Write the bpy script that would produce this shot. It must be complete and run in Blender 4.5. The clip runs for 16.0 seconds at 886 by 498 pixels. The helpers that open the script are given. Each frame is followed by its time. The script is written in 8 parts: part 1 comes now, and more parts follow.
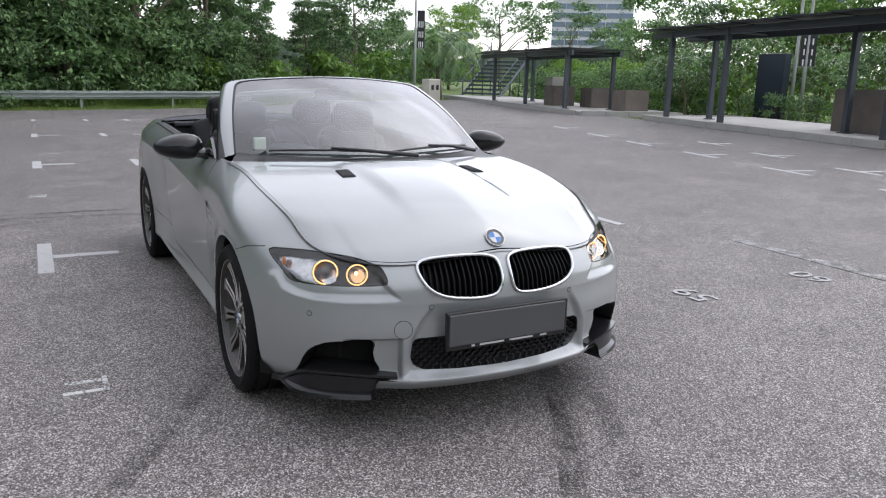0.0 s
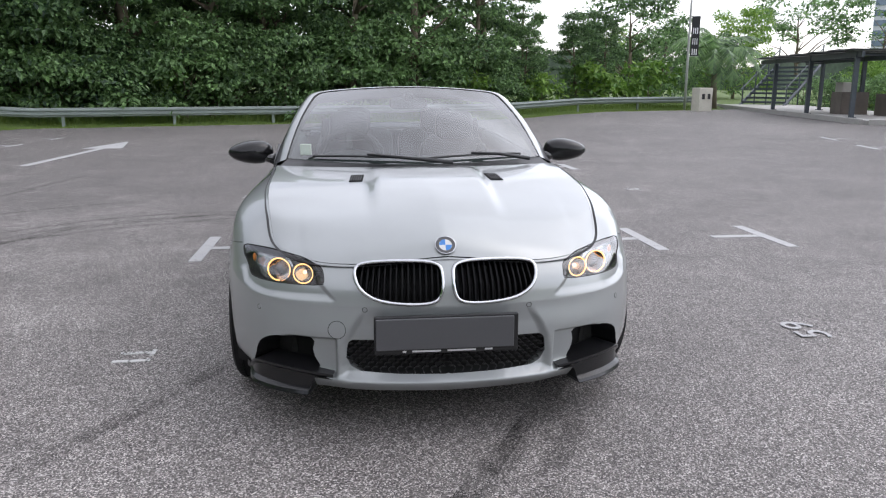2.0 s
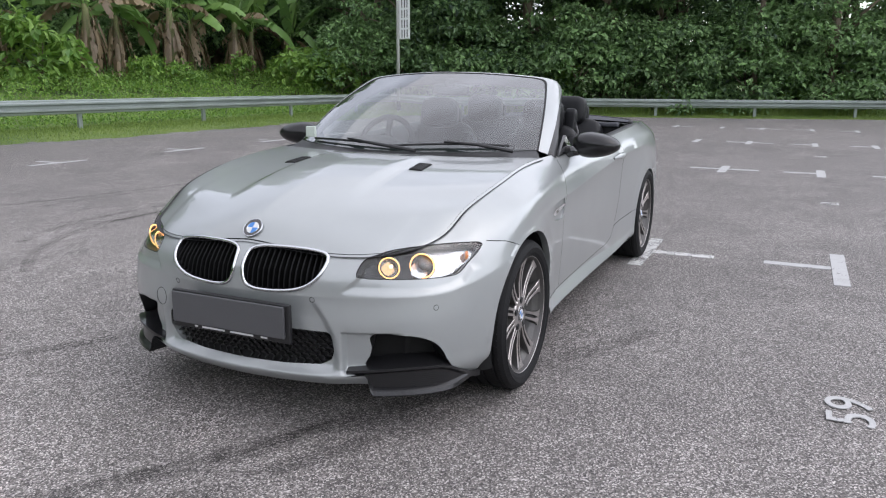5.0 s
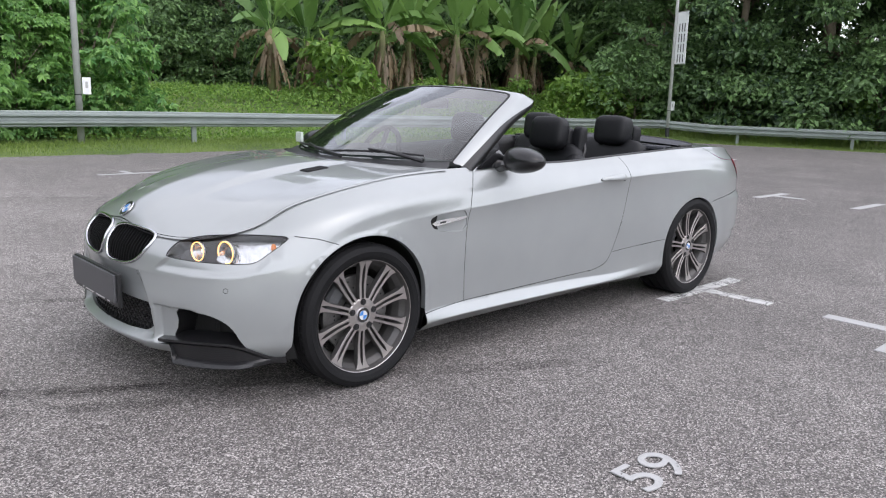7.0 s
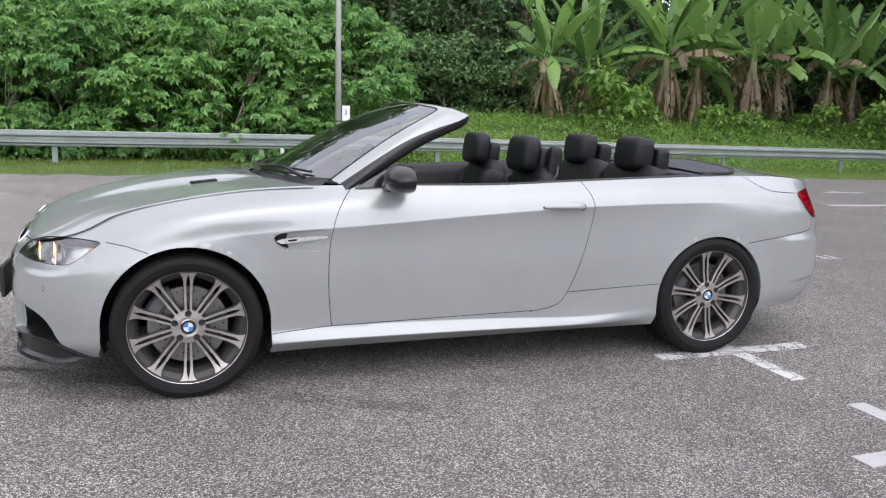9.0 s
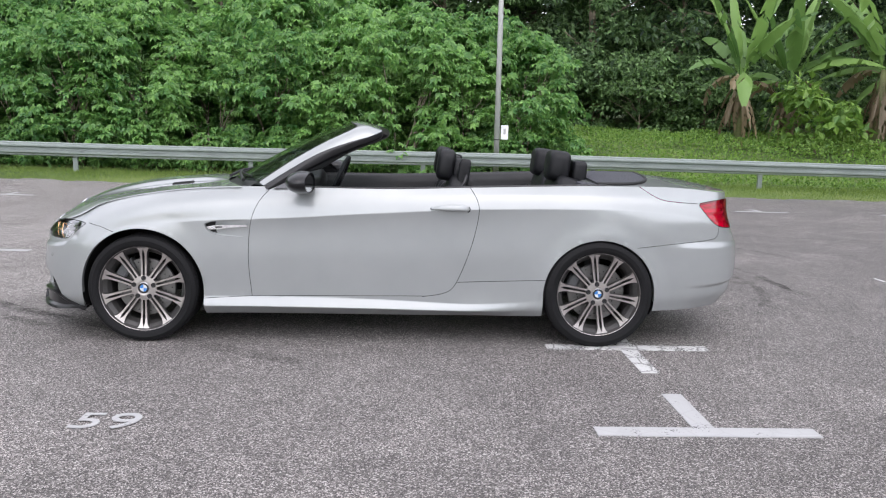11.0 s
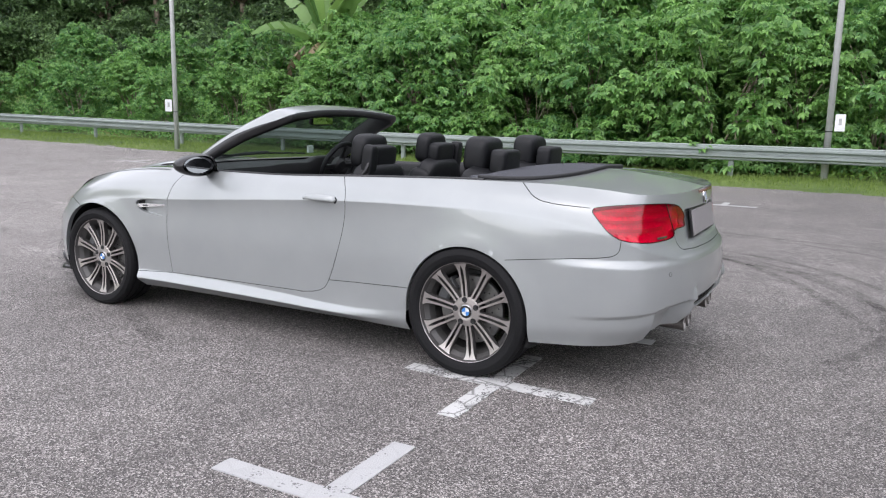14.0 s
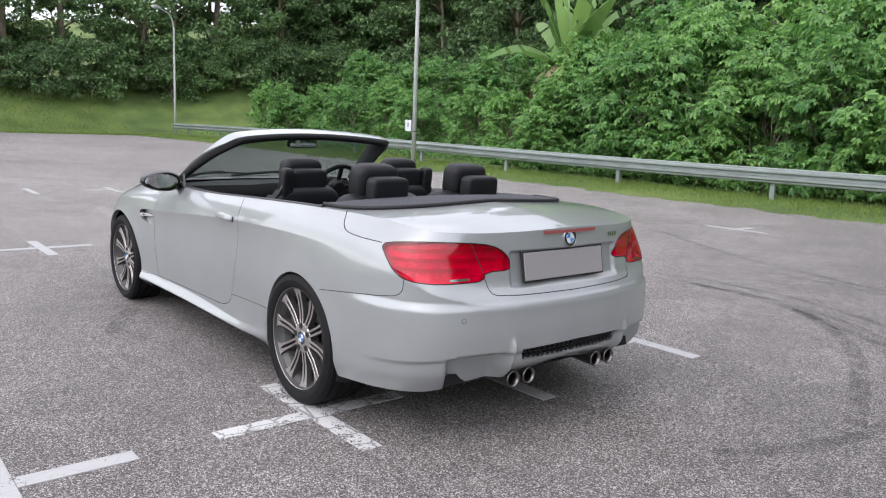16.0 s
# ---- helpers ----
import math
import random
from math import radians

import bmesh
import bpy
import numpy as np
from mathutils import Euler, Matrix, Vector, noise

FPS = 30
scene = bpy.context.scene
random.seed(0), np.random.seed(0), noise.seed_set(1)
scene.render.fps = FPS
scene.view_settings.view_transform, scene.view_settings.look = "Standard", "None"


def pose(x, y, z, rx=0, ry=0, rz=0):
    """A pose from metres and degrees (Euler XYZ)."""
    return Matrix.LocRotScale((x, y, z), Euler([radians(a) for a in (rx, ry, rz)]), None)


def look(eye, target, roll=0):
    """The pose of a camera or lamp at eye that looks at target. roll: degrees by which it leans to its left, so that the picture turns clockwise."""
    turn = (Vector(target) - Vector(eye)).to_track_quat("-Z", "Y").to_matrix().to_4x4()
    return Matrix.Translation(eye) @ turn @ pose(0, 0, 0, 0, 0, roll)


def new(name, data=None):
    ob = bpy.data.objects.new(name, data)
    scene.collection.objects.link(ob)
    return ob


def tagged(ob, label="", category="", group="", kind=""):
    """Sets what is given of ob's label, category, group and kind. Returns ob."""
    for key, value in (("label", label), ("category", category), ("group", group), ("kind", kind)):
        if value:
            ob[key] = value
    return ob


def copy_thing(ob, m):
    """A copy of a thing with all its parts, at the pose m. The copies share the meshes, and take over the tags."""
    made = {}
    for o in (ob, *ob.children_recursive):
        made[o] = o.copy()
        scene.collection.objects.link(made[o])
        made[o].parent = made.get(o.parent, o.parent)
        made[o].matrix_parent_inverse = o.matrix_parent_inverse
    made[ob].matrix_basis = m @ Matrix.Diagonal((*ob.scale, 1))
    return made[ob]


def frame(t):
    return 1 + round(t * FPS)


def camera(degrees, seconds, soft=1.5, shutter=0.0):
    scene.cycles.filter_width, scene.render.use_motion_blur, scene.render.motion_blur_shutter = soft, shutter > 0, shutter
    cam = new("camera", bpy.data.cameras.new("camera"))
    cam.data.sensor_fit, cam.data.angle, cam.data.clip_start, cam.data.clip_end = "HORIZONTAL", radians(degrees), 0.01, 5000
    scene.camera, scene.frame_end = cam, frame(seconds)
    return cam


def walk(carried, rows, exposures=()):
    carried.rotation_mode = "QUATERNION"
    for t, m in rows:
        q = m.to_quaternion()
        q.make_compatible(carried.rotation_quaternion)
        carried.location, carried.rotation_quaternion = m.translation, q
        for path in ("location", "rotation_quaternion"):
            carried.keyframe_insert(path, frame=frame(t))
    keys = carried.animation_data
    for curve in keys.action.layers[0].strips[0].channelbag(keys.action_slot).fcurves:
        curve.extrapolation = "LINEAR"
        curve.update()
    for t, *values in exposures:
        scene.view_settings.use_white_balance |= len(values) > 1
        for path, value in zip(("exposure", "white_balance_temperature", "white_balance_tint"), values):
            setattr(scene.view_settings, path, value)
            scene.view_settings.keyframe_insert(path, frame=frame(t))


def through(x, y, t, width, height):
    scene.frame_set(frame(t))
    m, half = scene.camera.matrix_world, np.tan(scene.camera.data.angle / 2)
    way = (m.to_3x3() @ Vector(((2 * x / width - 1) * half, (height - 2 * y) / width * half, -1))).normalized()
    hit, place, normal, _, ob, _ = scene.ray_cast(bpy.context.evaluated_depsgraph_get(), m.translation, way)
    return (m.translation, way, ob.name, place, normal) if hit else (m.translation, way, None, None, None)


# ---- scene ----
cam = camera(60.0, 16.0, 1.15)
PATH = [
    (0, (4.632, -1.597, 1.382), (2.911, -0.679, 0.941), 1.5),
    (0.5, (4.791, -1.106, 1.388), (2.973, -0.395, 0.955), 2.6),
    (1, (4.882, -0.663, 1.395), (2.999, -0.14, 0.968), 3.1),
    (1.5, (4.974, -0.419, 1.381), (3.056, -0.054, 0.947), 2.2),
    (2, (5.001, -0.362, 1.376), (3.06, -0.128, 0.954), 0.1),
    (2.5, (5.01, -0.102, 1.376), (3.058, 0.001, 0.955), -0.8),
    (3, (4.902, 0.211, 1.358), (2.951, 0.209, 0.918), -0.3),
    (3.5, (4.79, 0.594, 1.364), (2.84, 0.489, 0.928), 0.7),
    (4, (4.711, 1.005, 1.353), (2.791, 0.68, 0.898), 0.9),
    (4.5, (4.584, 1.434, 1.357), (2.719, 0.861, 0.917), -0.4),
    (4.7, (4.528, 1.617, 1.35), (2.698, 0.942, 0.909), -0.2),
    (6.8, (3.504, 3.397, 1.295), (2.115, 2.012, 0.904), 1.6),
    (7, (3.368, 3.532, 1.293), (2.036, 2.092, 0.903), 1.5),
    (7.5, (2.921, 3.752, 1.289), (1.747, 2.183, 0.892), 1.3),
    (8, (2.421, 3.971, 1.287), (1.423, 2.281, 0.905), 1.2),
    (8.5, (1.903, 4.168, 1.277), (1.088, 2.379, 0.911), 1.3),
    (9, (1.39, 4.361, 1.273), (0.75, 2.497, 0.936), 1.5),
    (9.2, (1.207, 4.458, 1.272), (0.623, 2.573, 0.944), 1.6),
    (11.3, (-0.513, 5.526, 1.298), (-0.488, 3.548, 1.001), 0.9),
    (11.5, (-0.68, 5.535, 1.284), (-0.594, 3.558, 0.993), 0.6),
    (12, (-1.103, 5.402, 1.256), (-0.875, 3.437, 0.964), 0.3),
    (12.5, (-1.609, 5.172, 1.271), (-1.222, 3.235, 0.957), 0.5),
    (13, (-2.074, 4.857, 1.259), (-1.512, 2.965, 0.94), 0.9),
    (13.5, (-2.604, 4.56, 1.28), (-1.845, 2.739, 0.951), 1.1),
    (14, (-3.087, 4.215, 1.299), (-2.135, 2.489, 0.958), 1.1),
    (14.5, (-3.588, 3.878, 1.334), (-2.456, 2.265, 0.993), 1.1),
    (15, (-4.0, 3.524, 1.355), (-2.72, 2.024, 1.021), 1.3),
    (15.5, (-4.414, 3.136, 1.364), (-3.007, 1.752, 1.044), 1.7),
    (16, (-4.697, 2.711, 1.392), (-3.173, 1.453, 1.083), 2.1),
]
walk(cam, [(t, look(eye, target, roll)) for t, eye, target, roll in PATH], [(0.0, 1.34, 6400, 14), (4.5, 1.46, 6400, 14), (9.0, 1.63, 6500, 15), (16.0, 1.66, 6500, 15)])

# light: a bright overcast day, the sun behind high thin cloud
world = bpy.data.worlds.new("sky")
scene.world = world
world.use_nodes = True
wn, wl = world.node_tree.nodes, world.node_tree.links
sky = wn.new("ShaderNodeTexSky")
sky.sky_type = "NISHITA"
sky.sun_disc = False
sky.sun_elevation, sky.sun_rotation = radians(56), radians(-10)
sky.dust_density, sky.air_density = 1.0, 1.0
grey = wn.new("ShaderNodeHueSaturation")
grey.inputs["Saturation"].default_value = 0.3
coord = wn.new("ShaderNodeTexCoord")
stretch = wn.new("ShaderNodeMapping")
stretch.inputs["Scale"].default_value = (1.0, 1.0, 3.0)
cloud = wn.new("ShaderNodeTexNoise")
cloud.inputs["Scale"].default_value, cloud.inputs["Detail"].default_value = 2.6, 7.0
cloud.inputs["Roughness"].default_value = 0.55
tone = wn.new("ShaderNodeMapRange")
tone.inputs["From Min"].default_value, tone.inputs["From Max"].default_value = 0.3, 0.7
tone.inputs["To Min"].default_value, tone.inputs["To Max"].default_value = 0.7, 1.45
mixed = wn.new("ShaderNodeVectorMath")
mixed.operation = "SCALE"
wl.new(coord.outputs["Generated"], stretch.inputs["Vector"])
wl.new(stretch.outputs["Vector"], cloud.inputs["Vector"])
wl.new(cloud.outputs["Fac"], tone.inputs["Value"])
wl.new(sky.outputs["Color"], grey.inputs["Color"])
wl.new(grey.outputs["Color"], mixed.inputs[0])
# an overcast sky is brightest overhead
part_z = wn.new("ShaderNodeSeparateXYZ")
rise = wn.new("ShaderNodeMapRange")
rise.inputs["From Min"].default_value, rise.inputs["From Max"].default_value = 0.0, 0.9
rise.inputs["To Min"].default_value, rise.inputs["To Max"].default_value = 0.74, 0.84
both = wn.new("ShaderNodeMath")
both.operation = "MULTIPLY"
wl.new(coord.outputs["Generated"], part_z.inputs["Vector"])
wl.new(part_z.outputs["Z"], rise.inputs["Value"])
wl.new(tone.outputs["Result"], both.inputs[0])
wl.new(rise.outputs["Result"], both.inputs[1])
wl.new(both.outputs[0], mixed.inputs["Scale"])
wl.new(mixed.outputs["Vector"], wn["Background"].inputs["Color"])
wn["Background"].inputs["Strength"].default_value = 0.15
sun = new("sun", bpy.data.lights.new("sun", "SUN"))
sun.data.energy, sun.data.angle, sun.data.color = 0.5, radians(150), (1.0, 0.97, 0.93)
sun.matrix_world = look((3, 9, 24), (0, 0, 0))


# materials
def nodes_of(name):
    m = bpy.data.materials.new(name)
    m.use_nodes = True
    return m, m.node_tree.nodes, m.node_tree.links, m.node_tree.nodes["Principled BSDF"]


def plain(name, color, rough=0.5, metal=0.0, coat=0.0, spread=0.12, scale=8.0, bump=0.0, grain=120.0, spec=0.5):
    """A surface with a slow and a fine variation of its colour, and a fine relief."""
    m, n, l, b = nodes_of(name)
    co = n.new("ShaderNodeTexCoord")
    slow, fine = n.new("ShaderNodeTexNoise"), n.new("ShaderNodeTexNoise")
    slow.inputs["Scale"].default_value, slow.inputs["Detail"].default_value = scale, 5
    fine.inputs["Scale"].default_value, fine.inputs["Detail"].default_value = grain, 3
    add = n.new("ShaderNodeMath")
    add.operation = "ADD"
    l.new(co.outputs["Object"], slow.inputs["Vector"])
    l.new(co.outputs["Object"], fine.inputs["Vector"])
    l.new(slow.outputs["Fac"], add.inputs[0])
    l.new(fine.outputs["Fac"], add.inputs[1])
    r = n.new("ShaderNodeMapRange")
    r.inputs["From Min"].default_value, r.inputs["From Max"].default_value = 0.6, 1.4
    r.inputs["To Min"].default_value, r.inputs["To Max"].default_value = 1 - spread, 1 + spread
    sc = n.new("ShaderNodeVectorMath")
    sc.operation = "SCALE"
    sc.inputs[0].default_value = color
    l.new(add.outputs[0], r.inputs["Value"])
    l.new(r.outputs["Result"], sc.inputs["Scale"])
    l.new(sc.outputs["Vector"], b.inputs["Base Color"])
    b.inputs["Roughness"].default_value, b.inputs["Metallic"].default_value = rough, metal
    b.inputs["Coat Weight"].default_value, b.inputs["Coat Roughness"].default_value = coat, 0.03
    b.inputs["Specular IOR Level"].default_value = spec
    if bump:
        bp = n.new("ShaderNodeBump")
        bp.inputs["Strength"].default_value, bp.inputs["Distance"].default_value = bump, 0.004
        l.new(fine.outputs["Fac"], bp.inputs["Height"])
        l.new(bp.outputs["Normal"], b.inputs["Normal"])
    return m


def ramp(n, stops):
    r = n.new("ShaderNodeValToRGB")
    while len(r.color_ramp.elements) < len(stops):
        r.color_ramp.elements.new(0.5)
    for e, (p, c) in zip(r.color_ramp.elements, stops):
        e.position, e.color = p, (*c, 1)
    return r


def asphalt_material():
    """Fine worn aggregate in dark binder, with broad pale and dark patches."""
    m, n, l, b = nodes_of("asphalt")
    co = n.new("ShaderNodeTexCoord")

    def noise_at(scale, detail=4.0, rough=0.55, warp=0.0):
        t = n.new("ShaderNodeTexNoise")
        t.inputs["Scale"].default_value, t.inputs["Detail"].default_value = scale, detail
        t.inputs["Roughness"].default_value, t.inputs["Distortion"].default_value = rough, warp
        l.new(co.outputs["Object"], t.inputs["Vector"])
        return t

    def span(source, a, b, c, d):
        r = n.new("ShaderNodeMapRange")
        r.inputs["From Min"].default_value, r.inputs["From Max"].default_value = a, b
        r.inputs["To Min"].default_value, r.inputs["To Max"].default_value = c, d
        l.new(source, r.inputs["Value"])
        return r.outputs["Result"]

    def times(p, q):
        k = n.new("ShaderNodeMath")
        k.operation = "MULTIPLY"
        l.new(p, k.inputs[0])
        l.new(q, k.inputs[1])
        return k.outputs[0]

    chips = n.new("ShaderNodeTexVoronoi")
    chips.inputs["Scale"].default_value = 190.0
    l.new(co.outputs["Object"], chips.inputs["Vector"])
    sep = n.new("ShaderNodeSeparateColor")
    l.new(chips.outputs["Color"], sep.inputs["Color"])
    hue = ramp(n, [(0.0, (0.028, 0.025, 0.024)), (0.3, (0.08, 0.073, 0.069)), (0.72, (0.185, 0.17, 0.161)), (1.0, (0.52, 0.485, 0.465))])
    l.new(sep.outputs["Red"], hue.inputs["Fac"])
    broad = span(noise_at(0.13, 6, 0.6).outputs["Fac"], 0.32, 0.68, 0.86, 1.14)
    stains = span(noise_at(0.9, 7, 0.62, 0.6).outputs["Fac"], 0.3, 0.72, 0.8, 1.2)
    blots = span(noise_at(5.5, 5, 0.6).outputs["Fac"], 0.3, 0.7, 0.88, 1.12)
    scuff = span(noise_at(0.42, 8, 0.7, 1.5).outputs["Fac"], 0.56, 0.7, 1.0, 1.3)
    # the asphalt's tone rises evenly along x, paler ahead of the bays
    place = n.new("ShaderNodeSeparateXYZ")
    l.new(co.outputs["Object"], place.inputs["Vector"])
    lane = span(place.outputs["X"], -5.0, 4.0, 0.84, 1.22)
    total = times(times(times(broad, lane), stains), times(blots, scuff))
    sc = n.new("ShaderNodeVectorMath")
    sc.operation = "SCALE"
    l.new(hue.outputs["Color"], sc.inputs[0])
    l.new(total, sc.inputs["Scale"])
    l.new(sc.outputs["Vector"], b.inputs["Base Color"])
    b.inputs["Roughness"].default_value = 0.7
    bp = n.new("ShaderNodeBump")
    bp.inputs["Strength"].default_value, bp.inputs["Distance"].default_value = 0.7, 0.004
    l.new(chips.outputs["Distance"], bp.inputs["Height"])
    l.new(bp.outputs["Normal"], b.inputs["Normal"])
    return m


def road_paint_material(name, color, wear, crack):
    """Road paint on coarse asphalt: the chips grow through it and cracks cross it."""
    m, n, l, b = nodes_of(name)
    co, t, chip, net = n.new("ShaderNodeTexCoord"), n.new("ShaderNodeTexNoise"), n.new("ShaderNodeTexVoronoi"), n.new("ShaderNodeTexVoronoi")
    t.inputs["Scale"].default_value, t.inputs["Detail"].default_value, t.inputs["Roughness"].default_value = 7.0, 8, 0.7
    chip.inputs["Scale"].default_value, net.inputs["Scale"].default_value = 125.0, 7.0
    net.feature = "DISTANCE_TO_EDGE"
    for q in (t, chip, net):
        l.new(co.outputs["Object"], q.inputs["Vector"])
    sep = n.new("ShaderNodeSeparateColor")
    l.new(chip.outputs["Color"], sep.inputs["Color"])
    add = n.new("ShaderNodeMath")
    add.operation = "MULTIPLY_ADD"
    add.inputs[1].default_value = 0.3
    l.new(sep.outputs["Red"], add.inputs[0])
    l.new(t.outputs["Fac"], add.inputs[2])
    lost = ramp(n, [(wear - 0.04, (0, 0, 0)), (wear + 0.04, (1, 1, 1))])
    l.new(add.outputs[0], lost.inputs["Fac"])
    line = ramp(n, [(0.0, (crack, crack, crack)), (0.05, (0, 0, 0))])
    l.new(net.outputs["Distance"], line.inputs["Fac"])
    most = n.new("ShaderNodeMath")
    most.operation = "MAXIMUM"
    l.new(lost.outputs["Color"], most.inputs[0])
    l.new(line.outputs["Color"], most.inputs[1])
    mix = n.new("ShaderNodeMix")
    mix.data_type = "RGBA"
    mix.inputs["A"].default_value, mix.inputs["B"].default_value = (*color, 1), (0.1, 0.096, 0.094, 1)
    l.new(most.outputs[0], mix.inputs["Factor"])
    l.new(mix.outputs["Result"], b.inputs["Base Color"])
    b.inputs["Roughness"].default_value = 0.75
    bp = n.new("ShaderNodeBump")
    bp.inputs["Strength"].default_value, bp.inputs["Distance"].default_value = 0.5, 0.003
    l.new(chip.outputs["Distance"], bp.inputs["Height"])
    l.new(bp.outputs["Normal"], b.inputs["Normal"])
    return m


def leaf_material(name, dark, light, rough=0.45, through=0.35):
    """Leaves: the colour goes from leaf to leaf and from plant to plant."""
    m, n, l, b = nodes_of(name)
    geo, info = n.new("ShaderNodeNewGeometry"), n.new("ShaderNodeObjectInfo")
    add = n.new("ShaderNodeMath")
    add.operation = "MULTIPLY_ADD"
    add.inputs[1].default_value = 0.7
    half = n.new("ShaderNodeMath")
    half.operation = "MULTIPLY"
    half.inputs[1].default_value = 0.3
    l.new(info.outputs["Random"], half.inputs[0])
    l.new(geo.outputs["Random Per Island"], add.inputs[0])
    l.new(half.outputs[0], add.inputs[2])
    c = ramp(n, [(0.0, dark), (1.0, light)])
    l.new(add.outputs[0], c.inputs["Fac"])
    l.new(c.outputs["Color"], b.inputs["Base Color"])
    b.inputs["Roughness"].default_value = rough
    tr = n.new("ShaderNodeBsdfTranslucent")
    mix = n.new("ShaderNodeMixShader")
    mix.inputs["Fac"].default_value = through
    l.new(c.outputs["Color"], tr.inputs["Color"])
    l.new(b.outputs["BSDF"], mix.inputs[1])
    l.new(tr.outputs["BSDF"], mix.inputs[2])
    l.new(mix.outputs["Shader"], n["Material Output"].inputs["Surface"])
    return m


def glass_material(name, tint=(1, 1, 1), rough=0.0, head_on=0.06, edge_on=0.9):
    """Thin glass: mostly clear, with the gloss of its two faces, which grows towards the edge-on view."""
    m, n, l, b = nodes_of(name)
    n.remove(b)
    tr, gl, mix = n.new("ShaderNodeBsdfTransparent"), n.new("ShaderNodeBsdfGlossy"), n.new("ShaderNodeMixShader")
    lw, up, fit = n.new("ShaderNodeLayerWeight"), n.new("ShaderNodeMath"), n.new("ShaderNodeMapRange")
    up.operation = "POWER"
    up.inputs[1].default_value = 2.1
    fit.inputs["To Min"].default_value, fit.inputs["To Max"].default_value = head_on, edge_on
    tr.inputs["Color"].default_value = (*tint, 1)
    gl.inputs["Roughness"].default_value = rough
    lw.inputs["Blend"].default_value = 0.5
    l.new(lw.outputs["Facing"], up.inputs[0])
    l.new(up.outputs[0], fit.inputs["Value"])
    l.new(fit.outputs["Result"], mix.inputs["Fac"])
    l.new(tr.outputs["BSDF"], mix.inputs[1])
    l.new(gl.outputs["BSDF"], mix.inputs[2])
    l.new(mix.outputs["Shader"], n["Material Output"].inputs["Surface"])
    return m


def grass_material():
    m, n, l, b = nodes_of("grass")
    co = n.new("ShaderNodeTexCoord")
    a, f = n.new("ShaderNodeTexNoise"), n.new("ShaderNodeTexNoise")
    a.inputs["Scale"].default_value, f.inputs["Scale"].default_value = 0.5, 25.0
    a.inputs["Detail"].default_value = f.inputs["Detail"].default_value = 6
    l.new(co.outputs["Object"], a.inputs["Vector"])
    l.new(co.outputs["Object"], f.inputs["Vector"])
    k = n.new("ShaderNodeMath")
    k.operation = "ADD"
    l.new(a.outputs["Fac"], k.inputs[0])
    l.new(f.outputs["Fac"], k.inputs[1])
    half = n.new("ShaderNodeMath")
    half.operation = "MULTIPLY"
    half.inputs[1].default_value = 0.5
    l.new(k.outputs[0], half.inputs[0])
    c = ramp(n, [(0.3, (0.03, 0.045, 0.015)), (0.45, (0.07, 0.12, 0.026)), (0.58, (0.14, 0.2, 0.045)), (0.7, (0.22, 0.22, 0.08))])
    l.new(half.outputs[0], c.inputs["Fac"])
    l.new(c.outputs["Color"], b.inputs["Base Color"])
    b.inputs["Roughness"].default_value = 0.85
    bp = n.new("ShaderNodeBump")
    bp.inputs["Strength"].default_value, bp.inputs["Distance"].default_value = 0.8, 0.05
    l.new(f.outputs["Fac"], bp.inputs["Height"])
    l.new(bp.outputs["Normal"], b.inputs["Normal"])
    return m


ASPHALT, GRASS = asphalt_material(), grass_material()
GALV = plain("galvanised_steel", (0.24, 0.275, 0.26), 0.5, 0.35, spread=0.2, scale=1.5, grain=60)
POLE_GREY = plain("pole_paint", (0.42, 0.43, 0.42), 0.55, 0.1, spread=0.15, scale=3)
BLACK_PAINT = plain("black_paint", (0.02, 0.021, 0.024), 0.5, spread=0.2)
STEEL_DARK = plain("dark_steel_paint", (0.06, 0.073, 0.088), 0.45, spread=0.2, scale=2)
ROOF_SHEET = plain("dark_roof_sheet", (0.03, 0.035, 0.04), 0.4, 0.2, spread=0.25, scale=2)
CONCRETE = plain("concrete", (0.42, 0.41, 0.39), 0.85, spread=0.25, scale=1.2, bump=0.4)
PLANTER = plain("planter_timber", (0.17, 0.145, 0.125), 0.7, spread=0.3, scale=2.5, bump=0.3)
MARK = road_paint_material("road_paint", (0.4, 0.4, 0.4), 0.86, 0.1)
WHITE_SHEET = plain("white_sheet", (0.75, 0.76, 0.78), 0.5, spread=0.06)
BARK = plain("bark", (0.16, 0.13, 0.095), 0.85, spread=0.35, scale=5, bump=0.6, grain=40)
FOREST = leaf_material("forest_leaf", (0.016, 0.045, 0.026), (0.26, 0.43, 0.16), through=0.42)
CASSAVA = leaf_material("shrub_leaf", (0.055, 0.18, 0.055), (0.29, 0.51, 0.14), rough=0.38, through=0.42)
LIGHT_LEAF = leaf_material("light_leaf", (0.07, 0.17, 0.03), (0.27, 0.43, 0.08), through=0.4)
BANANA = leaf_material("banana_leaf", (0.07, 0.165, 0.045), (0.27, 0.44, 0.12), through=0.4)
DEAD_LEAF = leaf_material("dead_leaf", (0.06, 0.04, 0.025), (0.34, 0.26, 0.16))
BLADE = leaf_material("grass_blade", (0.06, 0.12, 0.02), (0.26, 0.36, 0.08))


# shapes
def part(name, bm, material, parent=None, label="", smooth=False):
    """Links a bmesh as one mesh object, under a thing or a part."""
    me = bpy.data.meshes.new(name)
    bm.normal_update()
    bm.to_mesh(me)
    bm.free()
    for mt in material if isinstance(material, (list, tuple)) else [material]:
        me.materials.append(mt)
    if smooth:
        me.shade_smooth()
    ob = new(name, me)
    if parent is not None:
        ob.parent = parent
    if label:
        tagged(ob, label)
    return ob


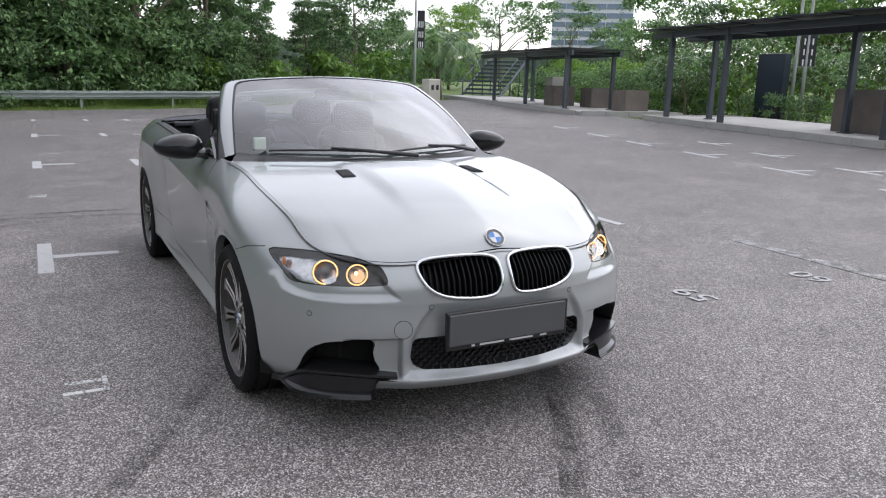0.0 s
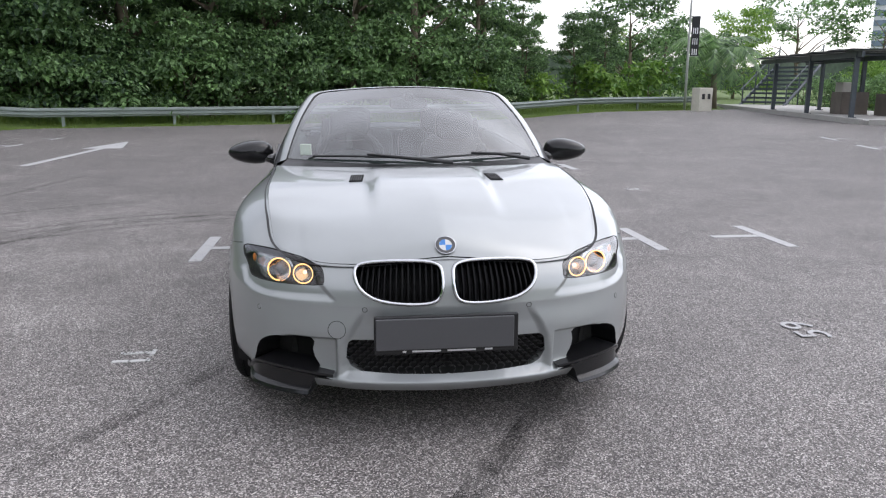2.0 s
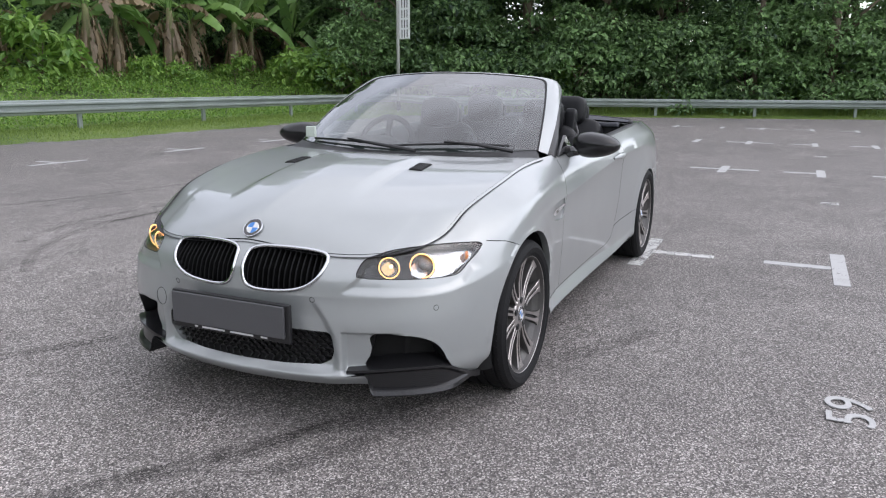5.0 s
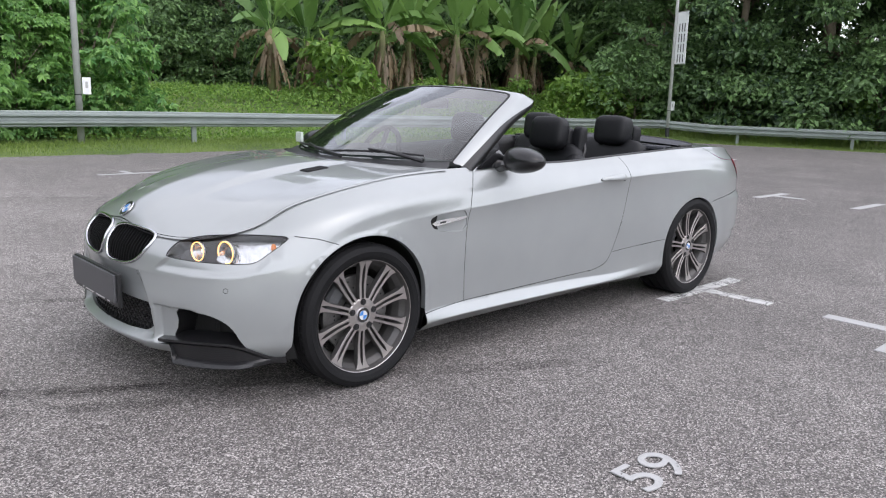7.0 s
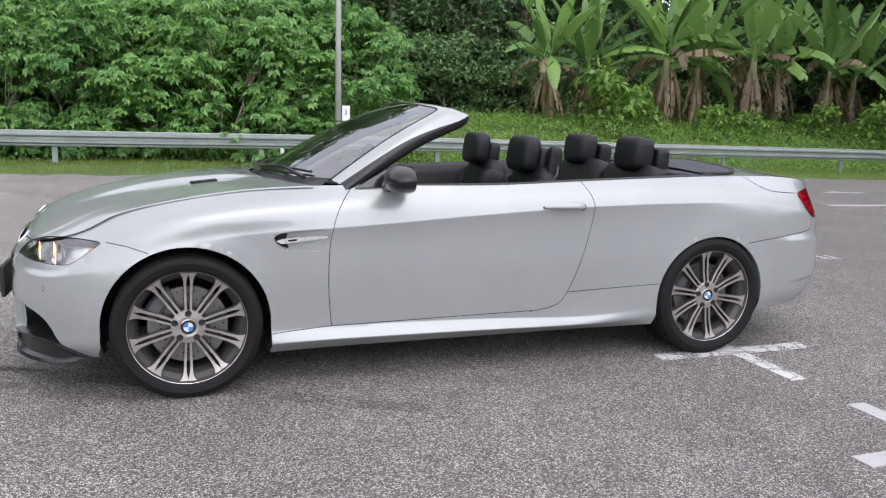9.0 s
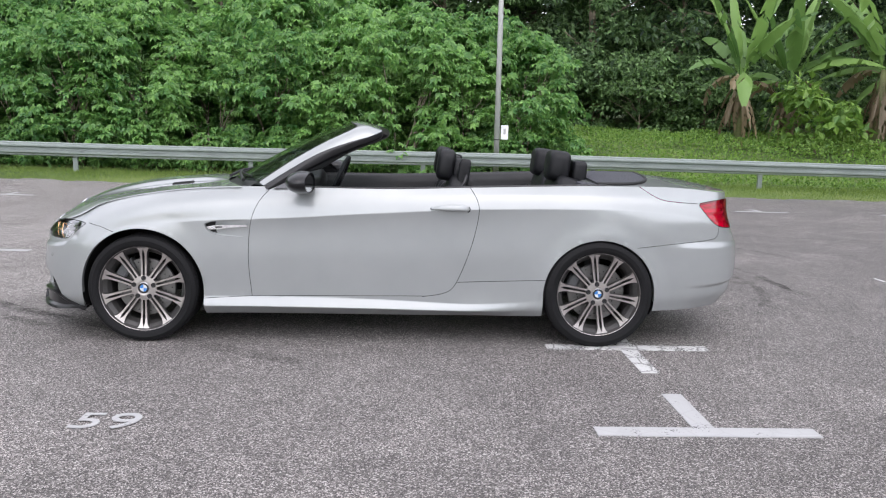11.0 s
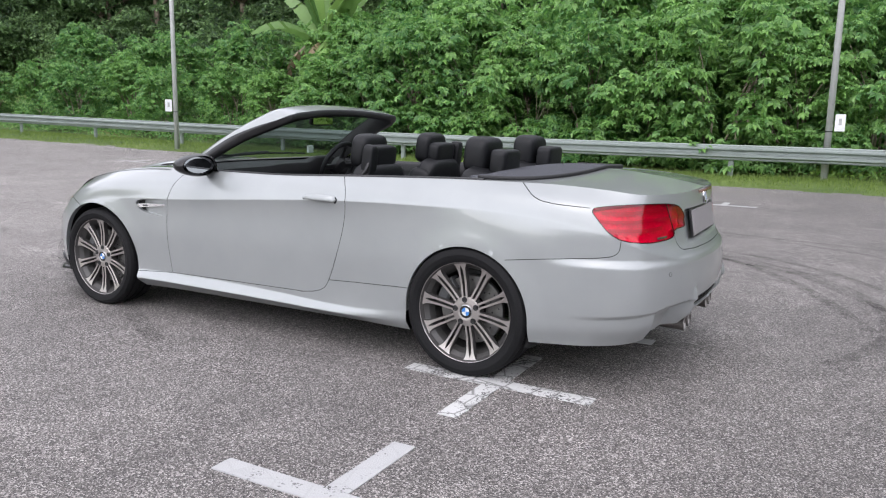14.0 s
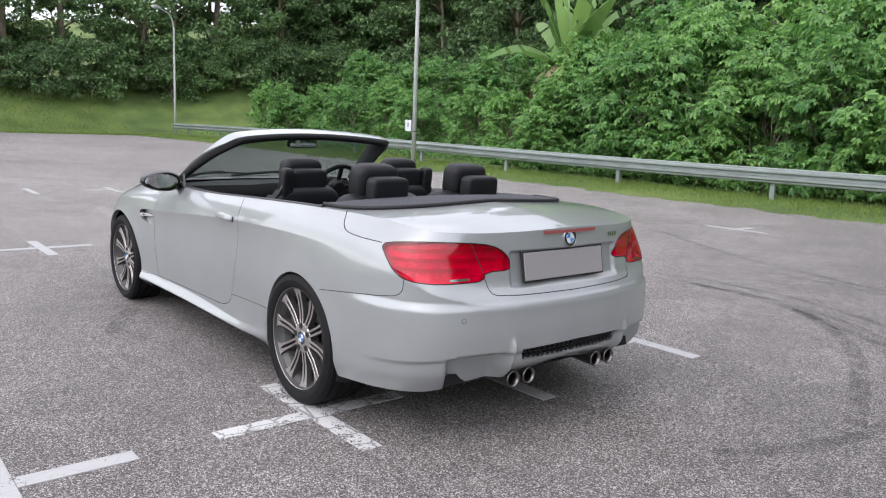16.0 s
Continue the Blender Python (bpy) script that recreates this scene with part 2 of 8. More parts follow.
def raw(name, verts, faces, material, parent=None, label="", smooth=True):
    """A mesh object from arrays of corners and faces."""
    me = bpy.data.meshes.new(name)
    me.from_pydata([tuple(v) for v in np.asarray(verts, float).tolist()], [], [tuple(f) for f in (faces.tolist() if isinstance(faces, np.ndarray) else faces)])
    me.update()
    for mt in material if isinstance(material, (list, tuple)) else [material]:
        me.materials.append(mt)
    if smooth:
        me.shade_smooth()
    ob = new(name, me)
    if parent is not None:
        ob.parent = parent
    if label:
        tagged(ob, label)
    return ob


def empty(name, at=(0, 0, 0), turn=0.0):
    ob = new(name)
    ob.matrix_basis = pose(*at, 0, 0, turn)
    return ob


def box(bm, cx, cy, cz, sx, sy, sz, turn=0.0, bevel=0.0, m=None):
    g = bmesh.ops.create_cube(bm, size=1.0, matrix=(m or Matrix()) @ pose(cx, cy, cz, 0, 0, turn) @ Matrix.Diagonal((sx, sy, sz, 1)))
    if bevel:
        es = {e for v in g["verts"] for e in v.link_edges}
        bmesh.ops.bevel(bm, geom=list(es), offset=bevel, segments=2, affect="EDGES", profile=0.5)
    return bm


def tube(bm, pts, radii, sides=10, caps=True):
    """A round bar along points, with a radius at each."""
    pts = [Vector(p) for p in pts]
    rings = []
    for i, p in enumerate(pts):
        d = (pts[min(i + 1, len(pts) - 1)] - pts[max(i - 1, 0)]).normalized()
        a = d.orthogonal().normalized() if i == 0 else (prev - d * prev.dot(d)).normalized()
        prev = a
        b = d.cross(a)
        r = radii[i] if isinstance(radii, (list, tuple)) else radii
        rings.append([bm.verts.new(p + r * (math.cos(t) * a + math.sin(t) * b)) for t in (2 * math.pi * j / sides for j in range(sides))])
    for q, w in zip(rings, rings[1:]):
        for j in range(sides):
            bm.faces.new((q[j], q[(j + 1) % sides], w[(j + 1) % sides], w[j]))
    if caps:
        bm.faces.new(rings[0][::-1])
        bm.faces.new(rings[-1])
    return bm


def smoothstep(a, b, v):
    t = np.clip((np.asarray(v, float) - a) / (b - a), 0, 1)
    return t * t * (3 - 2 * t)


RAIL_Y = -13.8
END_A, END_B = (-24.5, -13.8), (-37.0, 19.0)  # the far rail runs between these


def ground_z(x, y):
    """The lie of the land: level round the car, rising gently ahead of it and falling behind it, with banks outside the car park."""
    x, y = np.asarray(x, float), np.asarray(y, float)
    lot = 0.36 * smoothstep(2.5, 36, x) - 0.01 * np.clip(-3 - x, 0, 26) * smoothstep(13, 6, y)
    bank = 0.12 * smoothstep(-12.2, -13.6, y) + 0.9 * smoothstep(-15, -24, y) + 1.5 * smoothstep(-24, -45, y)
    back = -(x + 24.5) * 0.934 - (y + 13.8) * 0.356  # metres past the far rail
    far = 0.15 * smoothstep(0, 2, back) + 1.0 * smoothstep(2, 25, back) * smoothstep(20, 0, y)
    # past the near bank, rises added behind the woods block bright horizon between trunks
    hill = 3.6 * smoothstep(44, 56, x) + 9 * smoothstep(60, 110, x) + 11 * smoothstep(-48, -90, y)
    return lot + bank + far + hill


def sheet(name, xs, ys, lift, material, keep=None, wobble=0.0):
    gx, gy = np.meshgrid(xs, ys, indexing="ij")
    gz = ground_z(gx, gy) + lift
    v = np.stack([gx, gy, gz], -1).reshape(-1, 3)
    nx, ny = len(xs), len(ys)
    i, j = np.meshgrid(np.arange(nx - 1), np.arange(ny - 1), indexing="ij")
    a = (i * ny + j).ravel()
    f = np.stack([a, a + ny, a + ny + 1, a + 1], 1)
    if keep is not None:
        c = v[f].mean(1)
        f = f[keep(c[:, 0], c[:, 1])]
    return raw(name, v, f, material)


xs = np.concatenate([np.linspace(-2500, -120, 9), np.linspace(-110, 90, 201), np.linspace(100, 2500, 9)])
ys = np.concatenate([np.linspace(-2500, -90, 9), np.linspace(-85, 85, 171), np.linspace(90, 2500, 9)])
tagged(sheet("ground", xs, ys, -0.04, GRASS), "rough green grass verge and open ground", "ground", kind="structure")


def lot_keep(x, y):
    edge = -12.1 + 0.25 * np.sin(x * 0.9) * np.sin(x * 0.37 + 1) + 0.1 * np.sin(x * 5.1)
    back = -(x + 24.5) * 0.934 - (y + 13.8) * 0.356
    kerb = 14.05 - 0.2278 * x
    return (y > edge) & (back < -1.6 + 0.12 * np.sin(y * 2.1)) & (y < kerb) & (x < 42 + 0.2 * np.sin(y))


car_park = sheet("road", np.arange(-40, 43, 0.25), np.arange(-13, 26, 0.2), 0.0, ASPHALT, lot_keep)
tagged(car_park, "worn grey-brown asphalt of an open car park", "asphalt", kind="structure")


def on_ground(x, y):
    return float(ground_z(x, y))


# crash barrier
def guard_rail(name, a, b, spacing, offset, label):
    rail = empty(name, (*a, 0))
    d = Vector((b[0] - a[0], b[1] - a[1], 0))
    length, turn = d.length, math.atan2(d.y, d.x)
    side = Vector((math.sin(turn), -math.cos(turn), 0))
    d.normalize()
    # the beam: a doubly folded sheet, 31 cm high
    prof = [(0.0, 0.0), (0.012, 0.018), (0.012, 0.04), (0.075, 0.07), (0.075, 0.1), (0.012, 0.135), (0.012, 0.175), (0.075, 0.21), (0.075, 0.24), (0.012, 0.27), (0.012, 0.292), (0.0, 0.31)]
    n = max(2, int(length / 2))
    verts, faces = [], []
    for i in range(n + 1):
        p = Vector((*a, 0)) + d * length * i / n
        z = on_ground(p.x, p.y)
        for back in (0, 1):
            for o, h in prof:
                q = p + side * (o - 0.005 * back)
                verts.append((q.x - a[0], q.y - a[1], z + 0.345 + 1.08 * h))
    k = len(prof)
    for i in range(n):
        for back in (0, 1):
            for j in range(k - 1):
                u = (2 * i + back) * k + j
                w = u + 2 * k
                faces.append((u, w, w + 1, u + 1) if back else (u, u + 1, w + 1, w))
    raw("beam", verts, faces, GALV, rail, smooth=False)
    t = offset
    shared = None
    while t < length:
        p = Vector((*a, 0)) + d * t
        if shared is None:
            bm = bmesh.new()
            box(bm, 0, 0, 0.25, 0.11, 0.012, 0.74)
            box(bm, -0.05, 0.03, 0.25, 0.01, 0.06, 0.74)
            box(bm, 0.05, 0.03, 0.25, 0.01, 0.06, 0.74)
            box(bm, 0, -0.05, 0.5, 0.1, 0.08, 0.26)
            post = part("post", bm, GALV, rail)
            shared = post.data
        else:
            post = new("post", shared)
            post.parent = rail
        post.matrix_basis = pose(p.x - a[0] - side.x * 0.1, p.y - a[1] - side.y * 0.1, on_ground(p.x, p.y), 0, 0, math.degrees(turn))
        t += spacing
    return tagged(rail, label, "guard rail")


guard_rail("guard_rail", (40.5, RAIL_Y), (-24.5, RAIL_Y), 4.3, 2.17, "weathered galvanised steel crash barrier along the grass verge")
guard_rail("guard_rail", END_A, END_B, 4.0, 3.0, "galvanised steel crash barrier in front of dense trees")


# ---- the car ----
def car_paint():
    m, n, l, b = nodes_of("silver_white_paint")
    co, fl = n.new("ShaderNodeTexCoord"), n.new("ShaderNodeTexVoronoi")
    fl.inputs["Scale"].default_value = 900.0
    l.new(co.outputs["Object"], fl.inputs["Vector"])
    dust = n.new("ShaderNodeTexNoise")
    dust.inputs["Scale"].default_value, dust.inputs["Detail"].default_value = 5.0, 6
    l.new(co.outputs["Object"], dust.inputs["Vector"])
    c = ramp(n, [(0.3, (0.31, 0.327, 0.327)), (0.7, (0.33, 0.346, 0.345))])
    l.new(dust.outputs["Fac"], c.inputs["Fac"])
    l.new(c.outputs["Color"], b.inputs["Base Color"])
    b.inputs["Metallic"].default_value, b.inputs["Roughness"].default_value = 0.34, 0.36
    b.inputs["Coat Weight"].default_value, b.inputs["Coat Roughness"].default_value = 1.0, 0.02
    bp = n.new("ShaderNodeBump")
    bp.inputs["Strength"].default_value, bp.inputs["Distance"].default_value = 0.04, 0.0004
    l.new(fl.outputs["Distance"], bp.inputs["Height"])
    l.new(bp.outputs["Normal"], b.inputs["Normal"])
    return m


def carbon_material():
    m, n, l, b = nodes_of("carbon_fibre")
    co, ch = n.new("ShaderNodeTexCoord"), n.new("ShaderNodeTexChecker")
    ch.inputs["Scale"].default_value = 260
    ch.inputs["Color1"].default_value, ch.inputs["Color2"].default_value = (0.006, 0.006, 0.007, 1), (0.016, 0.016, 0.017, 1)
    l.new(co.outputs["Object"], ch.inputs["Vector"])
    l.new(ch.outputs["Color"], b.inputs["Base Color"])
    b.inputs["Roughness"].default_value, b.inputs["Coat Weight"].default_value = 0.28, 0.45
    b.inputs["Specular IOR Level"].default_value, b.inputs["Coat Roughness"].default_value = 0.2, 0.02
    return m


def glow(name, color, strength):
    m, n, l, b = nodes_of(name)
    b.inputs["Base Color"].default_value = (*color, 1)
    b.inputs["Emission Color"].default_value, b.inputs["Emission Strength"].default_value = (*color, 1), strength
    return m


PAINT, CARBON = car_paint(), carbon_material()
CHROME = plain("chrome", (0.6, 0.61, 0.63), 0.14, 1.0, spread=0.03)
GRILLE_BLACK = plain("grille_black", (0.006, 0.006, 0.0065), 0.6, spread=0.2, spec=0.15)
SATIN = plain("satin_black", (0.012, 0.012, 0.013), 0.4, spread=0.2)
GLOSS_BLACK = plain("gloss_black", (0.01, 0.01, 0.011), 0.12, coat=1.0, spread=0.1)
RUBBER = plain("tyre_rubber", (0.009, 0.009, 0.0098), 0.7, spread=0.25, scale=6, bump=0.25, spec=0.2)
SEAL = plain("rubber_seal", (0.008, 0.008, 0.009), 0.6, spread=0.2)
WELL = plain("wheel_well_lining", (0.008, 0.008, 0.008), 0.9, spread=0.2)
ALLOY = plain("machined_alloy", (0.47, 0.44, 0.425), 0.33, 0.9, coat=0.3, spread=0.1, scale=20)
BARREL = plain("rim_barrel", (0.085, 0.082, 0.08), 0.45, 0.5, spread=0.15)
IRON = plain("brake_iron", (0.2, 0.196, 0.19), 0.4, 0.8, spread=0.2)
LEATHER = plain("black_leather", (0.007, 0.0074, 0.0088), 0.48, spread=0.25, scale=14, bump=0.2, grain=300, spec=0.3)
TRIM = plain("dark_interior_trim", (0.01, 0.01, 0.0112), 0.6, spread=0.25, bump=0.3, grain=400)
HEADLINER = plain("grey_header_cloth", (0.07, 0.07, 0.073), 0.9, spread=0.15)
FABRIC = plain("tonneau_cloth", (0.05, 0.052, 0.062), 0.8, spread=0.15, scale=10, bump=0.5, grain=500)
SCREEN_GLASS = glass_material("windscreen_glass", (0.47, 0.55, 0.53), head_on=0.045)
LENS_GLASS = glass_material("lamp_glass", (0.95, 0.95, 0.95))
RED_LENS = glass_material("red_lamp_glass", (0.92, 0.012, 0.2), head_on=0.05, edge_on=0.45)
RED_BACK = plain("red_reflector", (0.7, 0.004, 0.3), 0.25, 0.1, spread=0.35, scale=18)
RED_DARK = plain("dark_red_strip", (0.36, 0.004, 0.14), 0.3, spread=0.1)
AMBER = plain("amber_reflector", (0.8, 0.25, 0.05), 0.3, spread=0.1)
HALO = glow("halo_ring", (1.0, 0.5, 0.17), 0.75)
BULB = glow("lit_bulb", (1.0, 0.66, 0.34), 1.0)
LAMP_BODY = plain("lamp_housing", (0.035, 0.035, 0.037), 0.35, spread=0.15)
REFLECTOR = plain("lamp_reflector", (0.4, 0.4, 0.405), 0.15, 0.9, spread=0.1)
BOWL = plain("lamp_bowl", (0.6, 0.61, 0.62), 0.16, 0.85, spread=0.3, scale=45, bump=0.5, grain=70)
BLUE = plain("blue_enamel", (0.03, 0.18, 0.5), 0.3, coat=0.3, spread=0.03)
WHITE = plain("white_enamel", (0.6, 0.6, 0.6), 0.3, coat=0.3, spread=0.03)
PLATE_F = plain("dark_plate_cover", (0.075, 0.075, 0.08), 0.45, spread=0.05)
PLATE_R = plain("grey_plate_cover", (0.26, 0.245, 0.25), 0.5, spread=0.04)
MIRROR_GLASS = plain("mirror_glass", (0.5, 0.52, 0.53), 0.02, 1.0, spread=0.01)


def pchip(xk, yk, x):
    xk, yk, x = np.asarray(xk, float), np.asarray(yk, float), np.asarray(x, float)
    h, d = np.diff(xk), np.diff(yk) / np.diff(xk)
    m = np.zeros(len(xk))
    m[0], m[-1] = d[0], d[-1]
    same = d[:-1] * d[1:] > 0
    w1, w2 = 2 * h[1:] + h[:-1], h[1:] + 2 * h[:-1]
    with np.errstate(divide="ignore", invalid="ignore"):
        m[1:-1] = np.where(same, (w1 + w2) / (w1 / d[:-1] + w2 / d[1:]), 0)
    i = np.clip(np.searchsorted(xk, x) - 1, 0, len(h) - 1)
    t = (x - xk[i]) / h[i]
    return (2 * t**3 - 3 * t**2 + 1) * yk[i] + (t**3 - 2 * t**2 + t) * h[i] * m[i] + (3 * t**2 - 2 * t**3) * yk[i + 1] + (t**3 - t**2) * h[i] * m[i + 1]


def soften(a, sigma):
    k = np.exp(-0.5 * (np.arange(-3 * sigma, 3 * sigma + 1) / sigma) ** 2)
    return np.convolve(np.pad(a, 3 * sigma, mode="reflect", reflect_type="odd"), k / k.sum(), "valid")


# the outline seen from above, from the nose round the left side to the tail
PLAN_X = [2.2, 2.19, 2.148, 2.05, 1.908, 1.72, 1.55, 1.38, 1.0, 0.7, 0.0, -0.6, -1.0, -1.38, -1.75, -2.05, -2.23, -2.36, -2.405, -2.415]
PLAN_Y = [0.0, 0.2, 0.43, 0.66, 0.795, 0.88, 0.902, 0.908, 0.888, 0.874, 0.87, 0.874, 0.89, 0.902, 0.892, 0.848, 0.76, 0.5, 0.25, 0.0]
px = np.array([2.148, 2.19] + PLAN_X + [-2.405, -2.36])
py = np.array([-0.42, -0.2] + PLAN_Y + [-0.25, -0.5])
chord = np.concatenate([[0], np.cumsum(np.hypot(np.diff(px), np.diff(py)))])
chord -= chord[2]
S_END = chord[-3]
STEP = 0.004
fine_s = np.arange(chord[0], chord[-1], STEP)
fine_x, fine_y = soften(pchip(chord, px, fine_s), 12), soften(pchip(chord, py, fine_s), 12)
tx, ty = np.gradient(fine_x, STEP), np.gradient(fine_y, STEP)
tl = np.hypot(tx, ty)
fine_nx, fine_ny = soften(ty / tl, 6), soften(-tx / tl, 6)
# heights and insets of seven lines that run round the body, at seventeen stations
KEEP = [0, 2, 4, 5, 6, 7, 8, 9, 10, 11, 12, 13, 14, 15, 16, 17, 19]
STATION = [chord[2 + k] for k in KEEP]
LINE_Z = [
    [0.19, 0.195, 0.185, 0.20, 0.20, 0.18, 0.165, 0.165, 0.165, 0.17, 0.18, 0.20, 0.23, 0.24, 0.255, 0.285, 0.33],
    [0.225, 0.23, 0.24, 0.26, 0.26, 0.24, 0.225, 0.224, 0.218, 0.21, 0.23, 0.265, 0.30, 0.32, 0.34, 0.36, 0.37],
    [0.30, 0.30, 0.31, 0.32, 0.32, 0.30, 0.282, 0.282, 0.272, 0.252, 0.29, 0.34, 0.37, 0.38, 0.40, 0.42, 0.42],
    [0.44, 0.44, 0.45, 0.46, 0.48, 0.52, 0.52, 0.52, 0.53, 0.54, 0.55, 0.56, 0.52, 0.50, 0.50, 0.50, 0.50],
    [0.54, 0.54, 0.56, 0.60, 0.66, 0.71, 0.745, 0.757, 0.803, 0.838, 0.85, 0.855, 0.835, 0.78, 0.71, 0.65, 0.65],
    [0.64, 0.62, 0.655, 0.735, 0.79, 0.83, 0.864, 0.87, 0.892, 0.917, 0.93, 0.935, 0.925, 0.89, 0.83, 0.72, 0.72],
    [0.715, 0.685, 0.735, 0.815, 0.857, 0.89, 0.935, 0.945, 0.945, 0.965, 0.98, 0.99, 0.99, 0.975, 0.958, 0.953, 0.962],
]
LINE_I = [
    [0.05, 0.05, 0.06, 0.05, 0.04, 0.05, 0.075, 0.08, 0.08, 0.075, 0.05, 0.04, 0.035, 0.05, 0.06, 0.08, 0.10],
    [0.012, 0.012, 0.02, 0.015, 0.01, 0.005, 0.0, -0.004, -0.002, 0.004, 0.014, 0.01, 0.01, 0.012, 0.012, 0.02, 0.02],
    [0.006, 0.006, 0.008, 0.006, 0.004, 0.004, 0.022, 0.026, 0.026, 0.02, 0.011, 0.006, 0.004, 0.004, 0.004, 0.006, 0.006],
    [0.0, 0.0, 0.0, 0.0, 0.0, 0.0, 0.004, 0.01, 0.013, 0.011, 0.005, 0.0, 0.0, 0.0, 0.0, 0.0, 0.0],
    [0.012, 0.010, 0.008, 0.006, 0.004, 0.004, 0.002, 0.0, 0.0, 0.0, 0.003, 0.012, 0.014, 0.014, 0.008, 0.004, 0.004],
    [0.035, 0.030, 0.055, 0.075, 0.055, 0.046, 0.042, 0.04, 0.035, 0.036, 0.04, 0.05, 0.05, 0.05, 0.055, 0.045, 0.045],
    [0.095, 0.085, 0.14, 0.175, 0.172, 0.163, 0.142, 0.11, 0.068, 0.072, 0.085, 0.105, 0.13, 0.13, 0.11, 0.085, 0.085],
]
KINK = [0.6, 0.6, 0.5, 0.2, 0, 0.1, 0.6, 1, 1, 1, 0.8, 0.45, 0.15, 0.1, 0.5, 0.9, 0.9]


def along(values):
    g = pchip(STATION, values, np.clip(fine_s, 0, S_END))
    return soften(g, 14)


KINK_LOW = [0, 0, 0, 0, 0, 0, 0.7, 1, 1, 0.7, 0, 0, 0, 0, 0, 0, 0]
FZ, FI, FK, FL = [along(v) for v in LINE_Z], [along(v) for v in LINE_I], along(KINK), along(KINK_LOW)
HUBS = ((1.3805, 0.33, 0.362), (-1.3805, 0.326, 0.342))  # x, z and the opening's radius


def lines_at(s):
    return np.stack([np.interp(s, fine_s, z) for z in FZ], -1), np.stack([np.interp(s, fine_s, i) for i in FI], -1), np.interp(s, fine_s, FK)


def body(s, z):
    """The place on the body's side at a distance round the outline and a height."""
    s, z = np.broadcast_arrays(np.asarray(s, float), np.asarray(z, float))
    shape = s.shape
    s, z = s.ravel(), z.ravel()
    zk, ik, kink = lines_at(s)
    d = np.diff(ik, axis=1) / np.maximum(np.diff(zk, axis=1), 1e-4)
    out = np.zeros(len(s))
    n = zk.shape[1]
    tan_lo, tan_hi = np.zeros_like(zk), np.zeros_like(zk)
    for k in range(n):
        if k == 0:
            t = d[:, 0]
        elif k == n - 1:
            t = d[:, -1]
        else:
            h0, h1 = zk[:, k] - zk[:, k - 1], zk[:, k + 1] - zk[:, k]
            t = (d[:, k - 1] * h1 + d[:, k] * h0) / (h0 + h1)
        lo, hi = t, t
        if k in (1, 2):  # the skirt's shelf has crisp edges
            low = np.interp(s, fine_s, FL)
            lo, hi = t + low * (d[:, k - 1] - t), t + low * (d[:, k] - t)
        if k == 4:
            lo, hi = t + kink * (-0.2 - t), t + kink * (d[:, 4] * 0.8 - t)
        tan_lo[:, k], tan_hi[:, k] = lo, hi
    for k in range(n - 1):
        last = k == n - 2
        m = ((z >= zk[:, k]) | (k == 0)) & ((z < zk[:, k + 1]) | last)
        h = zk[m, k + 1] - zk[m, k]
        u = np.clip((z[m] - zk[m, k]) / h, -0.3, 1.3)
        out[m] = (2 * u**3 - 3 * u**2 + 1) * ik[m, k] + (u**3 - 2 * u**2 + u) * h * tan_hi[m, k] + (3 * u**2 - 2 * u**3) * ik[m, k + 1] + (u**3 - u**2) * h * tan_lo[m, k + 1]
    x0, y0 = np.interp(s, fine_s, fine_x), np.interp(s, fine_s, fine_y)
    nx, ny = np.interp(s, fine_s, fine_nx), np.interp(s, fine_s, fine_ny)
    for hx, hz, r in HUBS:
        q = np.hypot(x0 - hx, z - hz) - r
        out -= 0.006 * smoothstep(0.11, 0, q) + 0.003 * smoothstep(0.022, 0.008, q)
    # the front bumper: a shelf below each headlamp, cheeks beside the intake, set-back duct surrounds
    shelf = np.interp(s, [0.42, 0.53, 0.66, 0.79, 0.86, 0.925, 0.975], [0.551, 0.549, 0.547, 0.546, 0.553, 0.57, 0.61])
    inner = 0.42 + (z - 0.55) * 1.1
    out += 0.014 * smoothstep(0, 0.03, z - shelf) * smoothstep(0, 0.03, s - inner) * smoothstep(1.04, 0.96, s) * smoothstep(0.72, 0.66, z)
    cheek = np.interp(z, [0.30, 0.39, 0.447, 0.514], [0.429, 0.419, 0.392, 0.35])
    out += 0.022 * smoothstep(0, 0.036, cheek - s) * smoothstep(0.545, 0.45, z) * smoothstep(0.24, 0.275, z)
    out += 0.03 * smoothstep(0.413, 0.399, z) * smoothstep(0.432, 0.452, s) * smoothstep(0.68, 0.6, s) * smoothstep(0.235, 0.27, z)
    # the rear bumper stands out below its shelf, and the plate sits in a recess of the boot lid
    out += (0.008 - 0.016 * smoothstep(0.665, 0.622, z)) * smoothstep(4.55, 4.85, s) * smoothstep(0.80, 0.70, z) * smoothstep(0.2, 0.35, z)
    out += 0.02 * smoothstep(5.475, 5.50, s) * smoothstep(0.705, 0.725, z) * smoothstep(0.875, 0.855, z)
    # the lip below the front intake
    out -= 0.022 * smoothstep(0.262, 0.238, z) * smoothstep(0.52, 0.36, s)
    # the sculpted lower rear bumper: a crease, a scoop above the tailpipes, a fin beside the grille
    crease = 0.385 + 0.045 * smoothstep(4.75, 5.4, s)
    low = smoothstep(crease + 0.006, crease - 0.012, z)
    out += low * (0.014 * smoothstep(4.7, 5.0, s) + 0.045 * smoothstep(5.165, 5.2, s) * smoothstep(5.47, 5.40, s) * smoothstep(0.25, 0.36, z) + 0.03 * smoothstep(5.165, 5.18, s) * smoothstep(5.47, 5.40, s))
    out -= 0.02 * np.exp(-(((s - 5.475) / 0.014) ** 2)) * smoothstep(0.52, 0.45, z)
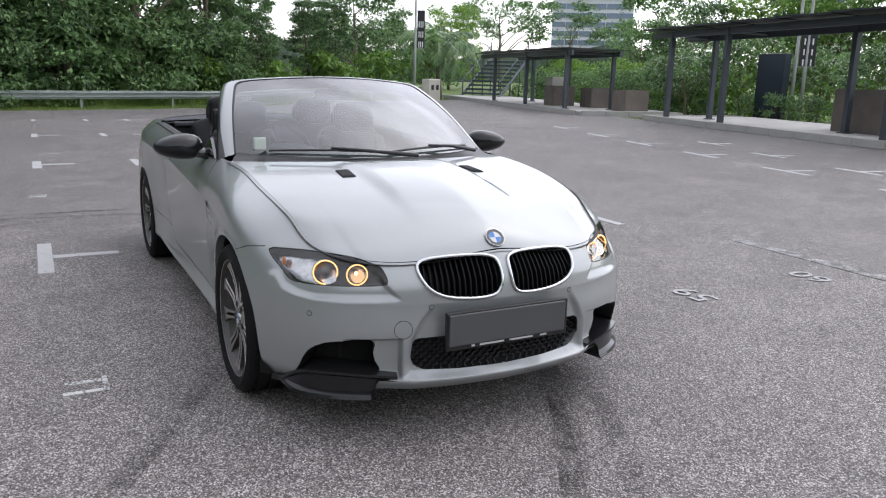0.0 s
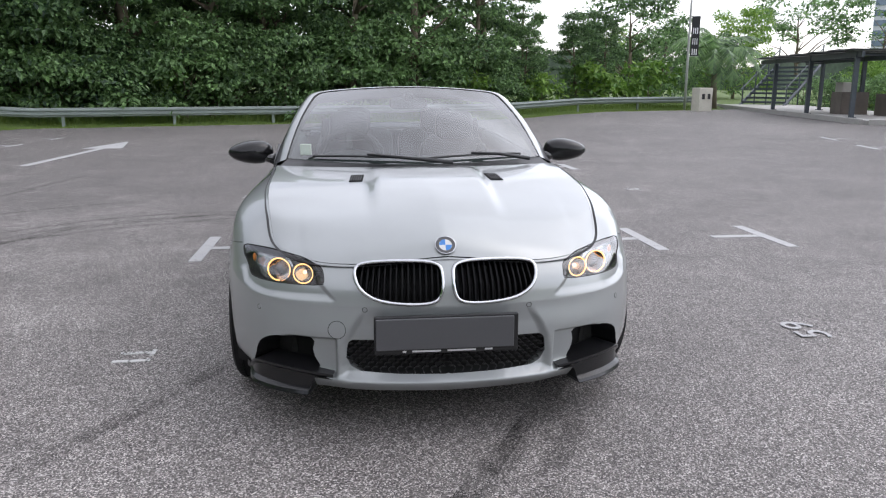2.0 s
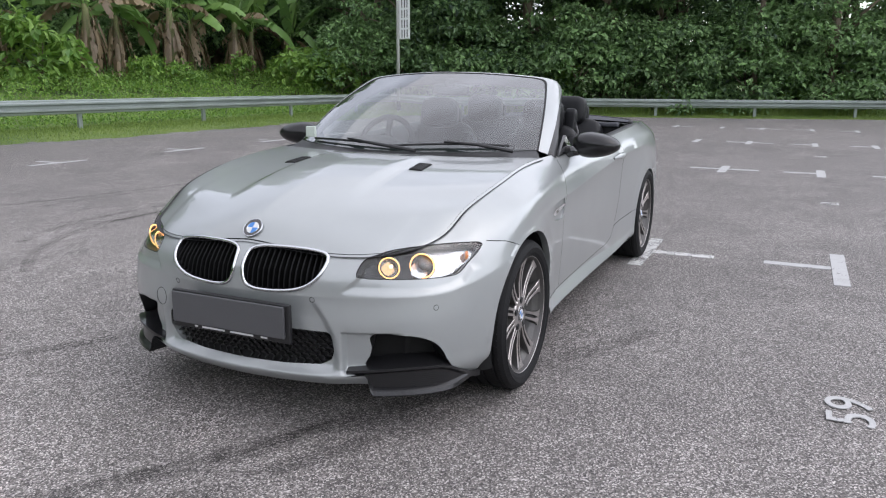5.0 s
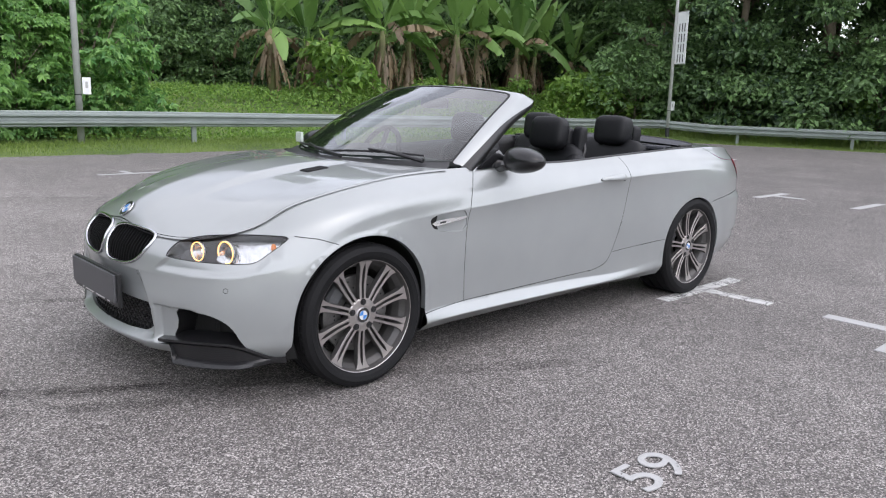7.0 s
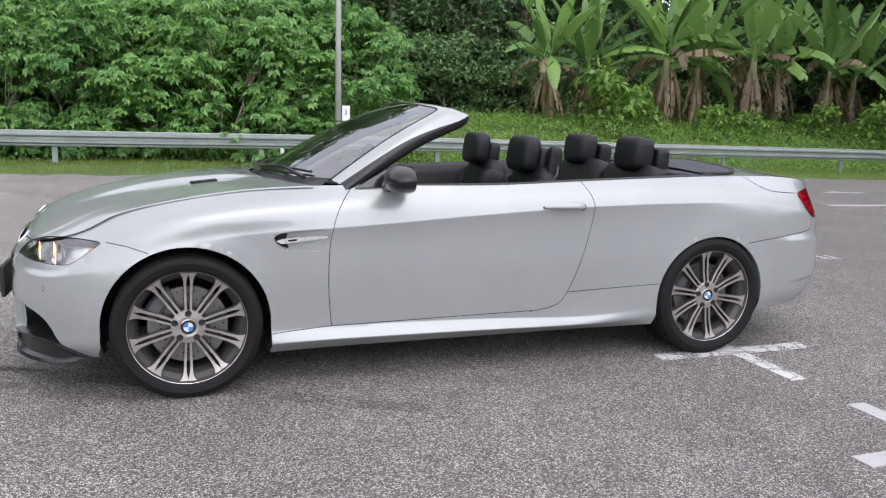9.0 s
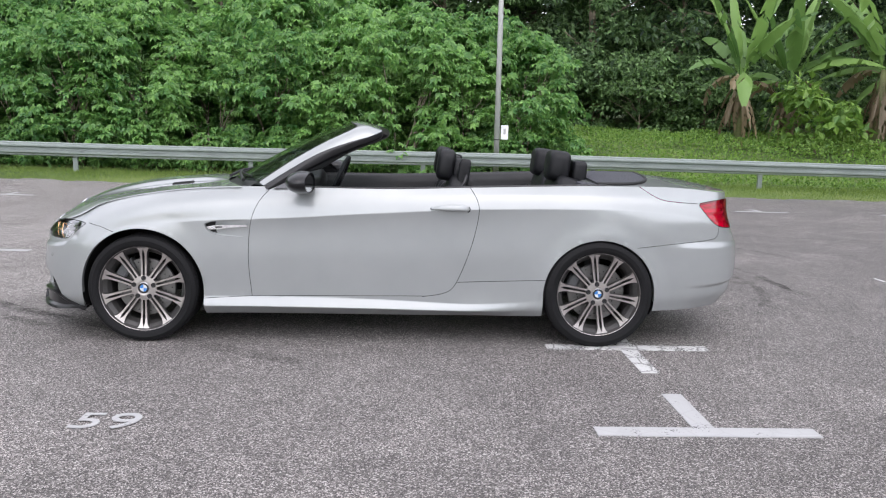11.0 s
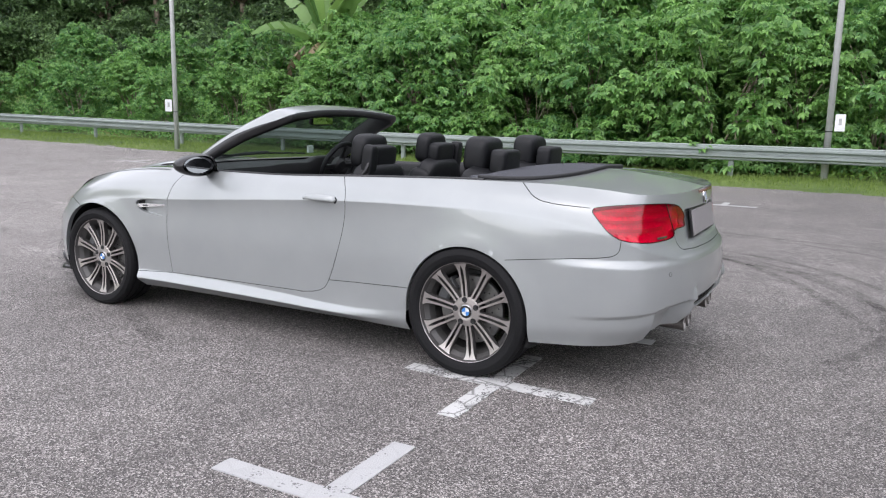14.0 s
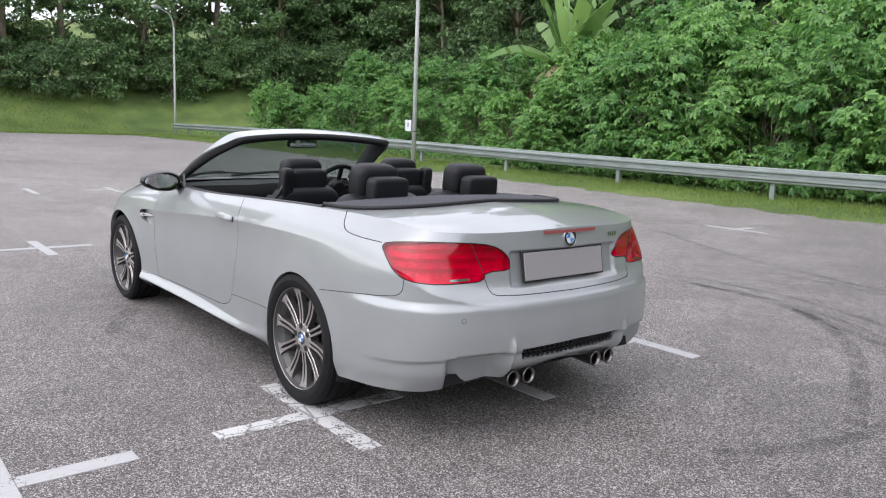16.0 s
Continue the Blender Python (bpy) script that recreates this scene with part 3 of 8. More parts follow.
    return np.stack([x0 - nx * out, y0 - ny * out, z], -1).reshape(*shape, 3)


def body_normal(s, z, e=0.0035):
    a = body(s + e, z) - body(s - e, z)
    b = body(s, z + e) - body(s, z - e)
    n = np.cross(a, b)
    return n / np.linalg.norm(n, axis=-1, keepdims=True)


side_s = np.arange(0, S_END, 0.004)


def at_x(x, z):
    """Where on the flank the body has this x."""
    p = body(side_s, np.full_like(side_s, z))
    return float(np.interp(-x, -p[:, 0], side_s))


def at_y(y, z, rear=False):
    """Where on the nose or the tail the body has this y."""
    p = body(side_s, np.full_like(side_s, z))
    broad = 0.94 * p[:, 1].max()
    k = int(np.argmax(p[:, 1] > broad))
    if rear:
        k = len(side_s) - 1 - int(np.argmax(p[::-1, 1] > broad))
        return float(np.interp(-y, -p[k:, 1], side_s[k:]))
    return float(np.interp(y, p[:k, 1], side_s[:k]))


def outline(*pts):
    """Points (how, where, z) as (s, z): 'x' on the flank, 'f' a y on the nose, 'r' a y on the tail."""
    return [(at_x(w, z) if k == "x" else at_y(w, z, k == "r"), z) for k, w, z in pts]


def dense(pts, gap=0.015, closed=False, smooth=0):
    p = np.array(pts + [pts[0]] if closed else pts, float)
    if smooth:
        for _ in range(smooth):  # cut the corners
            q, r = 0.75 * p[:-1] + 0.25 * p[1:], 0.25 * p[:-1] + 0.75 * p[1:]
            c = np.stack([q, r], 1).reshape(-1, 2)
            p = np.concatenate([c, c[:1]]) if closed else np.concatenate([p[:1], c, p[-1:]])
    d = np.concatenate([[0], np.cumsum(np.hypot(*np.diff(p, axis=0).T))])
    t = np.linspace(0, d[-1], max(2, int(d[-1] / gap) + 1))
    return np.stack([np.interp(t, d, p[:, 0]), np.interp(t, d, p[:, 1])], -1)


def inside(poly, p):
    x, y = p[:, 0], p[:, 1]
    c = np.zeros(len(p), bool)
    q = np.roll(poly, 1, axis=0)
    for (x0, y0), (x1, y1) in zip(poly, q):
        hit = (y0 > y) != (y1 > y)
        c ^= hit & (x < (x1 - x0) * (y - y0) / (y1 - y0 + 1e-12) + x0)
    return c


def far_from(line, p):
    best = np.full(len(p), 9.0)
    for a, b in zip(line[:-1], line[1:]):
        ab = b - a
        t = np.clip(((p - a) @ ab) / max(ab @ ab, 1e-12), 0, 1)
        best = np.minimum(best, np.hypot(*(p - a - t[:, None] * ab).T))
    return best


# openings in the body
HEADLAMP = dense([(0.485, 0.62), (0.52, 0.609), (0.6, 0.607), (0.7, 0.605), (0.8, 0.603), (0.86, 0.603), (0.905, 0.606), (0.935, 0.619), (0.98, 0.648), (1.025, 0.677), (1.079, 0.71), (0.95, 0.713), (0.8, 0.712), (0.69, 0.707), (0.62, 0.7), (0.55, 0.684), (0.512, 0.672)], 0.012, True, 1)
TAIL_LAMP = dense(outline(("x", -1.98, 0.893), ("x", -2.05, 0.906), ("r", 0.70, 0.914), ("r", 0.56, 0.913), ("r", 0.45, 0.902), ("r", 0.385, 0.868), ("r", 0.35, 0.815), ("r", 0.36, 0.789), ("r", 0.485, 0.786), ("r", 0.495, 0.748), ("r", 0.60, 0.742), ("r", 0.72, 0.742), ("x", -2.14, 0.75), ("x", -2.08, 0.782), ("x", -2.02, 0.848)), 0.012, True, 1)
KIDNEY = dense(outline(("f", 0.03, 0.698), ("f", 0.20, 0.702), ("f", 0.335, 0.692), ("f", 0.362, 0.665), ("f", 0.338, 0.60), ("f", 0.27, 0.56), ("f", 0.15, 0.546), ("f", 0.05, 0.551), ("f", 0.024, 0.585), ("f", 0.018, 0.65)), 0.012, True, 2)
INTAKE = dense([(0.0, 0.41)] + outline(("f", 0.375, 0.402), ("f", 0.39, 0.387), ("f", 0.396, 0.33), ("f", 0.38, 0.292), ("f", 0.34, 0.273), ("f", 0.197, 0.265)) + [(0.0, 0.262)], 0.012, True, 0)
DUCT = dense(outline(("f", 0.515, 0.40), ("f", 0.60, 0.404), ("f", 0.683, 0.40), ("f", 0.735, 0.37), ("f", 0.757, 0.33), ("f", 0.768, 0.28), ("x", 1.86, 0.212), ("f", 0.62, 0.222), ("f", 0.49, 0.262), ("f", 0.53, 0.335)), 0.012, True, 1)
GILL = dense(outline(("x", 1.006, 0.724), ("x", 0.965, 0.742), ("x", 0.85, 0.749), ("x", 0.748, 0.753), ("x", 0.748, 0.647), ("x", 0.862, 0.653), ("x", 0.927, 0.661), ("x", 0.965, 0.671), ("x", 0.995, 0.694)), 0.012, True, 1)
GRILLE_REAR = dense(outline(("r", 0.335, 0.442), ("r", 0.315, 0.385)) + [(S_END, 0.38), (S_END, 0.45)], 0.012, True, 0)
CUP_S = at_x(-0.46, 0.845)
CUP = np.array([(CUP_S + 0.066 * math.cos(t), 0.851 + 0.027 * math.sin(t)) for t in np.linspace(0, 2 * math.pi, 33)])
HOLES = [CUP, HEADLAMP, TAIL_LAMP, KIDNEY, INTAKE, DUCT, GILL, GRILLE_REAR]

# joints between panels
lamp_tip = (1.09, 0.7105)
SEAM_FENDER = dense([lamp_tip] + outline(("x", 1.618, 0.697), ("x", 1.534, 0.668)))
SEAM_DOOR_F = dense(outline(("x", 0.735, 0.285), ("x", 0.755, 0.5), ("x", 0.742, 0.72), ("x", 0.70, 0.85), ("x", 0.63, 0.935)) + [(at_x(0.60, 0.95), 0.96)], smooth=2)
SEAM_DOOR_R = dense(outline(("x", -0.30, 0.294), ("x", -0.45, 0.315), ("x", -0.51, 0.375), ("x", -0.60, 0.62), ("x", -0.64, 0.82), ("x", -0.625, 0.9), ("x", -0.57, 0.98)) + [(at_x(-0.56, 0.98), 1.0)], smooth=2)
SEAM_SILL = dense(outline(("x", 1.03, 0.27), ("x", 0.735, 0.284), ("x", -0.32, 0.298)))
SEAM_QUARTER = dense(outline(("x", -0.515, 0.388), ("x", -0.8, 0.402), ("x", -1.08, 0.418)))
SEAM_BUMPER = dense(outline(("x", -1.60, 0.625), ("x", -1.85, 0.655), ("x", -2.08, 0.674), ("x", -2.125, 0.695), ("x", -2.13, 0.755)), smooth=1)
SEAM_BOOT_SIDE = dense([(at_x(-1.60, 0.98), 1.01)] + outline(("x", -1.65, 0.972), ("x", -1.71, 0.93), ("x", -1.78, 0.908), ("x", -1.98, 0.895)), smooth=2)
SEAM_BOOT_REAR = dense(outline(("r", 0.545, 0.916), ("r", 0.49, 0.765), ("r", 0.48, 0.70), ("r", 0.44, 0.682)) + [(S_END, 0.678)], smooth=1)
SEAMS = [SEAM_FENDER, SEAM_DOOR_F, SEAM_DOOR_R, SEAM_SILL, SEAM_QUARTER, SEAM_BUMPER, SEAM_BOOT_SIDE, SEAM_BOOT_REAR]
GAP = 0.0017


def flank_mesh():
    """The whole flank as triangles over (s, z), with every joint and opening as edges of the mesh."""
    from mathutils.geometry import delaunay_2d_cdt
    pts, edges = [], []

    def chain(c, closed=False):
        k = len(pts)
        pts.extend(map(tuple, c))
        edges.extend((k + i, k + i + 1) for i in range(len(c) - 1))
        if closed:
            edges.append((k + len(c) - 1, k))

    cols = np.linspace(0, S_END, int(S_END / 0.028))
    zk, _, _ = lines_at(cols)
    chain(np.stack([cols, zk[:, 0]], -1))
    chain(np.stack([cols, zk[:, -1]], -1))
    chain(np.stack([cols, zk[:, 4]], -1))
    for k in (1, 2, 4):
        for dz in (-0.005, 0.005) if k == 4 else (-0.005, 0, 0.005):
            pts.extend(zip(cols.tolist(), (zk[:, k] + dz).tolist()))
    for k, count in ((0, 4), (1, 4), (2, 6), (3, 9), (4, 8), (5, 6)):
        for j in range(count):
            if j == 0 and k in (0, 1, 2, 4):
                continue
            f = j / count
            pts.extend(zip(cols.tolist(), (zk[:, k] * (1 - f) + zk[:, k + 1] * f).tolist()))
    for hx, hz, r in HUBS:
        a = np.linspace(0, math.pi, 64)
        arch = [(at_x(hx + r, 0.2), 0.1)] + [(at_x(hx + r * math.cos(t), hz + r * math.sin(t)), hz + r * math.sin(t)) for t in a] + [(at_x(hx - r, 0.2), 0.1)]
        chain(dense(arch, 0.015))
        for w in (0.027, 0.05, 0.085):
            up = [(at_x(hx + (r + w) * math.cos(t), hz + (r + w) * math.sin(t)), hz + (r + w) * math.sin(t)) for t in np.linspace(0.05, math.pi - 0.05, 70)]
            pts.extend(up)
    # finer points along the folds of the bumpers and the plate's recess
    fold = np.arange(0.24, 0.55, 0.009)
    cheek = np.interp(fold, [0.30, 0.39, 0.447, 0.514], [0.429, 0.419, 0.392, 0.35])
    for d in (-0.004, 0.006, 0.014, 0.022, 0.03, 0.04):
        pts.extend(zip((cheek - d).tolist(), fold.tolist()))
    fold = np.arange(0.42, 1.03, 0.011)
    shelf = np.interp(fold, [0.42, 0.53, 0.66, 0.79, 0.86, 0.925, 0.975], [0.551, 0.549, 0.547, 0.546, 0.553, 0.57, 0.61])
    for d in (-0.006, 0.002, 0.009, 0.016, 0.023, 0.032):
        pts.extend(zip(fold.tolist(), (shelf + d).tolist()))
    fold = np.arange(0.55, 0.70, 0.008)
    for d in (-0.004, 0.006, 0.014, 0.022, 0.034):
        pts.extend(zip((0.42 + (fold - 0.55) * 1.1 + d).tolist(), fold.tolist()))
    for z0 in (0.394, 0.3995, 0.4045, 0.409, 0.415):
        pts.extend((q, z0) for q in np.arange(0.43, 0.68, 0.011).tolist())
    for s0 in (0.428, 0.434, 0.44, 0.446, 0.454):
        pts.extend((s0, q) for q in np.arange(0.235, 0.415, 0.01).tolist())
    for z0 in (0.615, 0.624, 0.633, 0.643, 0.654, 0.667):
        pts.extend((q, z0) for q in np.arange(4.55, S_END, 0.02).tolist())
    for z0 in (0.702, 0.708, 0.714, 0.72, 0.728, 0.852, 0.858, 0.864, 0.87, 0.877):
        pts.extend((q, z0) for q in np.arange(5.46, S_END, 0.012).tolist())
    for s0 in (5.165, 5.172, 5.18, 5.19, 5.2, 5.4, 5.42, 5.44, 5.455, 5.465, 5.472, 5.478, 5.484, 5.49, 5.495, 5.502):
        pts.extend((s0, q) for q in np.arange(0.26, 0.9, 0.01).tolist())
    for h in HOLES:
        chain(h[:-1], True)
    for c in SEAMS:
        d = np.gradient(c, axis=0)
        d /= np.hypot(*d.T)[:, None] + 1e-12
        nrm = np.stack([-d[:, 1], d[:, 0]], -1)
        chain(c + GAP * nrm)
        chain(c - GAP * nrm)
    v, _, f, *_ = delaunay_2d_cdt([Vector(p) for p in pts], edges, [], 0, 1e-5)
    v, f = np.array([tuple(p) for p in v]), np.array([tuple(t) for t in f if len(t) == 3])
    c = v[f].mean(1)
    zk, _, _ = lines_at(c[:, 0])
    ok = (c[:, 1] > zk[:, 0]) & (c[:, 1] < zk[:, -1]) & (c[:, 0] > 0) & (c[:, 0] < S_END)
    cx = np.interp(c[:, 0], fine_s, fine_x)
    for h in HOLES:
        ok &= ~inside(h, c)
    p = body(c[:, 0], c[:, 1])
    for hx, hz, r in HUBS:
        ok &= ~((np.hypot(p[:, 0] - hx, p[:, 2] - hz) < r) | ((abs(p[:, 0] - hx) < r) & (p[:, 2] < hz)))
    f, c, p = f[ok], c[ok], p[ok]
    # which panel each triangle belongs to
    gap = np.zeros(len(f), bool)
    for line in SEAMS:
        near = (c[:, 0] > line[:, 0].min() - 0.01) & (c[:, 0] < line[:, 0].max() + 0.01)
        gap[near] |= far_from(line, c[near]) < GAP * 0.98
    door = inside(np.concatenate([SEAM_DOOR_F, SEAM_DOOR_R[::-1], SEAM_SILL[::-1][:1], SEAM_DOOR_F[:1]]), c)
    x, z = p[:, 0], p[:, 2]
    front = x > np.interp(z, SEAM_FENDER[::-1, 1], [at for at in body(SEAM_FENDER[::-1, 0], SEAM_FENDER[::-1, 1])[:, 0]])
    front &= ((x > 1.38) & (z < np.interp(c[:, 0], SEAM_FENDER[:, 0], SEAM_FENDER[:, 1]))) | (c[:, 0] < lamp_tip[0] - 0.3)
    front = (x > 1.38) & ((c[:, 0] < HEADLAMP[:, 0].min()) | (z < np.interp(c[:, 0], np.concatenate([[HEADLAMP[:, 0].min()], SEAM_FENDER[:, 0]]), np.concatenate([[0.75], SEAM_FENDER[:, 1]]))))
    top_lamp = (c[:, 0] > HEADLAMP[:, 0].min()) & (c[:, 0] < lamp_tip[0]) & (z > 0.64) & (x > 1.6)
    front &= ~(top_lamp & (z > 0.7) & (c[:, 0] > HEADLAMP[:, 0].min() + 0.25))
    sill = (x < 1.1) & (x > -1.1) & (z < np.interp(c[:, 0], np.concatenate([SEAM_SILL[:, 0], SEAM_QUARTER[:, 0]]), np.concatenate([SEAM_SILL[:, 1], SEAM_QUARTER[:, 1]])))
    boot = (c[:, 0] > SEAM_BOOT_SIDE[0, 0]) & inside(np.concatenate([SEAM_BOOT_SIDE, TAIL_LAMP[:1], SEAM_BOOT_REAR, [(S_END + 1, 0.68), (S_END + 1, 1.5), (SEAM_BOOT_SIDE[0, 0], 1.5)]]), c)
    bumper_r = (x < -1.38) & ~boot & ((c[:, 0] > SEAM_BUMPER[-1, 0]) | (z < np.interp(c[:, 0], SEAM_BUMPER[:, 0], SEAM_BUMPER[:, 1])))
    name = np.full(len(f), "quarter_panel", object)
    name[x > np.interp(z, [0.285, 0.5, 0.72, 0.85, 0.95], [0.735, 0.755, 0.742, 0.70, 0.60])] = "fender"
    name[door] = "door"
    name[front] = "front_bumper"
    name[bumper_r] = "rear_bumper"
    name[boot] = "boot_lid"
    name[sill & ~door] = "side_skirt"
    # loose scraps beside the tail lamp go to the bumper
    parent = list(range(len(v)))

    def root(i):
        while parent[i] != i:
            parent[i] = parent[parent[i]]
            i = parent[i]
        return i

    rest = np.where(name == "quarter_panel")[0]
    for i in rest:
        a0, b0, c0 = (root(int(q)) for q in f[i])
        parent[b0] = a0
        parent[root(c0)] = a0
    own = np.array([root(int(f[i][0])) for i in rest])
    main = np.bincount(own).argmax()
    for i in rest[own != main]:
        name[i] = "rear_bumper" if x[i] < -1.38 else "side_skirt"
    name[gap] = "joint"
    return v, f, name


car = empty("car")
tagged(car, "silver-white two-door convertible, roof folded down, parked on asphalt", "car")
flank_v, flank_f, flank_name = flank_mesh()
flank_p = body(flank_v[:, 0], flank_v[:, 1])
flank_n = body_normal(flank_v[:, 0], flank_v[:, 1])


def shell(name, p, f, nrm, material, parent, label=""):
    """A panel with given normals."""
    used, inv = np.unique(f, return_inverse=True)
    ob = raw(name, p[used], inv.reshape(f.shape), material, parent, label)
    ob.data.normals_split_custom_set_from_vertices([tuple(q) for q in nrm[used].tolist()])
    return ob


FLIP = np.array([1.0, -1.0, 1.0])


def oriented(p, f, nrm):
    g = np.cross(p[f[:, 1]] - p[f[:, 0]], p[f[:, 2]] - p[f[:, 0]])
    bad = (g * nrm[f[:, 0]]).sum(1) < 0
    f = f.copy()
    f[bad] = f[bad][:, ::-1]
    return f


flank_f = oriented(flank_p, flank_f, flank_n)


def flank_panel(name, label, both=True, extra=None):
    f = flank_f[flank_name == name]
    sides = {1: (flank_p, f, flank_n), -1: (flank_p * FLIP, f[:, ::-1], flank_n * FLIP)}
    if both:  # one panel across the car
        n0 = len(flank_p)
        p, nn = np.concatenate([flank_p, flank_p * FLIP]), np.concatenate([flank_n, flank_n * FLIP])
        ff = np.concatenate([f, f[:, ::-1] + n0])
        if extra:
            ep, ef, en = extra
            ff = np.concatenate([ff, ef + len(p)])
            p, nn = np.concatenate([p, ep]), np.concatenate([nn, en])
        return [shell(name, p, ff, nn, PAINT, car, label)]
    return [shell(name, *sides[k], PAINT, car, label) for k in (1, -1)]


def top_edge(s):
    s = np.asarray(s, float)
    zk, _, _ = lines_at(s)
    return body(s, zk[:, -1])


def coons(n0, n1, m0, m1, na, nt):
    """A surface between four curves given as functions of 0..1: front and back over t, middle and side over a."""
    a, t = np.linspace(0, 1, na), np.linspace(0, 1, nt)
    A, T = np.meshgrid(a, t, indexing="ij")
    A, T = A[..., None], T[..., None]
    N, C, M, L = n0(t)[None], n1(t)[None], m0(a)[:, None], m1(a)[:, None]
    return (1 - A) * N + A * C + (1 - T) * M + T * L - ((1 - A) * (1 - T) * N[:, :1] + (1 - A) * T * N[:, -1:] + A * (1 - T) * C[:, :1] + A * T * C[:, -1:])


def grid_faces(na, nt):
    i, j = np.meshgrid(np.arange(na - 1), np.arange(nt - 1), indexing="ij")
    k = (i * nt + j).ravel()
    return np.concatenate([np.stack([k, k + 1, k + nt + 1], 1), np.stack([k, k + nt + 1, k + nt], 1)])


def both_halves(g):
    """A half grid with its mirror image: places, triangles and upward normals."""
    na, nt, _ = g.shape
    g = np.concatenate([(g * FLIP)[:, :0:-1], g], 1)
    da, dt = np.gradient(g, axis=0), np.gradient(g, axis=1)
    n = np.cross(da, dt)
    n /= np.linalg.norm(n, axis=-1, keepdims=True) + 1e-12
    n *= np.sign(n[..., 2:3]) + (n[..., 2:3] == 0)
    p, n = g.reshape(-1, 3), n.reshape(-1, 3)
    f = grid_faces(na, 2 * nt - 1)
    return p, oriented(p, f, n), n


# bonnet
S_CORNER, S_COWL = at_x(1.875, 0.73), at_x(0.80, 0.93)


def bonnet_nose(t):
    return top_edge(0.999 * S_CORNER * t)


def bonnet_side(a):
    return top_edge(S_CORNER + (S_COWL - S_CORNER) * a)


def bonnet_mid(a):
    x = 2.105 + (1.03 - 2.105) * a
    z = pchip([-2.106, -2.085, -2.05, -1.98, -1.9, -1.8, -1.68, -1.52, -1.4, -1.2, -1.03], [0.715, 0.741, 0.774, 0.814, 0.845, 0.872, 0.894, 0.916, 0.93, 0.942, 0.95], -x)
    return np.stack([x, 0 * x, z], -1)


def cowl(t):
    e = bonnet_side(np.array([1.0]))[0]
    return np.stack([1.03 + (e[0] - 1.03) * t**2, e[1] * t, 0.95 + (e[2] - 0.95) * t**2.2], -1)


g = coons(bonnet_nose, cowl, bonnet_mid, bonnet_side, 70, 44)
dome = 0.02 * smoothstep(0.3, 0.235, abs(g[..., 1])) * smoothstep(1.98, 1.5, g[..., 0]) * smoothstep(0.95, 1.2, g[..., 0])
g[..., 2] += dome
g[:, -1] += (g[:, -2] - g[:, -1]) * 0.09
g[0] += (g[1] - g[0]) * 0.08
BONNET = g
p, f, n = both_halves(g)
bonnet = shell("bonnet", p, f, n, PAINT, car)


def ribbon(name, p, inward, width, drop, material, parent, closed=False):
    """A strip under a joint: it runs along p and reaches to both sides of it."""
    v = np.concatenate([p + inward * width - [0, 0, drop], p - inward * width - [0, 0, drop]])
    k = len(p)
    f = [(i, (i + 1) % k, k + (i + 1) % k, k + i) for i in range(k if closed else k - 1)]
    return raw(name, v, f, material, parent)


edge = top_edge(np.linspace(0.0, S_COWL, 160))
loop = np.concatenate([(edge * FLIP)[::-1], edge[1:]])
inw = np.stack([np.full(len(loop), -0.5), -np.sign(loop[:, 1]) * 0.8, 0 * loop[:, 0]], -1)
ribbon("joint", loop, inw, 0.02, 0.007, SEAL, car)

# boot deck, behind the cockpit
S_DECK = at_x(-1.32, 0.97)


def deck_front(t):
    e = top_edge(np.array([S_DECK]))[0]
    return np.stack([-1.32 + 0 * t, e[1] * t, 1.01 + (e[2] - 1.01) * t**2.5], -1)


def deck_side(a):
    return top_edge(S_DECK + (at_y(0.60, 0.93, True) - S_DECK) * a)


def deck_tail(t):
    s1 = at_y(0.60, 0.93, True)
    return top_edge(S_END + (s1 - S_END) * t)


def deck_mid(a):
    x = -1.32 + (deck_tail(np.array([0.0]))[0, 0] + 1.32) * a
    z = pchip([0, 0.3, 0.5, 0.75, 0.92, 1.0], [1.01, 1.032, 1.03, 1.006, 0.978, 0.962], a)
    return np.stack([x, 0 * x, z], -1)


g = coons(deck_front, deck_tail, deck_mid, deck_side, 50, 36)
DECK = g
deck = both_halves(g)
flank_panel("boot_lid", "", True, deck)
flank_panel("front_bumper", "")
flank_panel("rear_bumper", "")
flank_panel("fender", "", False)
doors = flank_panel("door", "", False)
flank_panel("quarter_panel", "", False)
flank_panel("side_skirt", "", False)
f = flank_f[flank_name == "joint"]
sunk = flank_p - flank_n * 0.005
mid_f = flank_v[f].mean(1)
owner = np.argmin(np.stack([far_from(line, mid_f) for line in SEAMS]), 0)
for k in (1, -1):
    q = np.array([1, k, 1.0])
    for i in range(len(SEAMS)):
        shell("joint", sunk * q, f[owner == i][:, ::k], flank_n * q, SEAL, car)


def return_edge(name, poly, depth, material, parent, sides=(1, -1), lean=(0, 0, 0)):
    """The thickness of an opening's rim, turned inwards."""
    p, n = body(poly[:, 0], poly[:, 1]), body_normal(poly[:, 0], poly[:, 1])
    q = p - n * depth + np.array(lean)
    k = len(p)
    mid = (poly[:, 0] < 0.003) | (poly[:, 0] > S_END - 0.003)  # no wall on the car's middle line
    f = np.array([(i, i + 1, k + i + 1, k + i) for i in range(k - 1) if not (mid[i] and mid[i + 1])])
    v = np.concatenate([p, q])
    for side in sides:
        raw(name, v * [1, side, 1], f if side > 0 else f[:, ::-1], material, parent)


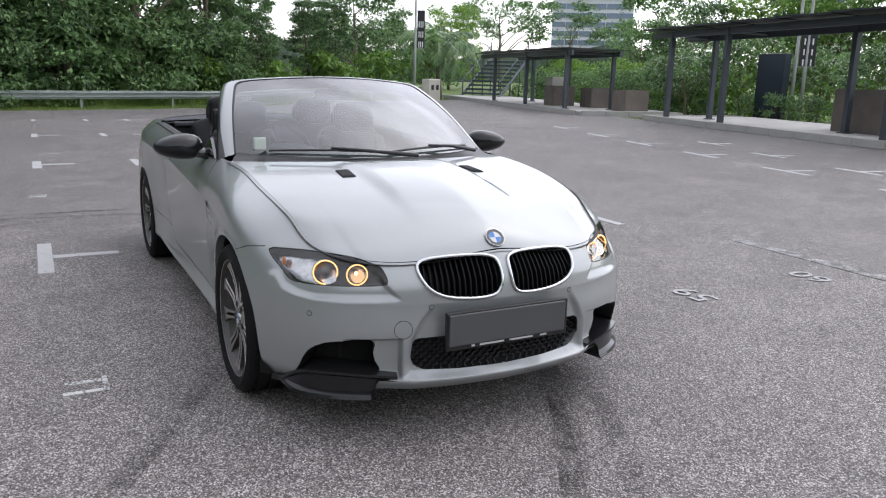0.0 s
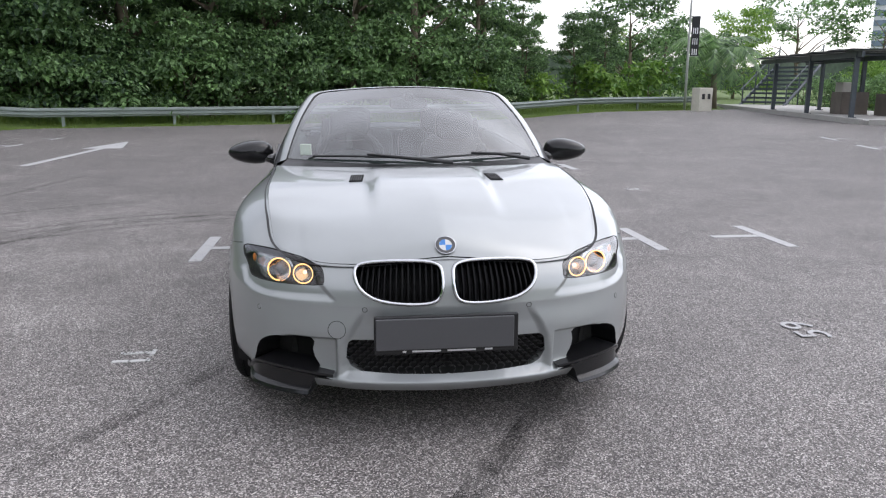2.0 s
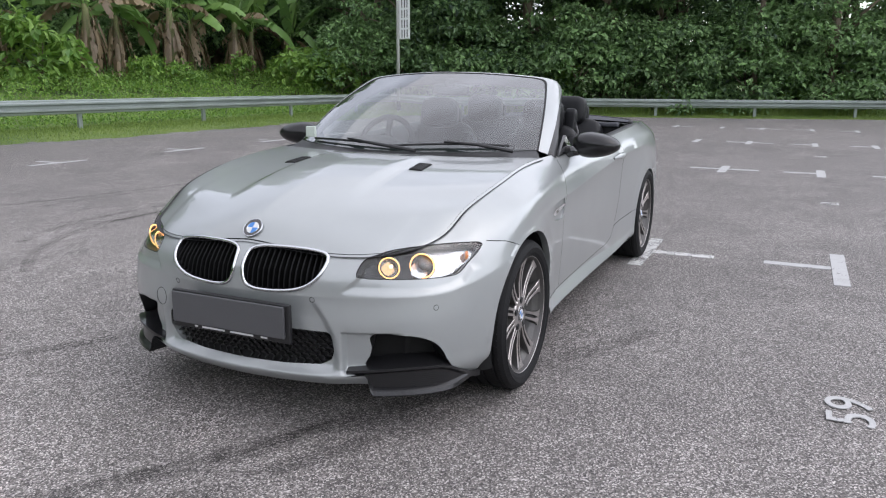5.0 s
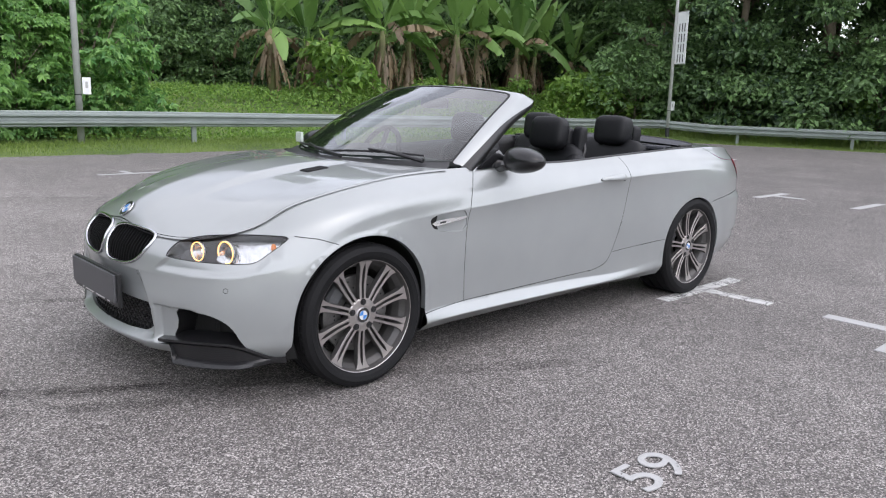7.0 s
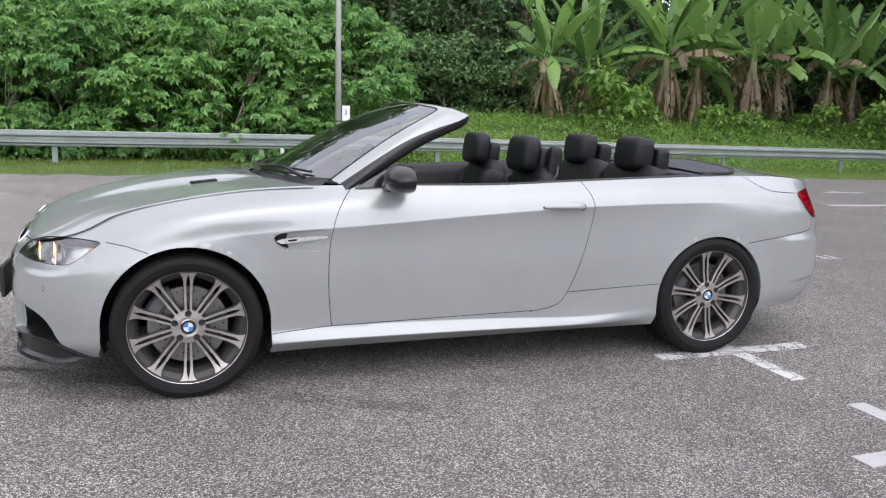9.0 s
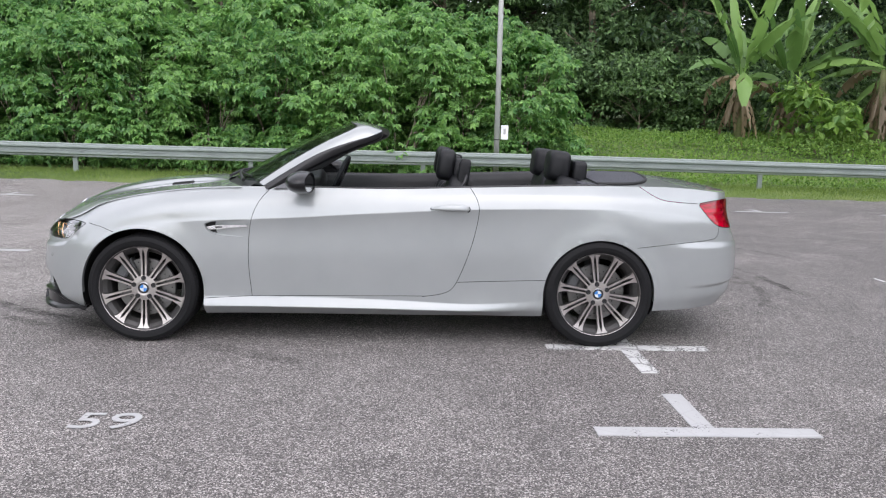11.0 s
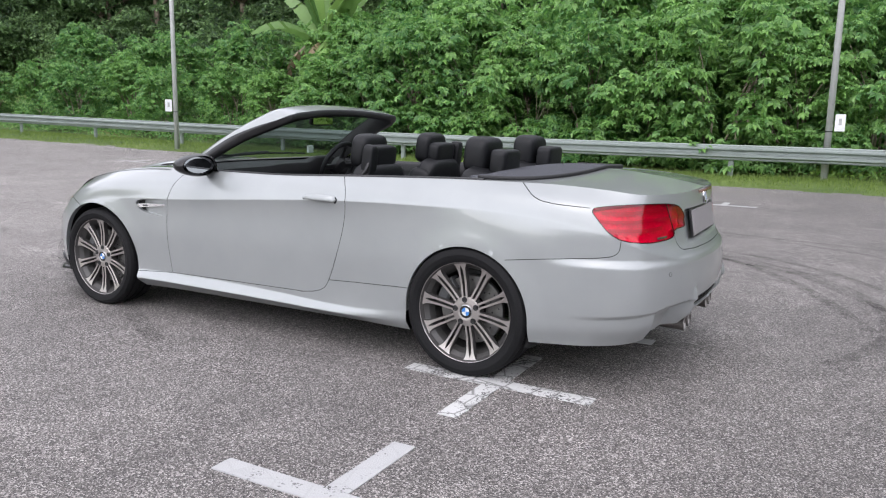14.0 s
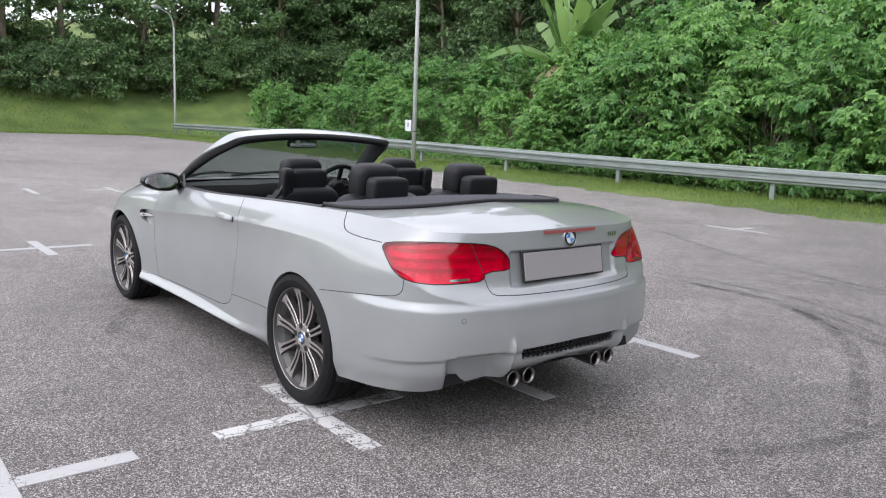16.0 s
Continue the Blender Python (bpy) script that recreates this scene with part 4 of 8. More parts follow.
def filled(poly, gap=0.02):
    """Triangles over an outline in (s, z)."""
    from mathutils.geometry import delaunay_2d_cdt
    lo, hi = poly.min(0), poly.max(0)
    gap = min(gap, 0.45 * float((hi - lo).min()))
    gx, gy = np.meshgrid(np.arange(lo[0] + gap / 2, hi[0], gap), np.arange(lo[1] + gap / 2, hi[1], gap))
    pts = np.stack([gx.ravel(), gy.ravel()], -1)
    pts = pts[inside(poly, pts)]
    ring = poly[:-1]
    allp = np.concatenate([ring, pts])
    k = len(ring)
    v, _, f, *_ = delaunay_2d_cdt([Vector(q) for q in allp.tolist()], [(i, (i + 1) % k) for i in range(k)], [], 0, 1e-5)
    v, f = np.array([tuple(q) for q in v]), np.array([tuple(q) for q in f if len(q) == 3])
    return v, f[inside(poly, v[f].mean(1))]


def patch(name, poly, offset, material, parent, side=1, label="", extra=None):
    """A piece that follows the body, at an offset outwards."""
    v, f = filled(poly)
    n = body_normal(v[:, 0], v[:, 1])
    p = body(v[:, 0], v[:, 1]) + n * (offset(v) if callable(offset) else offset)
    if extra is not None:
        p = p + extra
    f = oriented(p, f, n)
    q = np.array([1, side, 1.0])
    return shell(name, p * q, f if side > 0 else f[:, ::-1], n * q, material, parent, label)


def ring_tube(poly, offset, r, side, bm=None):
    """A bead round an outline on the body."""
    p = body(poly[:, 0], poly[:, 1]) + body_normal(poly[:, 0], poly[:, 1]) * offset
    p = p[:-1] * [1, side, 1]
    bm = bm or bmesh.new()
    k = len(p)
    rings = []
    for i in range(k):
        d = Vector(p[(i + 1) % k] - p[i - 1]).normalized()
        a = Vector((1, 0, 0)) if abs(d.x) < 0.8 else Vector((0, 1, 0))
        a = (a - d * a.dot(d)).normalized()
        b = d.cross(a)
        rings.append([bm.verts.new(Vector(p[i]) + r * (math.cos(t) * a + math.sin(t) * b)) for t in (j * math.pi / 4 for j in range(8))])
    for i in range(k):
        q, w = rings[i], rings[(i + 1) % k]
        for j in range(8):
            bm.faces.new((q[j], q[(j + 1) % 8], w[(j + 1) % 8], w[j]))
    return bm


# wheels, lamps, glass and cabin
def lathe(bm, prof, seg=64, closed=False, m=None):
    """Turns (radius, y) about the y axis."""
    rings = []
    m = m or Matrix()
    for r, y in prof:
        rings.append([bm.verts.new(m @ Vector((r * math.cos(t), y, r * math.sin(t)))) for t in (2 * math.pi * j / seg for j in range(seg))])
    pairs = list(zip(rings, rings[1:])) + ([(rings[-1], rings[0])] if closed else [])
    for a, b in pairs:
        for j in range(seg):
            bm.faces.new((a[j], b[j], b[(j + 1) % seg], a[(j + 1) % seg]))
    return rings


def disc(bm, r, y, seg=40, m=None):
    m = m or Matrix()
    bm.faces.new([bm.verts.new(m @ Vector((r * math.cos(t), y, r * math.sin(t)))) for t in (-2 * math.pi * j / seg for j in range(seg))])


def roundel(parent, r, m, name="emblem"):
    """A round badge: black ring, chrome edge, quartered field. It faces +y of m."""
    bm = bmesh.new()
    lathe(bm, [(r * 0.66, 0.002), (r * 0.92, 0.002), (r * 0.93, 0.0028), (r, 0.002), (r * 1.02, -0.003)], 40, m=m)
    ob = part(name, bm, GLOSS_BLACK, parent)
    bm = bmesh.new()
    lathe(bm, [(r * 0.93, 0.0022), (r * 0.95, 0.0034), (r * 1.0, 0.003), (r * 1.03, -0.002)], 40, m=m)
    lathe(bm, [(r * 0.61, 0.002), (r * 0.635, 0.0032), (r * 0.66, 0.002)], 40, m=m)
    part("rim", bm, CHROME, ob)
    for q in range(4):
        bm = bmesh.new()
        ring = [bm.verts.new(m @ Vector((0, 0.0024, 0)))]
        for j in range(9):
            t = math.pi / 2 * (q + j / 8)
            ring.append(bm.verts.new(m @ Vector((r * 0.63 * math.cos(t), 0.0024, r * 0.63 * math.sin(t)))))
        bm.faces.new(ring[::-1])
        part("field", bm, (BLUE, WHITE)[q % 2], ob)
    return ob


def build_wheel(radius, width):
    """A wheel about its hub; the outer face looks along +y."""
    w = new("wheel")
    w.parent = car
    h = width / 2
    rim = 0.254
    prof = [(rim - 0.004, h - 0.035), (rim + 0.002, h - 0.012), (rim + 0.018, h - 0.002), (rim + 0.04, h + 0.004), (radius - 0.03, h + 0.001), (radius - 0.012, h - 0.008), (radius - 0.003, h - 0.024)]
    grooves = [h - 0.045, h - 0.1, -h + 0.1, -h + 0.045]
    for y in grooves:
        prof += [(radius, y + 0.006), (radius - 0.007, y + 0.005), (radius - 0.007, y - 0.005), (radius, y - 0.006)]
    prof += [(radius - 0.003, -h + 0.024), (radius - 0.012, -h + 0.008), (radius - 0.03, -h), (rim + 0.02, -h + 0.002), (rim - 0.004, -h + 0.03)]
    bm = bmesh.new()
    lathe(bm, prof, 96)
    # shoulder blocks of the tread
    for j in range(72):
        t = 2 * math.pi * j / 72
        for sgn in (1, -1):
            box(bm, 0, sgn * (h - 0.033), radius - 0.003, 0.0045, 0.016, 0.006, m=Matrix.Rotation(t, 4, "Y"))
    bmesh.ops.recalc_face_normals(bm, faces=bm.faces)
    part("tyre", bm, RUBBER, w, "low-profile black tyre")
    face = h - 0.032
    bm = bmesh.new()
    lathe(bm, [(0.212, -h + 0.03), (0.212, h - 0.095), (0.222, h - 0.07), (0.226, h - 0.06), (0.245, h - 0.036), (0.25, h - 0.036), (0.25, -h + 0.03)], 96)
    bmesh.ops.recalc_face_normals(bm, faces=bm.faces)
    part("barrel", bm, BARREL, w, "dark inner barrel of the rim", smooth=False)
    bm = bmesh.new()
    lathe(bm, [(0.243, h - 0.04), (0.2495, h - 0.022), (0.2535, h - 0.0115), (0.2555, h - 0.01), (0.2575, h - 0.014), (0.256, h - 0.03)], 96)
    # ten twin spokes with a narrow slot in each pair
    for k in range(10):
        for sgn in (1, -1):
            secs = []
            for u, a0, b0 in ((0.0, 0.0042, 0.0155), (0.15, 0.0055, 0.017), (0.45, 0.0065, 0.0185), (0.7, 0.007, 0.02), (0.82, 0.0066, 0.0222), (0.9, 0.003, 0.026), (0.95, 0.0, 0.031), (1.0, 0.0, 0.041)):
                r = 0.05 + u * 0.197
                y = face - 0.011 * math.sin(math.pi * u) - 0.004 * (1 - u) + 0.006 * u
                c0 = 0.0016
                secs.append([(sgn * a0, y - 0.03, r), (sgn * a0, y - c0, r), (sgn * (a0 + c0 * 0.6), y, r), (sgn * (b0 - c0), y, r), (sgn * b0, y - c0 * 1.5, r), (sgn * (b0 + 0.001), y - 0.03, r)])
            rot = Matrix.Rotation(2 * math.pi * k / 10, 4, "Y")
            vs = [[bm.verts.new(rot @ Vector(q)) for q in sec] for sec in secs]
            for a, b in zip(vs, vs[1:]):
                for j in range(6):
                    bm.faces.new((a[j], a[(j + 1) % 6], b[(j + 1) % 6], b[j]))
    lathe(bm, [(0.033, face - 0.006), (0.045, face - 0.004), (0.072, face - 0.006), (0.077, face - 0.012), (0.076, face - 0.06)], 40)
    bmesh.ops.recalc_face_normals(bm, faces=bm.faces)
    bm.normal_update()
    for q in bm.faces:
        if q.normal.y < (0.5 if math.hypot(q.calc_center_median().x, q.calc_center_median().z) > 0.249 else 0.45):
            q.material_index = 1
    rim = part("rim", bm, ALLOY, w, "ten-spoke machined alloy rim", smooth=False)
    rim.data.materials.append(BARREL)
    for k in range(5):
        t = 2 * math.pi * (k + 0.25) / 5
        m = Matrix.Translation((0.0605 * math.cos(t), 0, 0.0605 * math.sin(t)))
        bm = bmesh.new()
        lathe(bm, [(0.0001, face - 0.001), (0.007, face - 0.001), (0.008, face - 0.003), (0.0085, face - 0.0035), (0.0145, face - 0.002), (0.0152, face - 0.008)], 16, m=m)
        part("wheel_bolt", bm, SATIN, w, smooth=False)
    roundel(w, 0.034, Matrix.Translation((0, face - 0.004, 0)), "hub_cap")
    bm = bmesh.new()
    lathe(bm, [(0.075, 0.02), (0.08, 0.03), (0.1, 0.032), (0.172, 0.032), (0.175, 0.03), (0.175, 0.005), (0.1, 0.004)], 56)
    part("brake_disc", bm, IRON, w, "drilled iron brake disc")
    bm = bmesh.new()
    for k in range(40):
        t = 2 * math.pi * k / 40
        r = 0.118 + 0.018 * (k % 3)
        disc(bm, 0.0042, 0.0328, 8, Matrix.Translation((r * math.cos(t), 0, r * math.sin(t))))
    tagged(part("drilled_holes", bm, WELL, w), kind="stuff")
    bm = bmesh.new()
    secs = []
    for j in range(8):
        t = 0.2 + j * 0.13
        secs.append([bm.verts.new((r * math.cos(t), y, r * math.sin(t))) for r, y in ((0.125, -0.01), (0.125, 0.055), (0.14, 0.064), (0.185, 0.06), (0.195, 0.045), (0.195, -0.01))])
    for a, b in zip(secs, secs[1:]):
        for j in range(6):
            bm.faces.new((a[j], b[j], b[(j + 1) % 6], a[(j + 1) % 6]))
    bm.faces.new(secs[0])
    bm.faces.new(secs[-1][::-1])
    part("brake_caliper", bm, plain("caliper_grey", (0.06, 0.062, 0.065), 0.5), w)
    return w


def copy_part(ob, m):
    return copy_thing(ob, m)


front_wheel = build_wheel(0.327, 0.245)
front_wheel.matrix_basis = pose(1.3805, 0.782, 0.325, 0, -1.5, 0)
copy_part(front_wheel, pose(1.3805, -0.782, 0.325, 0, 30, 180))
rear_wheel = build_wheel(0.334, 0.265)
rear_wheel.matrix_basis = pose(-1.3805, 0.775, 0.332, 0, 8, 0)
copy_part(rear_wheel, pose(-1.3805, -0.775, 0.332, 0, 20, 180))

# wheel wells and underside
for hx, hz, r in HUBS:
    a = [math.pi * (i / 40 * 1.24 - 0.12) for i in range(41)]
    for side in (1, -1):
        v, f = [], []
        for t in a:
            v += [(hx + (r + 0.004) * math.cos(t), side * 0.87, hz + (r + 0.004) * math.sin(t)), (hx + (r + 0.03) * math.cos(t), side * 0.83, hz + (r + 0.03) * math.sin(t)), (hx + (r + 0.03) * math.cos(t), side * 0.5, hz + (r + 0.03) * math.sin(t)), (hx, side * 0.5, hz)]
        for i in range(len(a) - 1):
            for j in range(3):
                f.append((4 * i + j, 4 * i + 4 + j, 4 * i + 5 + j, 4 * i + 1 + j))
        raw("wheel_well", v, f, WELL, car)
    # the rolled lip of the arch
    ts = np.linspace(-0.1, math.pi + 0.1, 70)
    poly = []
    for t in ts:
        z = hz + r * math.sin(t)
        x = hx + r * math.cos(t) if t >= 0 and t <= math.pi else hx + r * (1 if t < 1 else -1)
        poly.append((at_x(x, z), z))
    poly = np.array(poly)
    pp, nn = body(poly[:, 0], poly[:, 1]), body_normal(poly[:, 0], poly[:, 1])
    for side in (1, -1):
        q = np.array([1, side, 1.0])
        inner = pp - np.array([0, 0.03, 0])
        v = np.concatenate([pp, inner]) * q
        k = len(pp)
        f = np.array([(i, i + 1, k + i + 1, k + i) for i in range(k - 1)])
        raw("arch_lip", v, f if side > 0 else f[:, ::-1], PAINT, car)
bm = bmesh.new()
box(bm, 0.0, 0, 0.235, 1.95, 1.56, 0.05)
box(bm, 1.85, 0, 0.235, 0.38, 1.2, 0.05)
box(bm, -1.95, 0, 0.30, 0.55, 1.3, 0.05)
box(bm, 1.38, 0, 0.3, 0.8, 0.98, 0.12)
box(bm, -1.38, 0, 0.3, 0.8, 0.98, 0.12)
part("underbody", bm, WELL, car)
# the lower edge turns under the car
ss = np.linspace(0, S_END, 260)
zk, _, _ = lines_at(ss)
lowp = body(ss, zk[:, 0])
keep = np.ones(len(ss), bool)
for hx, hz, r in HUBS:
    keep &= abs(lowp[:, 0] - hx) > r - 0.005
for side in (1, -1):
    q = np.array([1, side, 1.0])
    ins = lowp * [1, 1, 1] - np.stack([0.1 * np.interp(ss, fine_s, fine_nx), 0.1 * np.interp(ss, fine_s, fine_ny), 0 * ss - 0.02], -1)
    v = np.concatenate([lowp, ins]) * q
    k = len(ss)
    f = [(i, i + 1, k + i + 1, k + i) for i in range(k - 1) if keep[i] and keep[i + 1]]
    raw("lower_flange", v, f if side > 0 else [t[::-1] for t in f], SATIN, car)


# front grilles
def on_body(s, z, off=0.0, side=1):
    s, z = np.atleast_1d(np.asarray(s, float)), np.atleast_1d(np.asarray(z, float))
    return (body(s, z) + body_normal(s, z) * np.reshape(off, (-1, 1))) * [1, side, 1]


for side in (1, -1):
    kid = new("kidney_grille")
    kid.parent = car
    tagged(kid, "chrome-framed black grille opening")
    part("frame", ring_tube(KIDNEY, 0.003, 0.0075, side), CHROME, kid, smooth=True)
    patch("backing", KIDNEY, -0.06, WELL, kid, side)
    lo, hi = KIDNEY[:, 0].min(), KIDNEY[:, 0].max()
    for s in np.arange(lo + 0.018, hi - 0.008, 0.0235):
        zz = np.arange(0.54, 0.71, 0.004)
        ok = inside(KIDNEY, np.stack([np.full(len(zz), s), zz], -1))
        if ok.sum() < 4:
            continue
        z0, z1 = zz[ok][0], zz[ok][-1]
        zs = np.linspace(z0, z1, 5)
        a, b = on_body(s - 0.0028 + 0 * zs, zs, -0.008, side), on_body(s + 0.0028 + 0 * zs, zs, -0.008, side)
        c, d = on_body(s - 0.002 + 0 * zs, zs, -0.045, side), on_body(s + 0.002 + 0 * zs, zs, -0.045, side)
        v = np.concatenate([a, b, d, c])
        f = []
        for j in range(4):
            for u, w in ((0, 5), (5, 10), (10, 15), (15, 0)):
                f.append((u + j, w + j, w + j + 1, u + j + 1))
        raw("slat", v, f, GRILLE_BLACK, kid, smooth=False)
    return_edge("inner_edge", KIDNEY, 0.06, SATIN, kid, (side,))


def honeycomb(name, poly, du, dz, off, wire, material, parent, side):
    """A mesh of hexagons cut to an outline on the body."""
    lo, hi = poly.min(0), poly.max(0)
    v, f = [], []
    rows = int((hi[1] - lo[1]) / dz) + 2
    cols = int((hi[0] - lo[0]) / du) + 2
    for r in range(rows):
        for c in range(cols):
            cx, cz = lo[0] + c * du + (r % 2) * du / 2, lo[1] + r * dz
            corners = [(cx - du / 4, cz + dz * 0.5), (cx + du / 4, cz + dz * 0.5), (cx + du / 2, cz), (cx + du / 4, cz - dz * 0.5)]
            if not inside(poly, np.array([(cx, cz)]))[0]:
                continue
            for (s0, z0), (s1, z1) in zip(corners, corners[1:]):
                d = np.array([s1 - s0, z1 - z0])
                d /= np.hypot(*d)
                n = np.array([-d[1], d[0]]) * wire
                k = len(v)
                for s, z, o in ((s0 + n[0], z0 + n[1], off), (s0 - n[0], z0 - n[1], off), (s1 - n[0], z1 - n[1], off), (s1 + n[0], z1 + n[1], off), (s0 + n[0], z0 + n[1], off - 0.012), (s1 + n[0], z1 + n[1], off - 0.012)):
                    v.append((s, z, o))
                f += [(k, k + 1, k + 2, k + 3), (k + 4, k, k + 3, k + 5)]
    v = np.array(v)
    p = body(v[:, 0], v[:, 1]) + body_normal(v[:, 0], v[:, 1]) * v[:, 2:3]
    return raw(name, p * [1, side, 1], f, material, parent, smooth=False)


for side in (1, -1):
    low = new("lower_grille")
    low.parent = car
    patch("backing", INTAKE, -0.05, WELL, low, side)
    tagged(honeycomb("mesh", INTAKE, 0.034, 0.0155, -0.015, 0.0018, SATIN, low, side), "black honeycomb mesh", kind="stuff")
    return_edge("inner_edge", INTAKE, 0.05, PAINT, low, (side,))
    rg = new("rear_grille")
    rg.parent = car
    patch("backing", GRILLE_REAR, -0.04, WELL, rg, side)
    tagged(honeycomb("mesh", GRILLE_REAR, 0.03, 0.0145, -0.008, 0.002, SATIN, rg, side), "black honeycomb mesh", kind="stuff")
    return_edge("inner_edge", GRILLE_REAR, 0.03, PAINT, rg, (side,))
    du = new("air_duct")
    du.parent = car
    patch("backing", DUCT, -0.11, WELL, du, side)
    return_edge("inner_edge", DUCT, 0.11, SATIN, du, (side,))
    # carbon corner blade: a shelf in the duct and, below a recess, a plate that flares to a thin lip
    s0, s1 = at_y(0.44, 0.27), at_x(1.748, 0.2)
    ss = np.linspace(s0, s1, 60)
    u = np.linspace(0, 1, 60)
    fade = smoothstep(0.97, 0.62, u)
    start = smoothstep(0, 0.1, u)
    step = smoothstep(0.125, 0.165, u)
    topz = 0.262 + 0.018 * np.sin(math.pi * np.minimum(1, u * 1.15)) - 0.07 * smoothstep(0.58, 1.0, u)
    foot = 0.176 + 0.008 * smoothstep(0.6, 1, u)
    under = topz - 0.022
    ref = body(ss, 0.44 + 0 * ss)
    nx, ny = np.interp(ss, fine_s, fine_nx), np.interp(ss, fine_s, fine_ny)

    def row(z, off):
        return np.stack([ref[:, 0] + nx * off, ref[:, 1] + ny * off, z + 0 * ss], -1) * [1, side, 1]

    edge = 0.004 * fade * start - 0.045 * (1 - fade)
    prof = [
        row(topz + 0.016 * fade, -0.1 + 0 * u),
        row(topz, edge),
        row(topz - 0.009, edge + 0.001),
        row(under, edge - 0.014 * fade),
        row(under + (0.2 - under) * step, edge - 0.012 * fade),
        row(under + (foot + 0.012 - under) * step, edge + 0.006 * fade * step),
        row(under + (foot - under) * step, edge + 0.012 * fade * step),
        row(under + (foot - 0.004 - under) * step, edge + 0.01 * fade * step),
        row(under + (foot + 0.004 - under) * step, -0.08 + 0 * u),
    ]
    v = np.concatenate(prof)
    k = len(ss)
    f = [(a * k + i, a * k + i + 1, (a + 1) * k + i + 1, (a + 1) * k + i) for a in range(len(prof) - 1) for i in range(k - 1)]
    blade = raw("corner_blade", v, f if side < 0 else [t[::-1] for t in f], CARBON, car, "glossy carbon-fibre corner blade", smooth=False)
    gi = new("side_vent")
    gi.parent = car
    patch("backing", GILL, lambda v: -0.006 - 0.02 * smoothstep(2.03, 1.86, v[:, :1]), PAINT, gi, side)
    mouth = dense(outline(("x", 1.0, 0.718), ("x", 0.968, 0.735), ("x", 0.938, 0.736), ("x", 0.948, 0.705), ("x", 0.932, 0.668), ("x", 0.962, 0.675), ("x", 0.99, 0.695)), 0.008, True, 0)
    patch("mouth", mouth, -0.019, WELL, gi, side, "dark vent mouth")
    return_edge("inner_edge", GILL, 0.024, PAINT, gi, (side,))
    strip = dense(outline(("x", 0.995, 0.705), ("x", 0.96, 0.715), ("x", 0.90, 0.719), ("x", 0.756, 0.722), ("x", 0.756, 0.711), ("x", 0.92, 0.694), ("x", 0.97, 0.69)), 0.008, True, 0)
    patch("blade", strip, 0.003, plain("bright_blade", (0.86, 0.86, 0.86), 0.22, 0.75, spread=0.1), gi, side, "chrome blade")
    bars = dense(outline(("x", 0.94, 0.709), ("x", 0.9, 0.711), ("x", 0.9, 0.703), ("x", 0.94, 0.701)), 0.008, True, 0)
    patch("badge", bars, 0.0045, SATIN, gi, side)

# headlamps
for side in (1, -1):
    hl = new("headlamp")
    hl.parent = car
    tagged(hl, "clear headlamp with two lit halo rings")
    patch("housing", HEADLAMP, -0.07, LAMP_BODY, hl, side)
    return_edge("inner_edge", HEADLAMP, 0.07, LAMP_BODY, hl, (side,))
    glass = patch("lens", HEADLAMP, -0.002, LENS_GLASS, hl, side)
    glass.visible_shadow = False
    part("seal", ring_tube(HEADLAMP, -0.002, 0.0026, side), SEAL, hl)
    # bright bowl behind the outer half, with a few facets
    outer = dense([(0.72, 0.612), (0.9, 0.61), (0.97, 0.645), (1.062, 0.705), (0.95, 0.708), (0.72, 0.704)], 0.01, True, 1)
    patch("bright_bowl", outer, -0.05, BOWL, hl, side)
    for s, z, r, lit in ((0.775, 0.66, 0.048, False), (0.618, 0.658, 0.041, True)):
        c = on_body(s, z, -0.03, side)[0]
        d = Vector((0.95, 0.22 * side, 0.02)).normalized()
        m = Matrix.Translation(c) @ d.to_track_quat("Y", "Z").to_matrix().to_4x4()
        bm = bmesh.new()
        lathe(bm, [(r * 0.2, -0.034), (r * 0.55, -0.026), (r * 0.8, -0.01), (r * 0.93, 0.004), (r * 1.02, 0.008), (r * 1.06, 0.003)], 40, m=m)
        proj = part("reflector", bm, REFLECTOR, hl, smooth=True)
        bm = bmesh.new()
        lathe(bm, [(r * 0.9, 0.006), (r * 0.92, 0.01), (r * 1.0, 0.01), (r * 1.02, 0.006)], 40, m=m)
        part("halo_ring", bm, HALO, proj, "glowing warm ring", smooth=True)
        bm = bmesh.new()
        if lit:
            bmesh.ops.create_uvsphere(bm, u_segments=14, v_segments=8, radius=0.008, matrix=m @ Matrix.Translation((0, -0.02, 0)))
            part("bulb", bm, BULB, proj, "lit bulb", smooth=True)
        else:
            lathe(bm, [(0.0001, 0.008), (r * 0.25, 0.006), (r * 0.5, -0.002), (r * 0.66, -0.016), (r * 0.72, -0.016), (r * 0.74, -0.024)], 28, m=m)
            part("projector_lens", bm, plain("projector_glass", (0.05, 0.055, 0.06), 0.04, 0.3, coat=1), proj, smooth=True)
    c = on_body(at_x(1.79, 0.672), 0.672, -0.03, side)[0]
    bm = bmesh.new()
    bmesh.ops.create_uvsphere(bm, u_segments=16, v_segments=10, radius=1, matrix=Matrix.Translation(c) @ Matrix.Diagonal((0.012, 0.008, 0.018, 1)))
    part("side_reflector", bm, AMBER, hl, "amber reflector", smooth=True)

